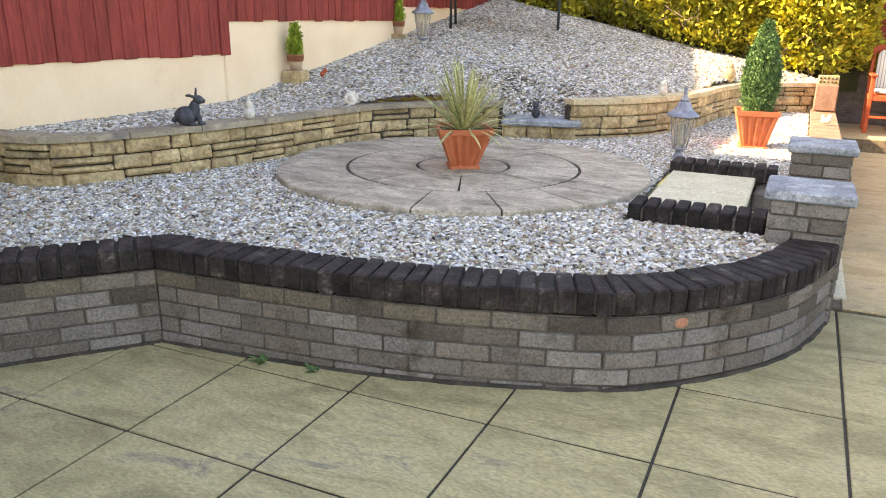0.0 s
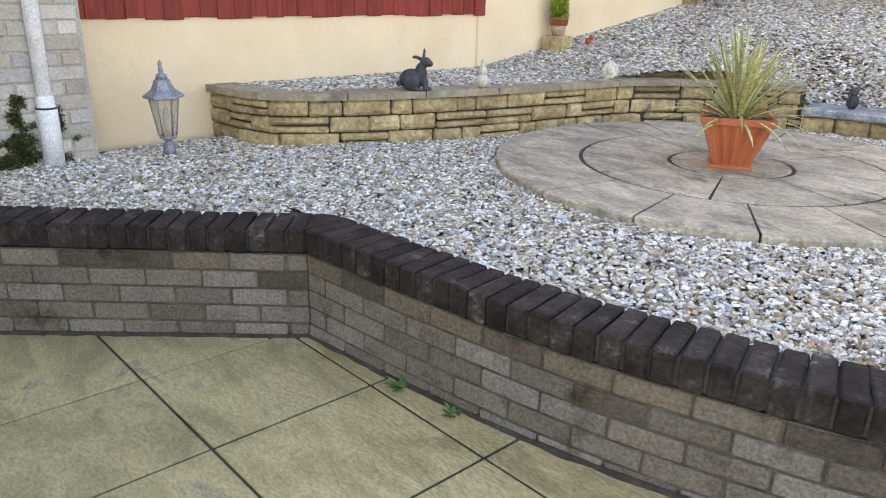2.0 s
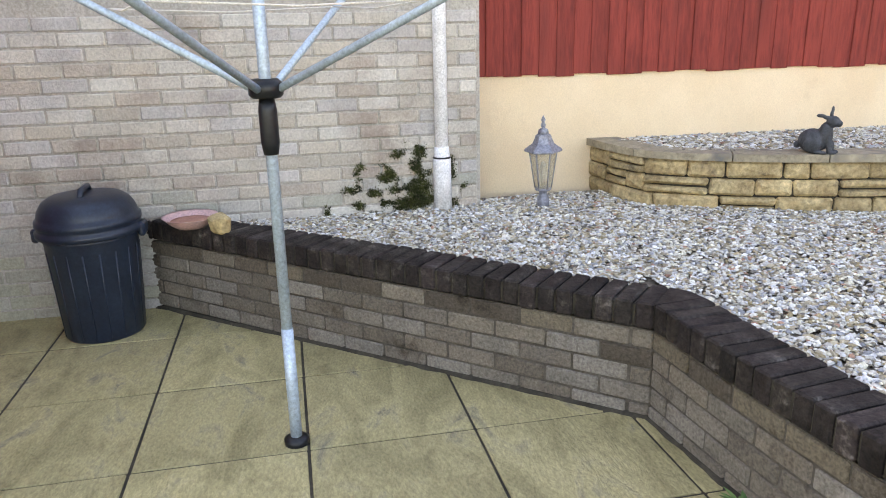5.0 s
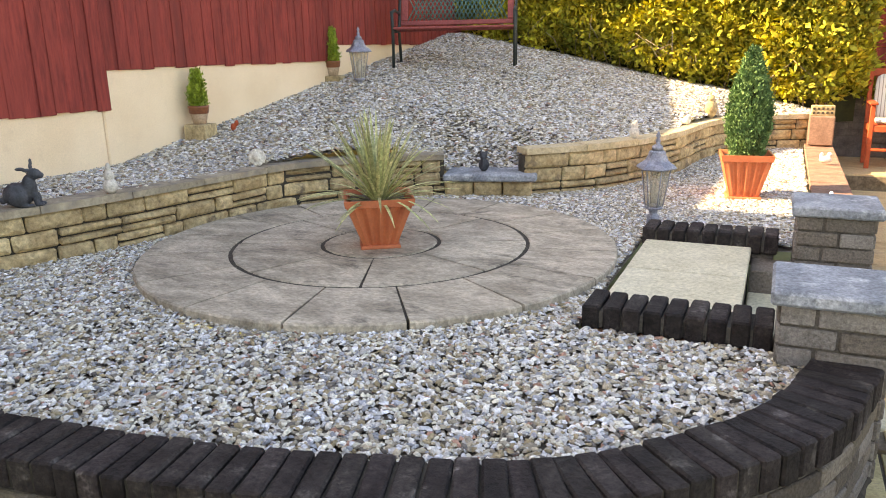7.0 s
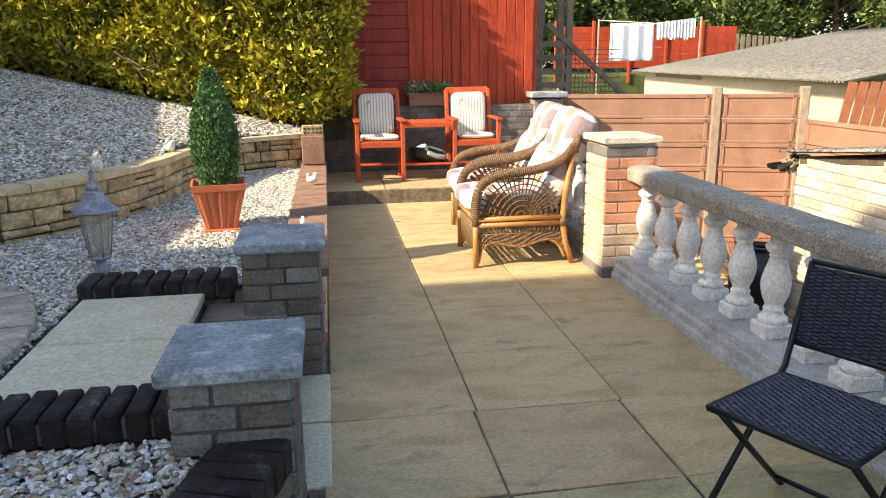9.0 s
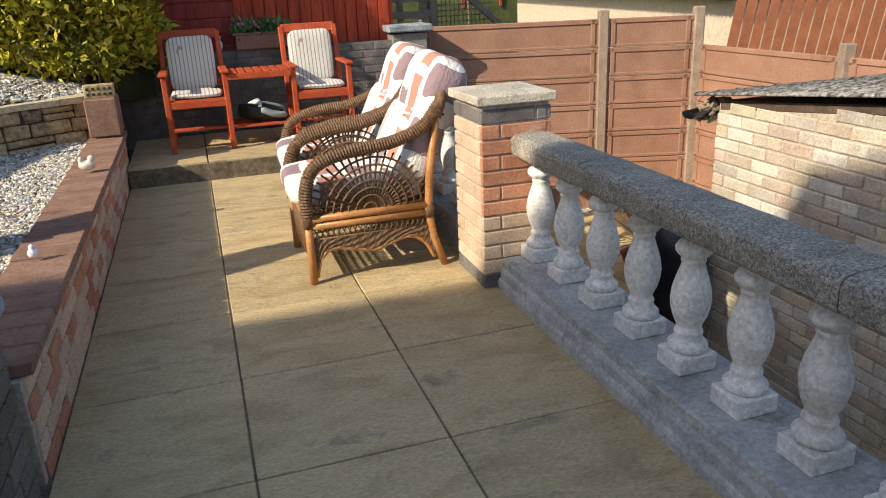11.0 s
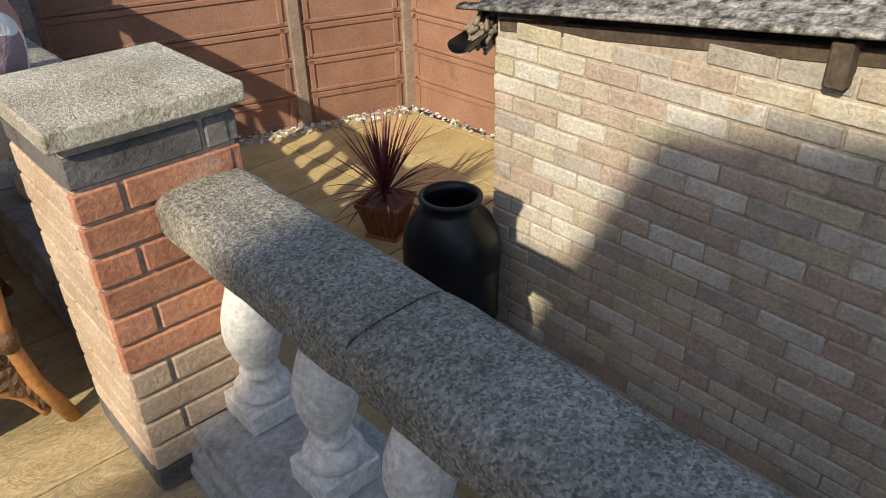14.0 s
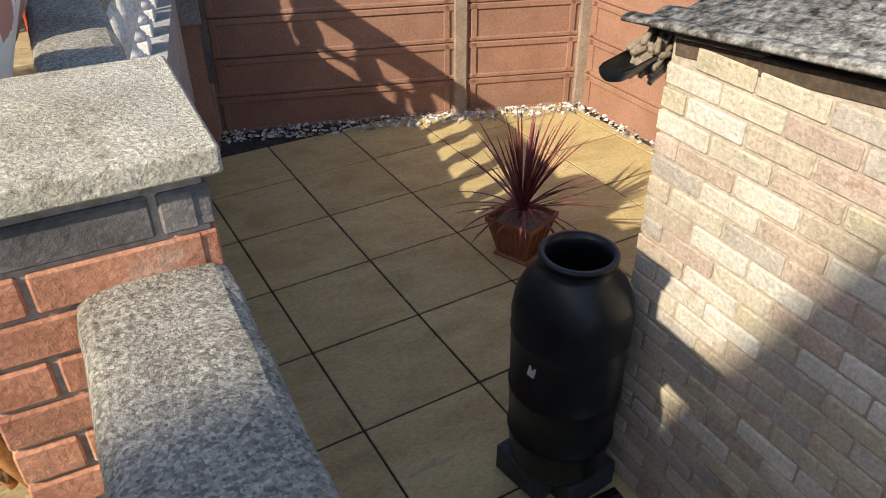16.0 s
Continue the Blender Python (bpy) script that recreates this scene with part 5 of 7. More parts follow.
# ---- red companion seat, cushions, bag, flower box ----
def companion_seat():
    t = thing("companion_seat", pose(1.48, 10.28, 0.197), "red painted double garden seat joined by a slatted table", "seat")
    for cx in (-0.53, 0.53):
        for sx in (-0.245, 0.245):
            box("front_leg", REDW, t, (cx + sx, -0.25, 0.32), (0.045, 0.045, 0.64), c=0.006)
            box("rear_leg", REDW, t, (cx + sx, 0.24, 0.48), (0.045, 0.05, 0.98), c=0.006, turn=pose(0, 0, 0, -12, 0, 0))
            box("armrest", REDW, t, (cx + sx, -0.07, 0.655), (0.075, 0.50, 0.026), c=0.01)
            box("side_rail", REDW, t, (cx + sx, -0.02, 0.40), (0.028, 0.46, 0.06))
        for k in range(5):
            box("seat_slat", REDW, t, (cx, -0.22 + 0.095 * k, 0.432), (0.47, 0.075, 0.02), c=0.004)
        box("front_rail", REDW, t, (cx, -0.255, 0.40), (0.45, 0.025, 0.06))
        box("stretcher", REDW, t, (cx, -0.10, 0.17), (0.47, 0.09, 0.022))
        box("top_rail", REDW, t, (cx, 0.335, 0.94), (0.49, 0.03, 0.085), c=0.018, turn=pose(0, 0, 0, -12, 0, 0))
        box("low_rail", REDW, t, (cx, 0.245, 0.52), (0.45, 0.025, 0.05), turn=pose(0, 0, 0, -12, 0, 0))
        for k in range(7):
            box("back_slat", REDW, t, (cx - 0.18 + 0.06 * k, 0.29, 0.73), (0.038, 0.016, 0.42), turn=pose(0, 0, 0, -12, 0, 0))
    for k in range(7):
        box("table_slat", REDW, t, (-0.21 + 0.07 * k, -0.08, 0.632), (0.055, 0.42, 0.02), c=0.004)
    for yy in (-0.28, 0.12):
        box("table_rail", REDW, t, (0, yy, 0.606), (0.53, 0.025, 0.05))
    for yy in (-0.2, -0.1, 0.0, 0.1):
        box("shelf_slat", REDW, t, (0, yy, 0.175), (0.52, 0.07, 0.02))
    return t


companion_seat()


def check_cloth(name, base, line, pitch):
    m = bpy.data.materials.new(name)
    m.use_nodes = True
    nt = m.node_tree
    tc = nt.nodes.new("ShaderNodeTexCoord")
    L = nt.links.new
    sep = nt.nodes.new("ShaderNodeSeparateXYZ")
    L(tc.outputs["Object"], sep.inputs[0])
    acc = None
    for ax in ("X", "Z"):
        mu = nt.nodes.new("ShaderNodeMath")
        mu.operation = 'PINGPONG'
        mu.inputs[1].default_value = pitch / 2
        L(sep.outputs[ax], mu.inputs[0])
        lt = nt.nodes.new("ShaderNodeMath")
        lt.operation = 'LESS_THAN'
        lt.inputs[1].default_value = pitch * 0.13
        L(mu.outputs[0], lt.inputs[0])
        if acc is None:
            acc = lt
        else:
            mx = nt.nodes.new("ShaderNodeMath")
            mx.operation = 'MAXIMUM'
            L(acc.outputs[0], mx.inputs[0])
            L(lt.outputs[0], mx.inputs[1])
            acc = mx
    mix = nt.nodes.new("ShaderNodeMix")
    mix.data_type = 'RGBA'
    mix.inputs["A"].default_value, mix.inputs["B"].default_value = (*base, 1), (*line, 1)
    L(acc.outputs[0], mix.inputs["Factor"])
    b = nt.nodes["Principled BSDF"]
    L(mix.outputs["Result"], b.inputs["Base Color"])
    b.inputs["Roughness"].default_value = 0.95
    n = nt.nodes.new("ShaderNodeTexNoise")
    n.inputs["Scale"].default_value = 25
    bp = nt.nodes.new("ShaderNodeBump")
    bp.inputs["Strength"].default_value, bp.inputs["Distance"].default_value = 0.5, 0.01
    L(n.outputs[0], bp.inputs["Height"])
    L(bp.outputs[0], b.inputs["Normal"])
    return m


CHECK = check_cloth("checked_cotton", (0.66, 0.63, 0.57), (0.33, 0.29, 0.25), 0.034)


def pillow_mesh(sx, sy, sz, material, n=14, puff=1.0, seed=0, round_=0.32):
    """A soft stuffed box: superellipsoid with gentle dents."""
    verts, faces = [], []
    k = n * 2
    rng = random.Random(seed)
    for i in range(n + 1):
        th = -math.pi / 2 + math.pi * i / n
        for j in range(k):
            a = 2 * math.pi * j / k
            def pw(v, e):
                return math.copysign(abs(v) ** e, v)
            x = sx / 2 * pw(math.cos(th), 0.03 + round_) * pw(math.cos(a), round_)
            y = sy / 2 * pw(math.cos(th), 0.03 + round_) * pw(math.sin(a), round_)
            z = sz / 2 * pw(math.sin(th), 0.55)
            d = noise.noise(Vector((x * 7 + seed, y * 7, z * 7))) * 0.012 * puff
            verts.append((x + d, y + d, z + d))
    for i in range(n):
        for j in range(k):
            j2 = (j + 1) % k
            faces.append((i * k + j, i * k + j2, (i + 1) * k + j2, (i + 1) * k + j))
    return mesh_of("cushion", verts, faces, material, True)


for cx in (0.95, 2.01):
    t = thing("chair_cushion", pose(cx, 10.28, 0.197), "thin pale checked cotton cushion on the red seat", "cushion", "cushions on the red seat")
    ob_of("seat_pad", pillow_mesh(0.42, 0.40, 0.045, CHECK, seed=2), t, pose(0, -0.06, 0.468))
    ob_of("back_pad", pillow_mesh(0.40, 0.47, 0.05, CHECK, seed=3), t, pose(0, 0.235, 0.70, 78, 0, 0))
bag = thing("folded_bag", pose(1.48, 10.2, 0.385), "dark and grey folded fabric bag on the seat's lower shelf", "bag")
ob_of("body", pillow_mesh(0.40, 0.22, 0.16, BLACKP, seed=5, puff=3), bag, pose(0, 0, 0.07, 0, 12, 10))
ob_of("flap", pillow_mesh(0.24, 0.21, 0.06, plain("grey_green_fabric", (0.22, 0.27, 0.26), 0.9), seed=6, puff=2), bag, pose(0.09, -0.03, 0.09, 10, 14, 5))
ob_of("pocket", pillow_mesh(0.12, 0.12, 0.05, plain("pale_grey_fabric", (0.5, 0.52, 0.52), 0.9), seed=7, puff=2), bag, pose(-0.06, -0.05, 0.14, 20, -20, 0))
fb = thing("flower_box", pose(1.62, 11.0, 0.95), "brown plastic trough with small flowering plants on the back wall", "planter")
boxes("trough", PANEL, fb, [((0, 0, 0.075), (0.50, 0.15, 0.15)), ((0, 0, 0.145), (0.54, 0.18, 0.02))], c=0.01)
rng = random.Random(6)
sprigs("plants", CONIF, fb, [(Vector((rng.uniform(-.24, .24), rng.uniform(-.07, .07), 0.17)), Vector((0, 0, 1))) for _ in range(60)], 0.06, 9, per=10)
blob_pts = [((rng.uniform(-.22, .22), -0.07, 0.2 + rng.uniform(0, .05)), (0.016, 0.012, 0.016)) for _ in range(7)]
for c, r in blob_pts:
    turned("flower", [(0.004, -0.004), (0.017, 0.004), (0.012, 0.008)], plain("pink_petal", (0.6, 0.12, 0.35), 0.6) if c[0] < -0.05 else TERRAC, fb, pose(*c, 70, 0, 0), n=8)


# ---- wicker armchairs ----
def patchwork(name, a1, a2, shift):
    """A print of upright coloured patches on white cotton, in the plane of two axes."""
    m = bpy.data.materials.new(name)
    m.use_nodes = True
    nt = m.node_tree
    L = nt.links.new
    tc = nt.nodes.new("ShaderNodeTexCoord")
    sep = nt.nodes.new("ShaderNodeSeparateXYZ")
    L(tc.outputs["Object"], sep.inputs[0])

    def calc(op, x, y):
        n = nt.nodes.new("ShaderNodeMath")
        n.operation = op
        for k, v in enumerate((x, y)):
            if isinstance(v, (int, float)):
                n.inputs[k].default_value = v
            elif v is not None:
                L(v, n.inputs[k])
        return n.outputs[0]

    wob = nt.nodes.new("ShaderNodeTexNoise")
    wob.inputs["Scale"].default_value = 9
    L(tc.outputs["Object"], wob.inputs["Vector"])
    w = calc('MULTIPLY', calc('SUBTRACT', wob.outputs[0], 0.5), 0.25)
    u = calc('ADD', calc('MULTIPLY', sep.outputs[a1], 5.6), w)
    u = calc('ADD', u, shift)
    fu = calc('FLOOR', u, None)
    v = calc('ADD', calc('MULTIPLY', sep.outputs[a2], 4.3), calc('MULTIPLY', fu, 0.37))
    v = calc('ADD', v, w)
    fv = calc('FLOOR', v, None)
    edge = calc('MINIMUM', calc('PINGPONG', u, 0.5), calc('PINGPONG', v, 0.5))
    bordered = calc('GREATER_THAN', edge, 0.13)
    wn_ = nt.nodes.new("ShaderNodeTexWhiteNoise")
    wn_.noise_dimensions = '2D'
    cb = nt.nodes.new("ShaderNodeCombineXYZ")
    L(fu, cb.inputs[0])
    L(fv, cb.inputs[1])
    L(cb.outputs[0], wn_.inputs["Vector"])
    r = nt.nodes.new("ShaderNodeValToRGB")
    r.color_ramp.interpolation = 'CONSTANT'
    e = r.color_ramp.elements
    e[0].position, e[0].color = 0.0, (0.72, 0.68, 0.63, 1)
    e[1].position, e[1].color = 0.30, (0.46, 0.22, 0.16, 1)
    for p_, c_ in ((0.50, (0.27, 0.19, 0.205, 1)), (0.72, (0.70, 0.66, 0.61, 1)), (0.86, (0.50, 0.30, 0.17, 1)), (0.94, (0.42, 0.38, 0.35, 1))):
        x_ = e.new(p_)
        x_.color = c_
    L(wn_.outputs["Value"], r.inputs[0])
    mx = nt.nodes.new("ShaderNodeMix")
    mx.data_type = 'RGBA'
    mx.inputs["A"].default_value = (0.74, 0.70, 0.65, 1)
    L(bordered, mx.inputs["Factor"])
    L(r.outputs[0], mx.inputs["B"])
    b = nt.nodes["Principled BSDF"]
    L(mx.outputs["Result"], b.inputs["Base Color"])
    b.inputs["Roughness"].default_value = 0.95
    n = nt.nodes.new("ShaderNodeTexNoise")
    n.inputs["Scale"].default_value = 14
    n.inputs["Detail"].default_value = 5
    bp_ = nt.nodes.new("ShaderNodeBump")
    bp_.inputs["Strength"].default_value, bp_.inputs["Distance"].default_value = 0.5, 0.02
    L(n.outputs[0], bp_.inputs["Height"])
    L(bp_.outputs[0], b.inputs["Normal"])
    return m


PATCH = patchwork("patchwork_print", "X", "Y", 0.3)
PATCHB = patchwork("patchwork_print_upright", "Y", "Z", 0.1)


def spline(pts, n):
    c = Curve([(p[0], p[2]) for p in pts])
    return [(q.x, q.y) for q in (c.at(c.length * i / n)[0] for i in range(n + 1))]


def wicker_chair(m, label):
    t = thing("wicker_armchair", m, label, "armchair", "wicker armchairs on the terrace")
    arm = spline([(-0.345, 0, 0.36), (-0.34, 0, 0.50), (-0.28, 0, 0.61), (-0.12, 0, 0.665), (0.10, 0, 0.69), (0.27, 0, 0.75), (0.37, 0, 0.86)], 130)
    for sy in (-1, 1):
        y = sy * 0.315
        verts, faces = [], []
        v, f = tube_data([(x, y, z) for x, z in arm], 0.034, 12)
        for i in range(len(arm)):
            p = Vector((arm[i][0], y, arm[i][1]))
            for k in range(12):
                v[i * 12 + k] = p + (v[i * 12 + k] - p) * (1.06 if i % 2 else 0.90)
        ob_of("arm", mesh_of("arm", v, f, RATTAN), t, None, "thick arm wrapped in woven rattan")
        tubes("front_leg", CANE, t, [[(-0.345, y, 0), (-0.345, y, 0.38)]], 0.021, 10)
        tubes("leg_binding", RATTAN, t, [[(-0.345, y, 0.30), (-0.345, y, 0.40)]], 0.027, 10)
        tubes("leg_binding", RATTAN, t, [[(0.285, y, 0.28), (0.29, y, 0.34)]], 0.027, 10)
        tubes("rear_leg", CANE, t, [[(0.365, y, 0), (0.31, y, 0.16), (0.285, y, 0.32), (0.30, y, 0.50), (0.345, y, 0.78)]], 0.021, 10)
        for zr in (0.345, 0.305):
            tubes("side_rail", CANE, t, [[(-0.34, y, zr), (0.29, y, zr)]], 0.019, 8)
        arch = [(-0.325, 0.03), (-0.30, 0.12), (-0.24, 0.175), (-0.15, 0.165), (-0.02, 0.14), (0.08, 0.165), (0.18, 0.185), (0.26, 0.14), (0.31, 0.05)]
        cv = Curve(arch)
        ap = [cv.at(cv.length * i / 40)[0] for i in range(41)]
        tubes("arch_pole", CANE, t, [[(p.x, y - sy * 0.004, p.y) for p in ap]], 0.012, 8)
        verts, faces = [], []
        for i, p in enumerate(ap):
            top = 0.235
            for q in range(6):
                z = p.y + (top - p.y) * q / 5
                for s in (-0.006, 0.006):
                    verts.append((p.x, y + s + 0.004 * math.sin(i * 1.6 + q * 3.14), z))
        for i in range(40):
            for q in range(5):
                a = (i * 6 + q) * 2
                b = a + 12
                faces += [(a, b, b + 2, a + 2), (a + 1, a + 3, b + 3, b + 1)]
        ob_of("skirt_weave", mesh_of("skirt_weave", verts, faces, RATTAN), t)
        lat = []
        for k in range(22):
            x0 = -0.32 + 0.028 * k
            lat += [[(x0, y, 0.235), (x0 + 0.028, y, 0.29)], [(x0 + 0.028, y, 0.235), (x0, y, 0.29)]]
        tubes("skirt_lattice", RATTAN, t, lat, 0.0035, 5)
        tubes("weave_edge", RATTAN, t, [[(-0.33, y, 0.235), (0.30, y, 0.235)], [(-0.33, y, 0.29), (0.30, y, 0.29)]], 0.006, 6)
        fan = []
        for k in range(1, 8):
            r = k / 8
            pts = []
            for i in range(19):
                th = math.pi * i / 18
                x = -0.02 - 0.31 * r * math.cos(th)
                z = 0.355 + (0.31 * r) * math.sin(th) * (1.0 + 0.10 * math.cos(math.pi - th))
                pts.append((x, y, z))
            fan.append(pts)
        for k in range(24):
            th = math.pi * (k + 0.5) / 24
            c, s = -math.cos(th), math.sin(th)
            fan.append([(-0.02 + 0.05 * c, y + 0.004, 0.36), (-0.02 + 0.2 * c, y + 0.005, 0.355 + 0.2 * s), (-0.02 + 0.315 * c, y + 0.004, 0.355 + 0.315 * s)])
        tubes("arm_lattice", RATTAN, t, fan, 0.0058, 5)
    tubes("front_rail", CANE, t, [[(-0.345, -0.31, 0.345), (-0.345, 0.31, 0.345)]], 0.019, 8)
    tubes("back_rail", CANE, t, [[(0.29, -0.31, 0.345), (0.29, 0.31, 0.345)]], 0.019, 8)
    lat = []
    for k in range(21):
        y0 = -0.30 + 0.029 * k
        lat += [[(-0.345, y0, 0.31), (-0.345, y0 + 0.02, 0.12)], [(-0.345, y0 + 0.02, 0.31), (-0.345, y0, 0.12)]]
    lat += [[(-0.345, -0.31, z), (-0.345, 0.31, z)] for z in (0.12, 0.15, 0.18, 0.21, 0.24, 0.27)]
    tubes("front_lattice", RATTAN, t, lat, 0.006, 5)
    back = []
    for i in range(25):
        a = math.pi * i / 24
        back.append((0.345 + 0.10 * math.sin(a), -0.32 * math.cos(a), 0.80 + 0.21 * math.sin(a)))
    tubes("back_hoop", RATTAN, t, [back], 0.03, 10)
    ribs = []
    for k in range(11):
        yy = -0.27 + 0.054 * k
        top = 0.80 + 0.21 * math.sqrt(max(0, 1 - (yy / 0.32) ** 2))
        ribs.append([(0.29, yy, 0.36), (0.34, yy, 0.65), (0.345 + (top - 0.8) / 0.21 * 0.10, yy, top)])
    ribs += [[(0.30 + 0.12 * q, -0.29, 0.4 + 0.5 * q), (0.30 + 0.12 * q, 0.29, 0.4 + 0.5 * q)] for q in (0, 0.2, 0.4, 0.6, 0.8)]
    tubes("back_ribs", RATTAN, t, ribs, 0.008, 5)
    tubes("seat_slats", RATTAN, t, [[(x, -0.3, 0.36), (x, 0.3, 0.36)] for x in [-0.3 + 0.05 * k for k in range(12)]], 0.009, 5)
    return t


CH = pose(1.735, 7.29, 0.041, 0, 0, 0)
first_chair = wicker_chair(CH, "brown wicker armchair with woven arms and cane legs on the terrace")
second_chair = copy_thing(first_chair, pose(1.80, 8.08, 0.041, 0, 0, -3))


def chair_cushions(m, seed):
    t = thing("armchair_cushion", m, "plump patchwork print cushion in white, rust and mauve on wicker", "cushion", "cushions on the wicker armchairs")
    ob_of("seat_cushion", pillow_mesh(0.72, 0.57, 0.16, PATCH, seed=seed, puff=1.3), t, pose(-0.06, 0, 0.445, 0, 2, 0))
    ob_of("back_cushion", pillow_mesh(0.18, 0.58, 0.44, PATCHB, seed=seed + 1, puff=1.5), t, pose(0.265, -0.02, 0.63, 0, 26, 2))
    ob_of("head_cushion", pillow_mesh(0.25, 0.56, 0.40, PATCHB, seed=seed + 2, puff=1.5, round_=0.55, n=18), t, pose(0.425, -0.02, 0.89, 0, 22, -2))
    tubes("tie", CANVAS, t, [[(0.31, -0.27, 0.79), (0.235, -0.12, 0.80), (0.235, 0.12, 0.80), (0.31, 0.27, 0.79)]], 0.008, 6)
    return t


chair_cushions(CH, 3)
chair_cushions(pose(1.80, 8.08, 0.041, 0, 0, -3), 9)


# ---- folding chair and glass table ----
def weave_sheet(pa, pb, pc, pd, nu, nv, material, name, parent, label=""):
    """Woven straps between four corners."""
    a, b, c, d = (Vector(p) for p in (pa, pb, pc, pd))
    nrm = (b - a).cross(d - a).normalized()
    verts, faces = [], []
    for i in range(nu):
        for k in range(2 * nv):
            u0, u1 = (i + 0.06) / nu, (i + 0.94) / nu
            v0, v1 = k / (2 * nv), (k + 0.98) / (2 * nv)
            h = nrm * (0.004 if (i + k) % 2 else -0.001)
            h2 = nrm * (-0.001 if (i + k) % 2 else 0.004)
            o = len(verts)
            for (u, v, hh) in ((u0, v0, h2), (u1, v0, h2), (u1, v1, h2), (u0, v1, h2), (u0, (v0 + v1) / 2, h), (u1, (v0 + v1) / 2, h)):
                p = (a.lerp(b, u)).lerp(d.lerp(c, u), v) + hh
                verts.append(p)
            faces += [(o, o + 1, o + 5, o + 4), (o + 4, o + 5, o + 2, o + 3)]
    q = len(verts)
    for p in (a, b, c, d):
        verts.append(p - nrm * 0.004)
    faces.append((q + 3, q + 2, q + 1, q))
    return ob_of(name, mesh_of(name, verts, faces, material), parent, None, label)


def folding_chair():
    t = thing("folding_chair", pose(1.745, 3.75, 0.04, 0, 0, -62), "black woven folding garden chair beside the balustrade", "chair")
    w, d, s = 0.21, 0.20, 0.43
    weave_sheet((-w, -d, s), (w, -d, s), (w, d, s), (-w, d, s), 20, 18, BLACKW, "seat", t)
    tubes("seat_frame", BLACKP, t, [[(-w, -d, s - 0.005), (w, -d, s - 0.005), (w, d, s - 0.005), (-w, d, s - 0.005), (-w, -d, s - 0.005)]], 0.011, 8)
    weave_sheet((-w, d + 0.055, s + 0.10), (w, d + 0.055, s + 0.10), (w, d + 0.115, s + 0.345), (-w, d + 0.115, s + 0.345), 16, 20, BLACKW, "backrest", t)
    for sx in (-w, w):
        tubes("back_leg", BLACKP, t, [[(sx, d + 0.125, s + 0.355), (sx, d + 0.02, s + 0.02), (sx, -0.24, 0)]], 0.011, 8)
        tubes("front_leg", BLACKP, t, [[(sx * 0.93, -d + 0.02, s - 0.01), (sx * 0.93, 0.26, 0)]], 0.011, 8)
    tubes("cross_bar", BLACKP, t, [[(-w, 0.2, 0.06), (w, 0.2, 0.06)], [(-w, -0.2, 0.045), (w, -0.2, 0.045)]], 0.009, 8)
    tubes("back_bar", BLACKP, t, [[(-w, d + 0.125, s + 0.355), (w, d + 0.125, s + 0.355)]], 0.010, 8)
    tubes("back_bar", BLACKP, t, [[(-w, d + 0.055, s + 0.095), (w, d + 0.055, s + 0.095)]], 0.010, 8)


folding_chair()
gt = thing("glass_table", pose(1.87, 3.08, 0.035), "small round patio table with a rippled glass top", "table")
turned("top", [(0.29, 0.0), (0.30, 0.004), (0.30, 0.010), (0.29, 0.012)], plain("rippled_glass", (0.46, 0.52, 0.58), 0.15), gt, pose(0, 0, 0.67), n=48)
v, f = tube_data([(0.3 * math.cos(a), 0.3 * math.sin(a), 0) for a in [2 * math.pi * i / 48 for i in range(49)]], 0.014, 8)
ob_of("rim", mesh_of("rim", v, f, LANT, True), gt, pose(0, 0, 0.674))
for k in range(3):
    a = 2.09 * k + 0.4
    tubes("leg", LANT, gt, [[(0.22 * math.cos(a), 0.22 * math.sin(a), 0.665), (0.08 * math.cos(a), 0.08 * math.sin(a), 0.35), (0.26 * math.cos(a), 0.26 * math.sin(a), 0)]], 0.011, 8)

# ---- water butt, drain, garage details ----
wb = thing("water_butt", pose(3.735, 7.225, YZ) @ Matrix.Diagonal((1.05, 1.05, 1.0, 1)), "black ribbed plastic water butt without lid on a block stand", "water butt")
turned("barrel", [(0.165, 0.13), (0.18, 0.16), (0.192, 0.30), (0.197, 0.305), (0.192, 0.31), (0.197, 0.52), (0.202, 0.525), (0.197, 0.53), (0.203, 0.78), (0.206, 0.79), (0.203, 0.80), (0.205, 0.86), (0.195, 0.93), (0.165, 1.0), (0.13, 1.045), (0.122, 1.055), (0.124, 1.085),
                   (0.130, 1.09), (0.130, 1.102), (0.112, 1.105), (0.108, 1.05), (0.15, 0.98), (0.18, 0.9), (0.18, 0.3)], BLACKP, wb, n=40)
boxes("stand", STATUE, wb, [((-0.12, 0.03, 0.065), (0.10, 0.24, 0.13), pose(0, 0, 0, 0, 0, 12)), ((0.05, -0.10, 0.065), (0.24, 0.13, 0.13), pose(0, 0, 0, 0, 0, 8)), ((0.07, 0.1, 0.065), (0.2, 0.14, 0.13))], c=0.012)
box("label_patch", CANVAS, wb, (-0.19, -0.06, 0.70), (0.004, 0.03, 0.05), turn=pose(0, 0, 0, 10, 0, 20))
turned("bung", [(0.018, 0), (0.018, 0.006), (0.008, 0.007)], BLACKP, wb, pose(0.07, -0.172, 0.93, 68, 0, 20), n=14)
dr = thing("drain_channel", pose(3.85, 6.55, YZ + 0.002), "dark slotted drain channel at the garage foot", "drain")
box("tray", BLACKP, dr, (0, 0, 0.0), (0.12, 1.0, 0.012))
for k in range(24):
    box("slot_bar", GREYPIPE, dr, (0, -0.47 + 0.04 * k, 0.009), (0.10, 0.018, 0.012))
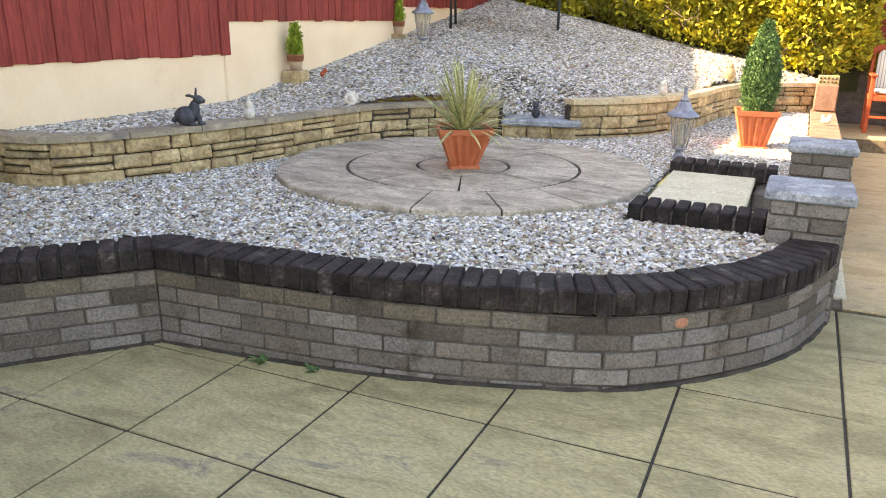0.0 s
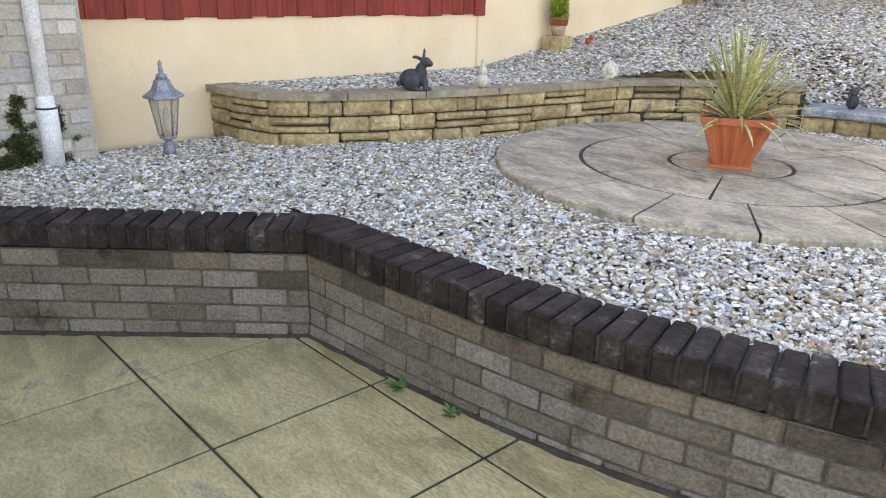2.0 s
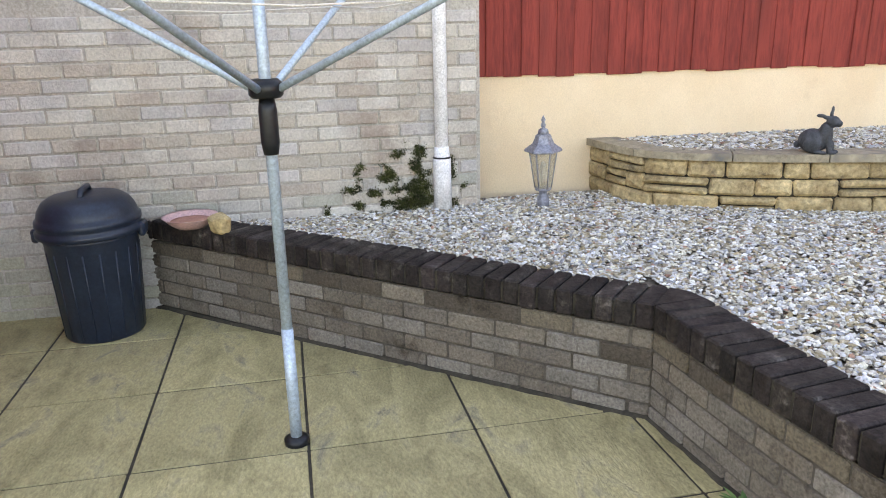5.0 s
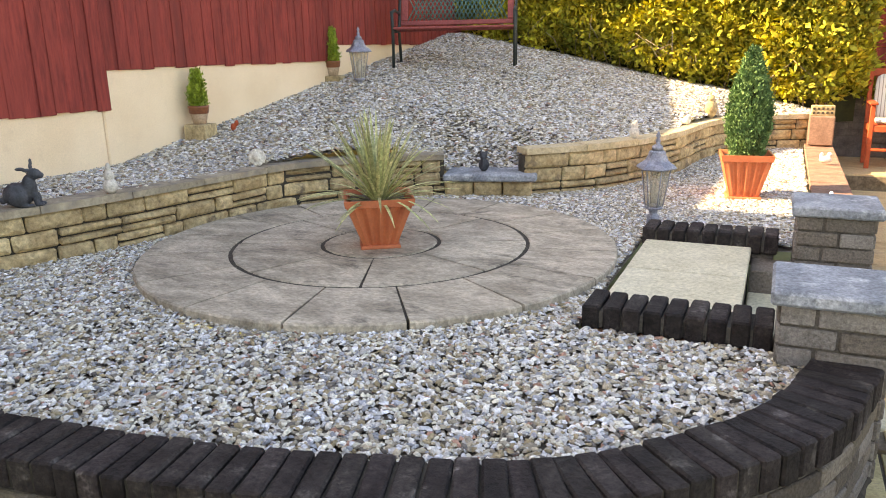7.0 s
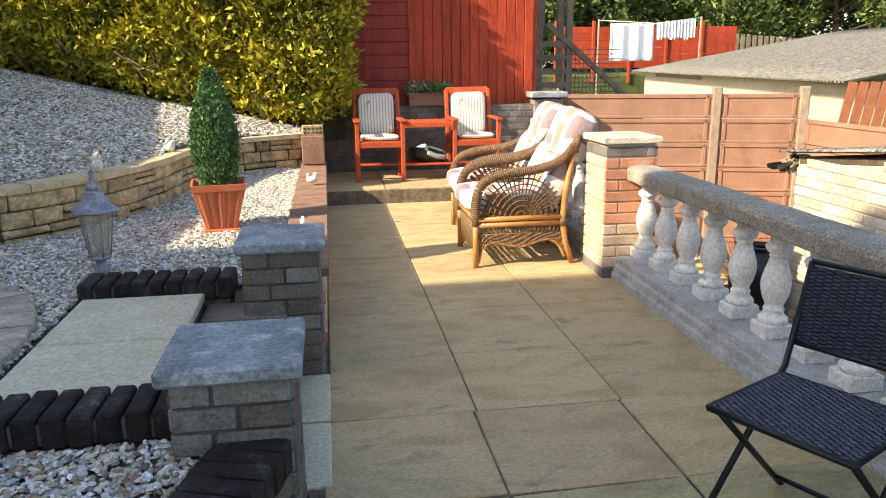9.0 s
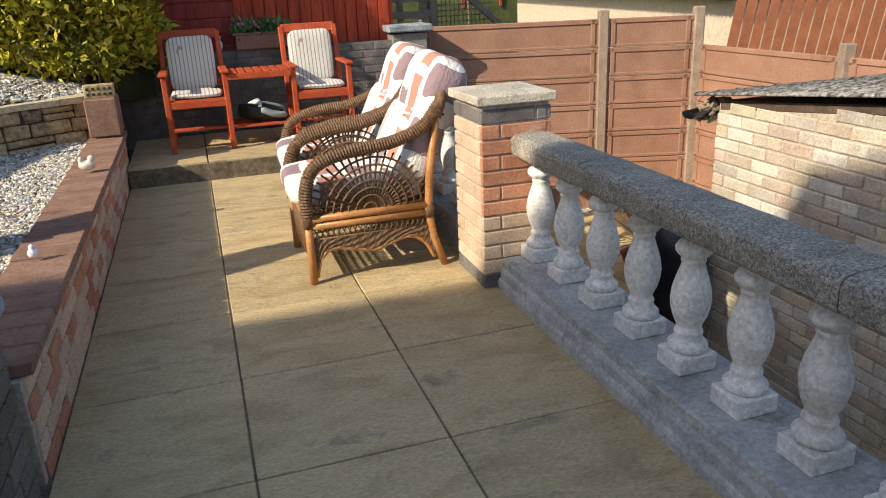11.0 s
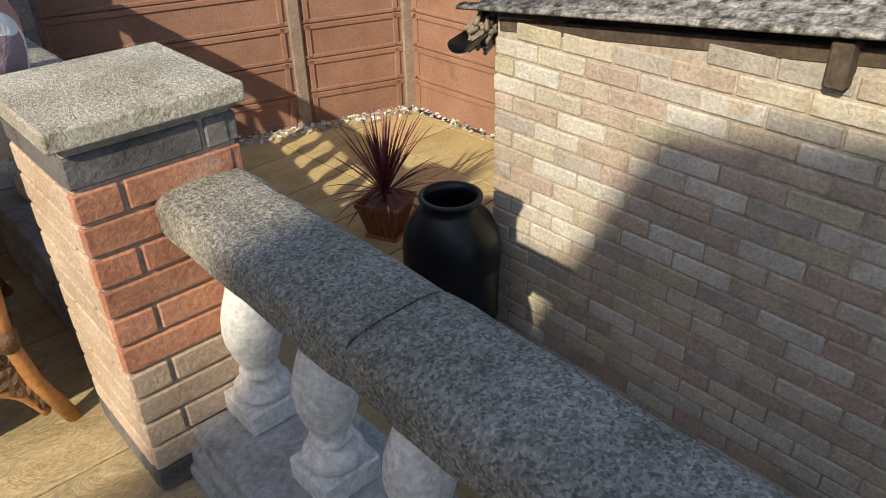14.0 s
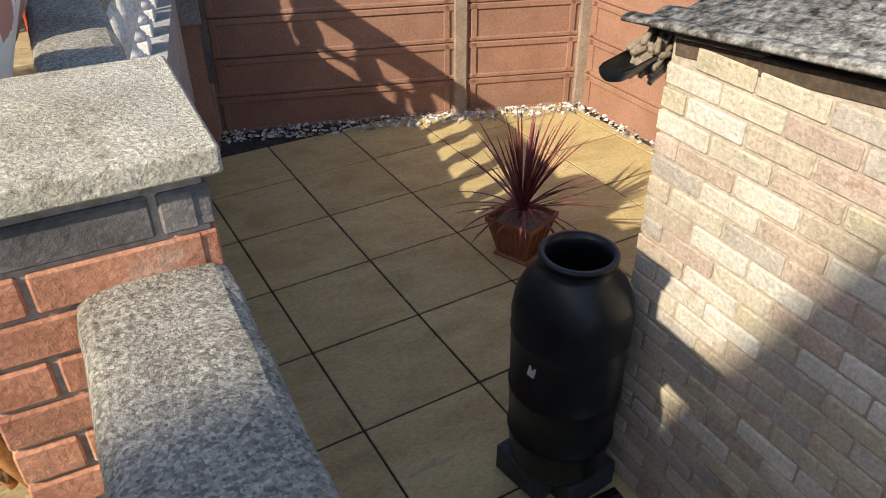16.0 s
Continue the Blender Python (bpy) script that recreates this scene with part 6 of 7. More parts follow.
gt2 = thing("gutter_end", pose(3.95, 7.25, 0.655, 0, 0, 22), "broken black gutter end with frayed timber at the garage corner", "gutter")
n = 14
verts, faces = [], []
for i, (xx, sc) in enumerate(((-0.26, 0.75), (-0.22, 1.0), (-0.06, 1.05))):
    for k in range(n + 1):
        a = math.pi + math.pi * k / n
        verts += [(xx, 0.045 * sc * math.cos(a), 0.045 * sc * math.sin(a) + 0.03), (xx, 0.039 * sc * math.cos(a), 0.039 * sc * math.sin(a) + 0.03)]
for i in range(2):
    for k in range(n):
        a, b = (i * (n + 1) + k) * 2, ((i + 1) * (n + 1) + k) * 2
        faces += [(a, b, b + 2, a + 2), (a + 1, a + 3, b + 3, b + 1)]
faces.append(tuple(2 * k for k in range(n + 1)))
ob_of("gutter", mesh_of("gutter", verts, faces, BLACKP, True), gt2)
rng = random.Random(2)
tubes("frayed_timber", OLDWOOD, gt2, [[(-0.07 + rng.uniform(-.02, .01), rng.uniform(-.05, .05), rng.uniform(-.05, .06)), (0.10, rng.uniform(-.05, .05), rng.uniform(-.035, .08))] for _ in range(46)], 0.010, 5)
box("mortar_lump", CAPST, gt2, (0.10, -0.03, 0.03), (0.10, 0.09, 0.10), c=0.02)
bm2 = box("beam_end", BARK, None, (3.95, 5.90, 0.83), (0.08, 0.06, 0.13), c=0.008)
tagged(bm2, "rotten timber beam end poking out of the garage wall", "beam")

# ---- house corner: door, bin, watering can, pipes, dryer ----
store = thing("red_store", pose(-3.68, -1.36, -0.05, 0, 0, 4), "red painted timber store with boarded door and padlock", "store")
box("carcass", REDS, store, (0, 0, 1.2), (1.38, 0.92, 2.4), c=0.006)
for k in range(16):
    box("side_board", REDS, store, (0.70, 0.2, 0.08 + 0.15 * k), (0.022, 0.5, 0.14), c=0.008, turn=pose(0, 0, 0, 0, -4, 0))
    box("front_board", REDS, store, (0.55, 0.472, 0.08 + 0.15 * k), (0.27, 0.022, 0.14), c=0.008, turn=pose(0, 0, 0, -4, 0, 0))
for k in range(9):
    box("door_board", REDS, store, (0.355 - 0.118 * k, 0.475, 1.15), (0.112, 0.024, 2.1), c=0.006)
boxes("hasp", IRON, store, [((-0.48, 0.495, 1.02), (0.09, 0.01, 0.025)), ((-0.48, 0.50, 0.97), (0.035, 0.018, 0.045))])
white = thing("wall_white", Matrix.Identity(4), "white painted brick wall end beside the red store", "wall", kind="structure")
WHITEB = M("white_painted_brick", (0.60, 0.58, 0.55), (0.72, 0.70, 0.67), 5, 0.8, 0.4, 60, 0.08, stain=(0.45, 0.42, 0.38), stain_scale=5, stain_at=0.6)
box("core", WHITEB, white, (-2.34, -0.86, 1.2), (1.0, 0.3, 2.5), c=0.004, turn=pose(0, 0, 0, 0, 0, 26))
WL = Curve([(-2.80, -0.92), (-1.95, -0.50)], True)
strip("footing", WL, -0.1, 0.02, -0.05, 0.1, WHITEB, white)

dust = thing("dustbin", pose(-4.10, 0.15, -0.06), "dark blue plastic dustbin with ribbed lid and clip handles", "dustbin")
turned("body", [(0.185, 0), (0.192, 0.01), (0.218, 0.50), (0.225, 0.51), (0.225, 0.53)], BLUEBIN, dust, n=36)
turned("lid", [(0.236, 0.525), (0.248, 0.53), (0.250, 0.555), (0.238, 0.562), (0.240, 0.578), (0.246, 0.585), (0.244, 0.608), (0.232, 0.615), (0.230, 0.632), (0.222, 0.655), (0.200, 0.690), (0.165, 0.712), (0.10, 0.722), (0.02, 0.725)], BLUEBIN, dust, n=36)
tubes("lid_handle", BLUEBIN, dust, [[(-0.10, 0, 0.715), (-0.07, 0, 0.745), (0.07, 0, 0.745), (0.10, 0, 0.715)]], 0.014, 8)
for sy in (-1, 1):
    box("clip", BLUEBIN, dust, (0, sy * 0.245, 0.53), (0.10, 0.035, 0.07), c=0.012)
for k in range(18):
    a = 2 * math.pi * k / 18
    tubes("rib", BLUEBIN, dust, [[(0.189 * math.cos(a), 0.189 * math.sin(a), 0.02), (0.214 * math.cos(a), 0.214 * math.sin(a), 0.46)]], 0.005, 5)

can = thing("watering_can", pose(-4.18, -0.84, -0.058, 0, 0, 70), "bright green plastic watering can under the pipe", "watering can")
ob_of("body", pillow_mesh(0.30, 0.17, 0.20, GREENP, seed=1, puff=0), can, pose(0, 0, 0.10))
tubes("handle", GREENP, can, [[(-0.13, 0, 0.17), (-0.10, 0, 0.25), (0.02, 0, 0.25), (0.10, 0, 0.19)]], 0.014, 8)
tubes("spout", GREENP, can, [[(0.13, 0, 0.06), (0.2, 0, 0.12), (0.25, 0, 0.22)]], 0.02, 8, r2=0.012)
hs = thing("hose", pose(-4.36, -0.86, 0.55), "short teal hose looping from the pipe into the can", "hose")
tubes("tube", HOSE, hs, [[(0, 0, 0), (0.02, 0.08, -0.06), (0.04, 0.18, -0.16), (0.05, 0.23, -0.30), (0.06, 0.20, -0.42), (0.10, 0.12, -0.48)]], 0.014, 8)
bp = thing("black_pipe", pose(-4.37, -0.93, 0.0), "dark grey waste pipe with a junction box on the house wall", "pipe")
tubes("pipe", GREYPIPE, bp, [[(0, 0.07, 0.58), (0, 0.0, 2.6)]], 0.033, 14)
box("junction_box", GREYPIPE, bp, (0.0, -0.08, 1.52), (0.08, 0.15, 0.12), c=0.01)
tubes("cable", GREYPIPE, bp, [[(0.02, -0.14, 1.45), (0.02, -0.2, 1.40), (0.02, -0.12, 1.37), (0.02, -0.02, 1.38)], [(0.02, -0.2, 1.30), (0.02, -0.02, 1.30)]], 0.008, 6)
wp = thing("drainpipe", pose(-4.36, 1.95, 0.37), "white plastic rainwater pipe with a collar on the house wall", "pipe")
tubes("pipe", WHITEP, wp, [[(0, 0.04, 0.0), (0, 0.04, 2.6)]], 0.038, 16)
turned("shoe", [(0.052, 0), (0.052, 0.31), (0.045, 0.33), (0.042, 0.38)], WHITEP, wp, pose(0, 0.04, 0), n=18)
turned("gasket", [(0.050, 0), (0.052, 0.004), (0.050, 0.01)], BLACKP, wp, pose(0, 0.04, 0.315), n=18)
bowl = thing("bird_bath_bowl", pose(-4.16, 0.62, 0.438), "shallow pink glazed bowl on the dark brick coping", "bowl")
turned("bowl", [(0.07, 0), (0.10, 0.02), (0.135, 0.055), (0.142, 0.06), (0.13, 0.055), (0.09, 0.025), (0.02, 0.02)], PINK, bowl, n=30)
turned("contents", [(0.10, 0.032), (0.102, 0.036), (0.06, 0.04)], TERRAC, bowl, n=20)
sb = ob_of("stone_lump", rough_block(0.10, 0.08, 0.09, STONE, 77, 0.01, 0.015), None, pose(-4.02, 0.78, 0.48, 0, 0, 30))
tagged(sb, "small rough sandstone lump beside the pink bowl", "stone")


def rotary_dryer():
    t = thing("rotary_dryer", pose(-2.716, 1.09, -0.035), "pale blue metal rotary clothes dryer with folded-up arms and cords", "clothes dryer")
    tubes("pole", ALU, t, [[(0, 0, 0), (0, 0, 0.45)]], 0.021, 14)
    tubes("mast", ALU, t, [[(0, 0, 0.45), (0, 0, 2.2)]], 0.019, 14)
    turned("ground_socket", [(0.045, -0.01), (0.045, 0.02), (0.03, 0.03)], BLACKP, t, n=16)
    turned("collar", [(0.024, 1.06), (0.030, 1.10), (0.030, 1.20), (0.024, 1.24)], BLACKP, t, n=16)
    turned("hub", [(0.045, 1.24), (0.055, 1.25), (0.055, 1.285), (0.04, 1.30)], BLACKP, t, n=16)
    ends = []
    for k in range(4):
        a = radians(62 + 90 * k)
        d = Vector((math.cos(a), math.sin(a), 0))
        tubes("arm", ALU, t, [[d * 0.05 + Vector((0, 0, 1.27)), d * 0.75 + Vector((0, 0, 1.60)), d * 1.35 + Vector((0, 0, 1.86))]], 0.013, 10)
        tubes("strut", GREYPIPE if k % 2 else ALU, t, [[d * 0.03 + Vector((0, 0, 1.95)), d * 0.72 + Vector((0, 0, 1.585))]], 0.010, 8)
        box("arm_joint", BLACKP, t, d * 0.72 + Vector((0, 0, 1.587)), (0.07, 0.04, 0.045), c=0.008, turn=pose(0, 0, 0, 0, 0, math.degrees(a)))
        ends.append(d)
    cords = []
    for r in (0.55, 0.68, 0.8, 0.95, 1.1, 1.25):
        z = 1.27 + 0.44 * r + 0.01
        for k in range(4):
            a, b = ends[k] * r + Vector((0, 0, z)), ends[(k + 1) % 4] * r + Vector((0, 0, z))
            cords.append([a, a.lerp(b, 0.5) - Vector((0, 0, 0.015)), b])
    tubes("cords", CANVAS, t, cords, 0.0028, 5)


rotary_dryer()



def foot_line(curve, seed):
    """An uneven dark line where the wall meets the slabs."""
    verts, faces = [], []
    n = int(curve.length / 0.03)
    for i in range(n + 1):
        p, d = curve.at(curve.length * i / n)
        nn = Vector((-d.y, d.x, 0))
        w = 0.022 + 0.014 * noise.noise(Vector((i * 0.31, seed, 0)))
        for o, z in ((0.01, -0.03), (0.01, 0.016), (-w * 0.5, 0.010), (-w, -0.004)):
            q = p + nn * o
            verts.append((q.x, q.y, patio_z(q.x, q.y) + z))
    for i in range(n):
        for k in range(3):
            faces.append((i * 4 + k, i * 4 + k + 1, i * 4 + 5 + k, i * 4 + 4 + k))
    return ob_of("grit_line", mesh_of("grit_line", verts, faces, JOINT), planter)


foot_line(PLANTER_A, 1)
foot_line(PLANTER_B, 2)

# weeds in the joint at the planter's foot
for x, y, s in ((-1.99, 2.42, 0.05), (-1.74, 2.44, 0.035)):
    w = thing("weed", pose(x, y, -0.02), "small green weed growing in the paving joint", "weed", "weeds along the planter")
    rng = random.Random(int(x * -100))
    blades("leaves", CONIF, w, [(rng.uniform(0, 6.28), rng.uniform(0.6, 1.4), rng.uniform(0.4, 1.0) * s * 1.6, 0.4, 0.003) for _ in range(14)], w=0.009, seg=4)

# ---- beyond the terrace: red shed, pier, outbuildings, washing, trees ----
shed = thing("red_shed", pose(1.70, 12.0, 0.95), "tall red timber shed above the dark brick wall", "shed")
box("carcass", REDS, shed, (0, 0, 1.2), (2.56, 1.7, 2.4), c=0.006)
# Left boards take the fence's darker red, their shade put into the colour.
for k in range(15):
    box("shiplap_board", REDF, shed, (-0.78, -0.862, 0.07 + 0.15 * k), (0.98, 0.024, 0.142), c=0.006, turn=pose(0, 0, 0, 4, 0, 0))
box("corner_trim", REDS, shed, (-0.27, -0.875, 1.2), (0.07, 0.04, 2.4), c=0.006)
for k in range(13):
    box("upright_board", REDS, shed, (-0.18 + 0.113 * k, -0.868, 1.2), (0.107, 0.022, 2.4), c=0.004, turn=pose(0, 0, 0, 0, 0, 2))
box("wall_cap", REDF, shed, (-0.7, -0.9, 0.02), (1.1, 0.12, 0.05))
ep = thing("end_pier", pose(3.08, 11.05, 0.0), "dark grey rendered pier with a weathered cap", "pier")
box("shaft", GREYB, ep, (0, 0, 0.45), (0.36, 0.3, 1.12), c=0.008)
box("cap", CAPST, ep, (0, 0, 1.06), (0.46, 0.40, 0.07), c=0.012)

stair = thing("timber_staircase", pose(3.9, 13.2, 0), "weathered timber staircase with mesh sides behind the fence", "staircase")
for x in (-0.30, 0.02, 0.16):
    box("post", OLDWOOD, stair, (x, 0, 1.2), (0.09, 0.09, 3.2))
box("handrail", OLDWOOD, stair, (0.45, -0.05, 1.45), (1.7, 0.05, 0.08), turn=pose(0, 0, 0, 0, 40, 0))
for k in range(5):
    box("board", OLDWOOD, stair, (-0.2, -0.04, 0.9 + 0.2 * k), (0.62, 0.03, 0.09))
lat = []
for k in range(16):
    lat += [[(0.1 + 0.06 * k, 0, 0.8), (0.1 + 0.06 * k, 0, 1.85 - 0.05 * k)]]
for k in range(12):
    lat += [[(0.1, 0, 0.85 + 0.07 * k), (1.0, 0, 0.85 + 0.07 * k)]]
tubes("mesh_panel", OLDWOOD, stair, lat, 0.007, 4)
box("side_panel", GREYB, stair, (-0.4, 0.1, 2.3), (0.4, 0.1, 1.0))

outb = thing("outbuilding", pose(12.83, 31.77, 0, 0, 0, -98.5), "long pale outbuilding with a weathered corrugated cement roof", "outbuilding")
box("wall", GARB, outb, (8.2, 4.2, -0.22), (15.9, 7.4, 2.3), c=0.01)
corrugated(16.55, 8.5, 0.15, 0.030, OLDROOF, "roof", outb, pose(0, 0, 1.0, 10, 0, 0))
gable = [(16.16, y, z) for y, z in ((0.55, 0.85), (7.9, 0.85), (7.9, 2.28), (0.55, 1.02))]
gable += [(x - 0.06, y, z) for x, y, z in gable]
ob_of("gable_board", mesh_of("gable_board", gable, [(0, 1, 2, 3), (7, 6, 5, 4), (0, 4, 5, 1), (1, 5, 6, 2), (2, 6, 7, 3), (3, 7, 4, 0)], OLDWOOD), outb)
box("fascia", OLDWOOD, outb, (4.5, 0.46, 0.88), (5.0, 0.04, 0.14))


def farther(k):
    """Moves a far thing outwards from the terrace, growing with its distance."""
    return pose(0.5, 2.3, 1.46) @ Matrix.Diagonal((k, k, k, 1)) @ pose(-0.5, -2.3, -1.46)


rb = thing("slatted_red_fence", pose(8.0, 12.2, -0.48), "row of rusty red upright slats behind the panel fence", "fence")
for k in range(16):
    box("slat", BROWNPOT, rb, (0.14 * k, -0.06 * k, 0.75), (0.13, 0.02, 1.7), c=0.003, turn=pose(0, 0, 0, 0, 8, -24))

ff = thing("far_red_fence", farther(1.5) @ pose(10.0, 24.1, 1.03), "bright red panel fence in a garden farther off", "fence")
for i in range(5):
    for k in range(6):
        box("plank", REDS, ff, (-2.2 + 1.15 * i, 0, 0.28 + 0.2 * k), (1.08, 0.03, 0.195), c=0.004)
    box("post", REDS, ff, (-2.78 + 1.15 * i, -0.02, 0.65), (0.08, 0.08, 1.8))
bank = box("far_bank", GRASS, None, (16, 52, -0.35), (90, 34, 2.3), c=0.05)
tagged(bank, "green bank under the far garden fence", "bank", kind="structure")
wood = thing("paling_fence", farther(1.5) @ pose(13.6, 24.5, 1.1), "grey weathered paling fence in a far garden", "fence")
for k in range(16):
    box("pale", OLDWOOD, wood, (-1.0 + 0.2 * k, 0, 0.5), (0.14, 0.02, 1.3 - 0.03 * k))
ln = thing("washing_line", farther(1.5) @ pose(9.6, 23.2, 0), "white sheet and clothes hanging on a line", "washing")
tubes("pole", OLDWOOD, ln, [[(-1.4, 0, -1.36), (-1.4, 0, 2.58)]], 0.03, 8)
tubes("pole", OLDWOOD, ln, [[(1.7, 0, -1.36), (1.7, 0, 2.65)]], 0.03, 8)
tubes("line", CANVAS, ln, [[(-1.4, 0, 2.55), (0.3, 0, 2.46), (1.7, 0, 2.62)]], 0.012, 5)


def hung(name, x0, x1, z0, z1, parent, wav):
    verts, faces, n, k = [], [], 20, 10
    for i in range(n + 1):
        for j in range(k + 1):
            x = x0 + (x1 - x0) * i / n
            verts.append((x, 0.05 * math.sin(i * wav) * (1 - 0.3 * j / k), z0 + (z1 - z0) * j / k))
    for i in range(n):
        for j in range(k):
            a = i * (k + 1) + j
            faces.append((a, a + k + 1, a + k + 2, a + 1))
    ob = ob_of(name, mesh_of(name, verts, faces, CLOTH, True), parent)
    mod = ob.modifiers.new("thick", 'SOLIDIFY')
    mod.thickness = 0.01


hung("sheet", -1.05, 0.25, 1.42, 2.46, ln, 0.9)
for k in range(6):
    hung("garment", 0.35 + 0.2 * k, 0.52 + 0.2 * k, 2.0 + 0.05 * (k % 2), 2.48 + 0.02 * k, ln, 0.6)


def tree(x, y, z, h, r, seed, mat=TREEL):
    t = thing("tree", pose(x, y, z), "broad leafy green tree beyond the far gardens", "tree", "trees beyond the gardens")
    rng = random.Random(seed)
    limbs = [[(0, 0, 0), (0.05 * r, 0, h * 0.25), (0, 0.05 * r, h * 0.55)]]
    cs = []
    for k in range(26):
        a, q = rng.uniform(0, 6.28), rng.uniform(0.18, 0.95)
        rr = r * math.sqrt(max(0.05, 1 - ((q - 0.5) / 0.55) ** 2)) * rng.uniform(0.55, 1.0)
        c = Vector((rr * math.cos(a), rr * math.sin(a), h * q))
        limbs.append([(0, 0, h * min(0.5, q * 0.7)), tuple(c * 0.6 + Vector((0, 0, h * q * 0.3))), tuple(c)])
        for _ in range(26):
            d = Vector([rng.gauss(0, 1) for _ in range(3)]).normalized()
            cs.append((c + d * r * 0.30 * rng.uniform(0.6, 1.1), d))
    tubes("trunk", BARK, t, limbs[:1], 0.25, 8, r2=0.1)
    tubes("limb", BARK, t, limbs[1:], 0.06, 5, r2=0.02)
    sprigs("crown", mat, t, cs, 0.36, seed, per=13)


for k, (x, y, h, r) in enumerate(((7.5, 33, 7, 3.4), (12.5, 35, 8, 3.6), (17.5, 34, 7, 3.8), (22.5, 33, 7.5, 4.0), (28, 32, 7, 4.0), (10, 38, 9, 4), (16, 39, 9.5, 4.2), (24, 38, 9, 4.5), (33, 30, 8, 4.5), (4.0, 36, 8, 3.5), (20, 36, 7, 3.6), (13, 41, 8, 4.0), (27, 36, 8, 4.2), (7, 40, 8, 3.8))):
    tree(0.5 + (x - 0.5) * 1.35, 2.3 + (y - 2.3) * 1.35, 0.4, h * 1.3, r * 1.35, 50 + k)


# ---- moss on the damp foot of the house wall ----
def wall_moss():
    rng = random.Random(77)
    cs = []
    while len(cs) < 1500:
        y, z = rng.uniform(1.32, 2.16), rng.uniform(0.37, 0.80)
        d = abs(y - 1.82) / 0.42 + (z - 0.37) / 0.36
        if noise.noise(Vector((y * 11, z * 16, 3))) * 0.9 + 0.42 - d * 0.5 > rng.random() * 0.25:
            cs.append((Vector((HX + 0.050, y, z)), Vector((0.25, 0, -0.5))))
    moss = sprigs("moss", MOSSG, None, cs, 0.011, 78, per=10)
    tagged(moss, "dark green moss growing low on the damp house wall", "moss", kind="stuff")


wall_moss()


# ---- pieces: slabs and bricks of the large surfaces ----
def slab_field(parent, xs, ys, zf, mat, skip=None, th=0.04, gap=0.011, m0=None, seed=1, tilt=None):
    rng = random.Random(seed)
    for x0, x1 in zip(xs, xs[1:]):
        for y0, y1 in zip(ys, ys[1:]):
            cx, cy = (x0 + x1) / 2, (y0 + y1) / 2
            if skip and skip(cx, cy):
                continue
            me = block_mesh(x1 - x0 - gap, y1 - y0 - gap, th, mat, 0.003, "slab")
            m = pose(cx, cy, zf(cx, cy) - th / 2 + rng.uniform(-.0015, .0015), rng.uniform(-.12, .12), (tilt or 0) + rng.uniform(-.12, .12), rng.uniform(-.15, .15))
            ob_of("slab", me, parent, (m0 or Matrix.Identity(4)) @ m)


pinv = patio.matrix_basis.inverted()
patio_xs = [-4.5, -3.89, -3.27, -2.65, -2.08] + [-0.9 + 0.6 * k for k in range(-1, 3)] + [0.95, 1.58, 2.28]
edge_xs = [-4.1 + 0.615 * k for k in range(0, 9)] + [2.28]
patio_ys = [-0.075, 0.52, 1.13, 1.745, 2.35, 2.95, 3.55, 4.15]
slab_field(patio, patio_xs, patio_ys, patio_z, SLAB, None, m0=pinv, tilt=-1.09, seed=21)
slab_field(patio, [-4.5] + edge_xs, [-1.2, -0.55], patio_z, SLAB, None, m0=pinv, tilt=-1.09, seed=26)
slab_field(patio, patio_xs, [-0.55, -0.075], patio_z, SLAB, None, m0=pinv, tilt=-1.09, seed=27)
slab_field(patio, [0.32, 0.945, 1.585, 2.25], [4.15, 4.78], lambda x, y: 0.041, SLABT, None, m0=pinv, seed=22)
slab_field(terrace, [0.345, 0.960, 1.600, 2.25], [4.78, 5.42, 6.10, 6.76, 7.40, 8.05, 8.70, 9.32, 9.6], lambda x, y: 0.04, SLABT, None, seed=23, gap=0.008)
slab_field(upstep, [0.345, 0.96, 1.60, 2.3], [9.585, 10.2, 10.9], lambda x, y: 0.195, SLABT, None, seed=24)
ym = pose(3.655, 9.035, 0, 0, 0, 3.0)
slab_field(yard, [-1.2 + 0.605 * k for k in range(0, 7)] + [2.52], [-4.2 + 0.6 * k for k in range(0, 11)], lambda x, y: YZ, YARD, lambda x, y: (ym @ Vector((x, y, 0))).y > 11.6, m0=ym, seed=25)

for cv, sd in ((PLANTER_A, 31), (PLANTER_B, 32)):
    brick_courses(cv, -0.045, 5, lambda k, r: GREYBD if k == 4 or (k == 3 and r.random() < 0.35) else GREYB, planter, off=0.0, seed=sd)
coping(PLANTER_A, 0.435, BLUEB, planter, 0.0, PLANTER_A.length + 0.0, seed=33)
coping(PLANTER_B, 0.435, BLUEB, planter, 0.0, PLANTER_B.length, seed=34)


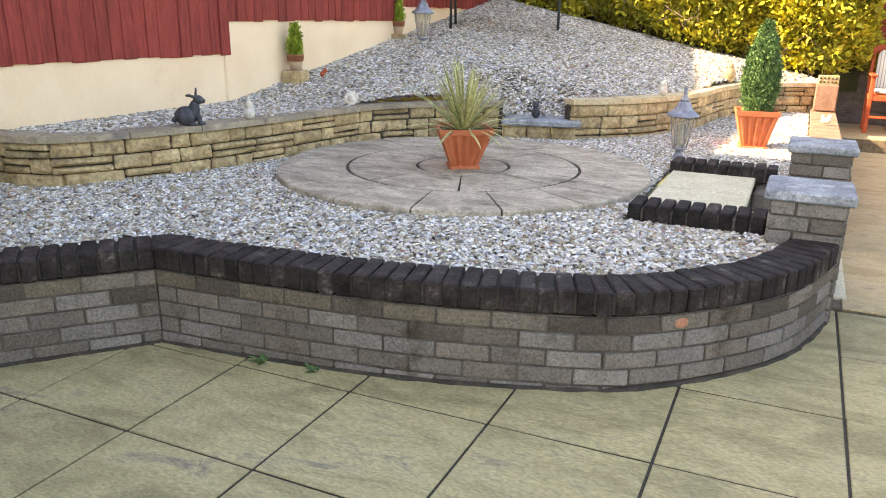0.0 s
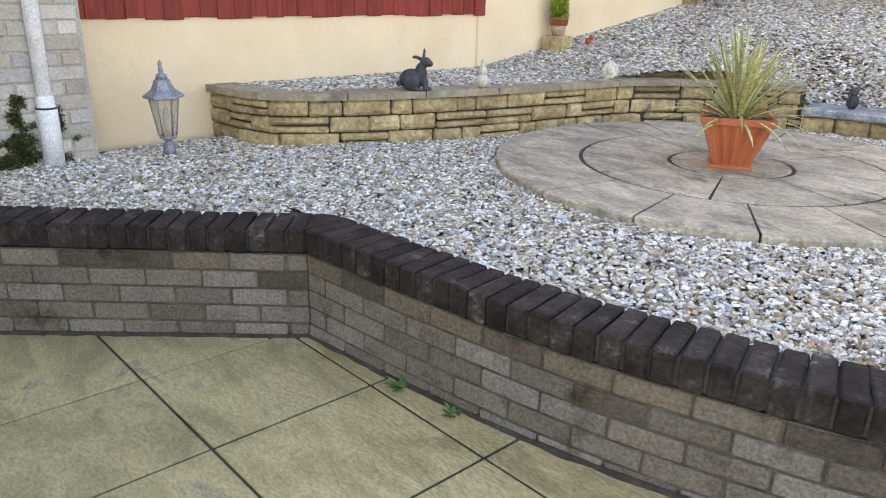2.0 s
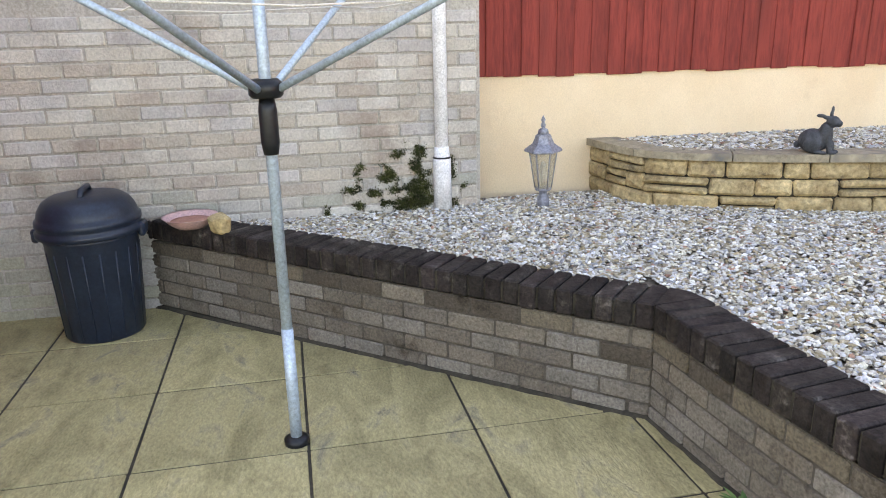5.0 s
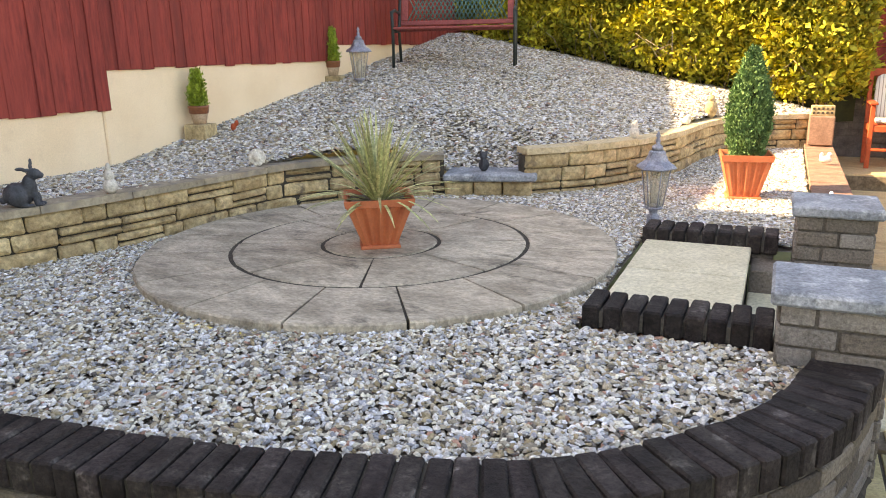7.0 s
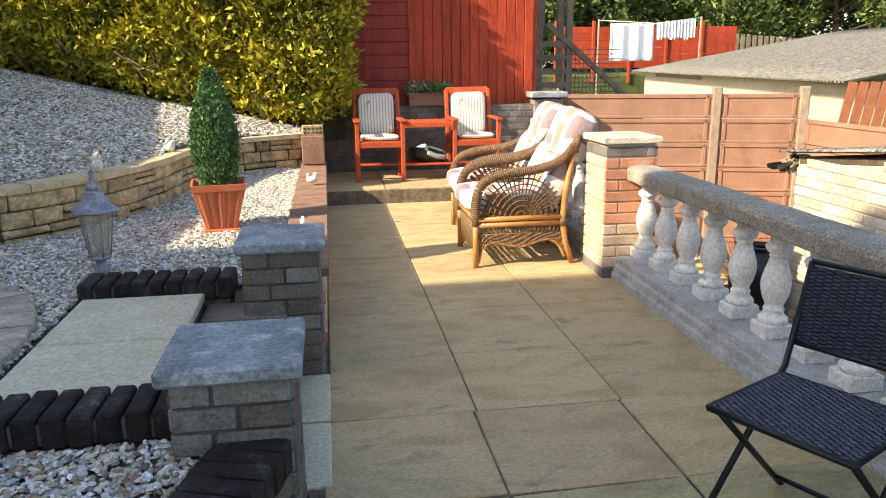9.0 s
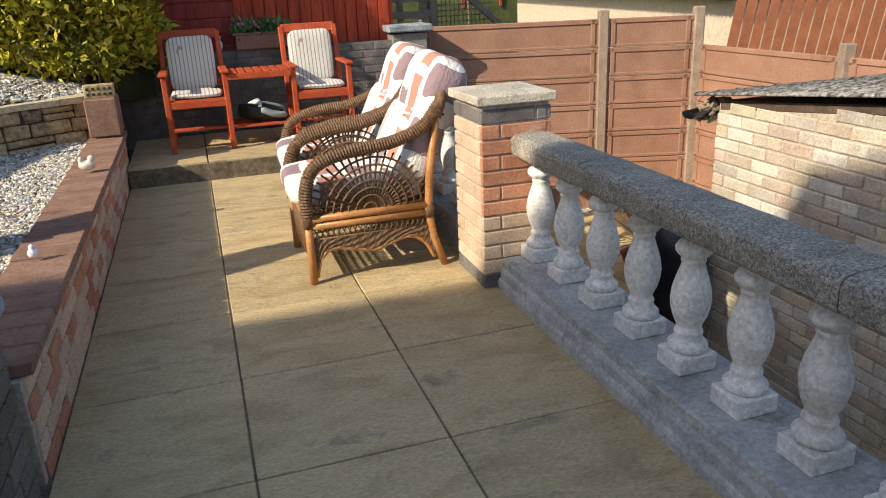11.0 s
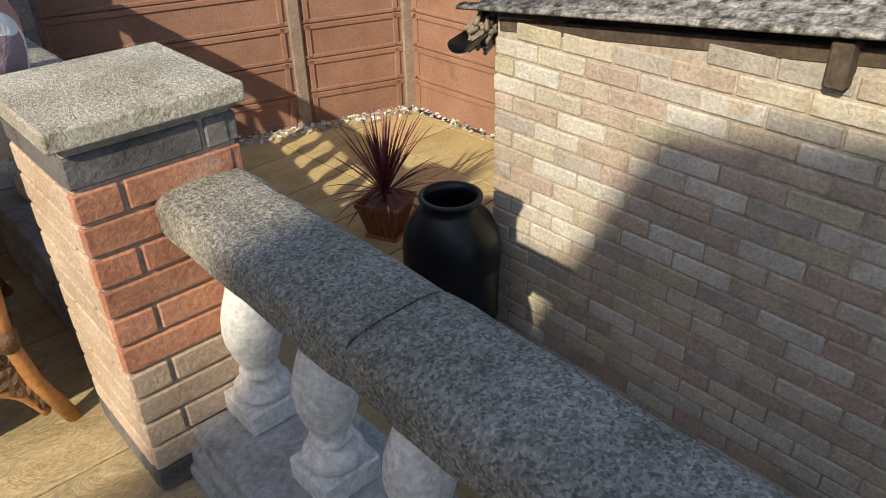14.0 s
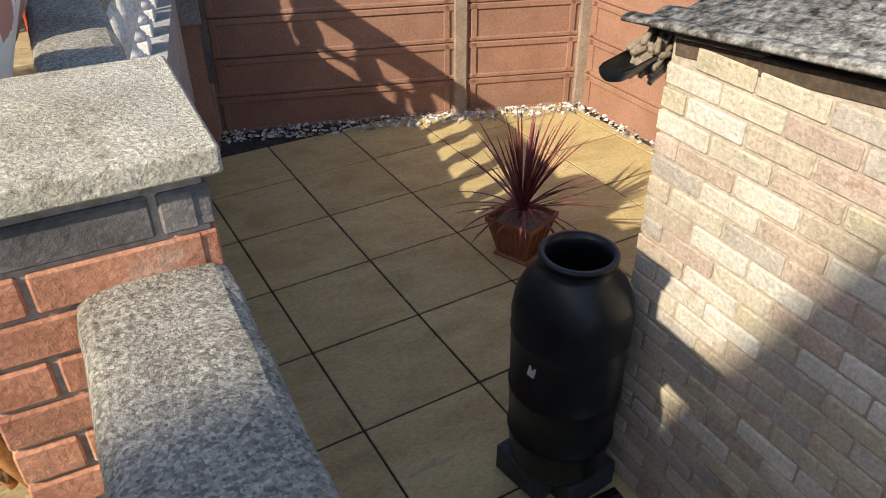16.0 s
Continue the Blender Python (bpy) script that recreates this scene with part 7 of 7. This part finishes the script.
def coping_wedge(top, h=0.103):
    """The cut brick that fills the coping's bend."""
    p, da = PLANTER_A.at(PLANTER_A.length)
    _, db = PLANTER_B.at(0.0)
    na, nb = Vector((-da.y, da.x, 0)), Vector((-db.y, db.x, 0))
    plan = [p - (na + nb) * 0.004, p + nb * 0.2, p + (na + nb).normalized() * 0.206, p + na * 0.2]
    n = len(plan)
    verts = [(q.x, q.y, z) for z in (top - h, top - 0.003) for q in plan]
    faces = [tuple(reversed(range(n))), tuple(range(n, 2 * n))] + [(k, (k + 1) % n, n + (k + 1) % n, n + k) for k in range(n)]
    ob_of("coping_brick", mesh_of("coping_brick", verts, faces, BLUEB), planter)


coping_wedge(0.435)
brick_courses(HOUSE_LINE, -0.08, 21, lambda k, r: HOUSED if k < 6 or (k < 9 and r.random() < 0.4) else HOUSEB, house, W=0.05, s0=0.0, s1=3.3, seed=35)
brick_courses(SIDE, 0.03, 5, lambda k, r: PALEB if r.random() < 0.6 else REDB, side, W=0.05, off=-0.05, seed=36)
for k in range(28):
    ob_of("coping_tile", block_mesh(0.26, 0.143, 0.045, TILEB, 0.005, "coping_tile"), side, pose(0.235, 9.88 - 0.153 * k, 0.425 + random.Random(k).uniform(-.003, .003), 0, random.Random(k).uniform(-1, 1), random.Random(k + 50).uniform(-1, 1)))
BACK_LINE = Curve([(0.35, 10.95), (3.25, 10.95)], True)
brick_courses(BACK_LINE, 0.2, 10, lambda k, r: DARKB, back, W=0.05, seed=37)


def garage_bricks():
    rng = random.Random(41)
    for k in range(31):
        z = 0.01 + k * 0.075 + 0.0325
        s = -0.112 if k % 2 else 0.0
        while s < 3.2:
            a, b = max(s, 0), min(s + 0.215, 3.2)
            roof = GTOP + 0.113 * ((a + b) / 2) - 0.05
            if b - a > 0.04 and z < roof and (k > 6 or s < 1.6) and (s < 2.3 or k > 14):
                me = block_mesh(round((b - a) / 0.02) * 0.02 - 0.005, 0.04, 0.065, GARB, 0.005, "brick")
                ob_of("brick", me, garage, pose(-0.009 + 0.02 + rng.uniform(-.003, .002), -(a + b) / 2, z, rng.uniform(-.6, .6), 0, -90))
            s += 0.225


garage_bricks()

spot = min((PLANTER_B.length * i / 200 for i in range(201)), key=lambda q: (PLANTER_B.at(q)[0].x + 0.315) ** 2 + (PLANTER_B.at(q)[0].y - 2.96) ** 2)
turned("spalled_patch", [(0.001, -0.006), (0.024, -0.004), (0.033, 0.001), (0.028, 0.008)], REDB, planter, PLANTER_B.place(spot, 0.285, -0.004) @ pose(0, 0, 0, -90, 0, 0) @ Matrix.Diagonal((1.15, 0.8, 1, 1)), n=11, label="exposed red patch of a chipped brick")
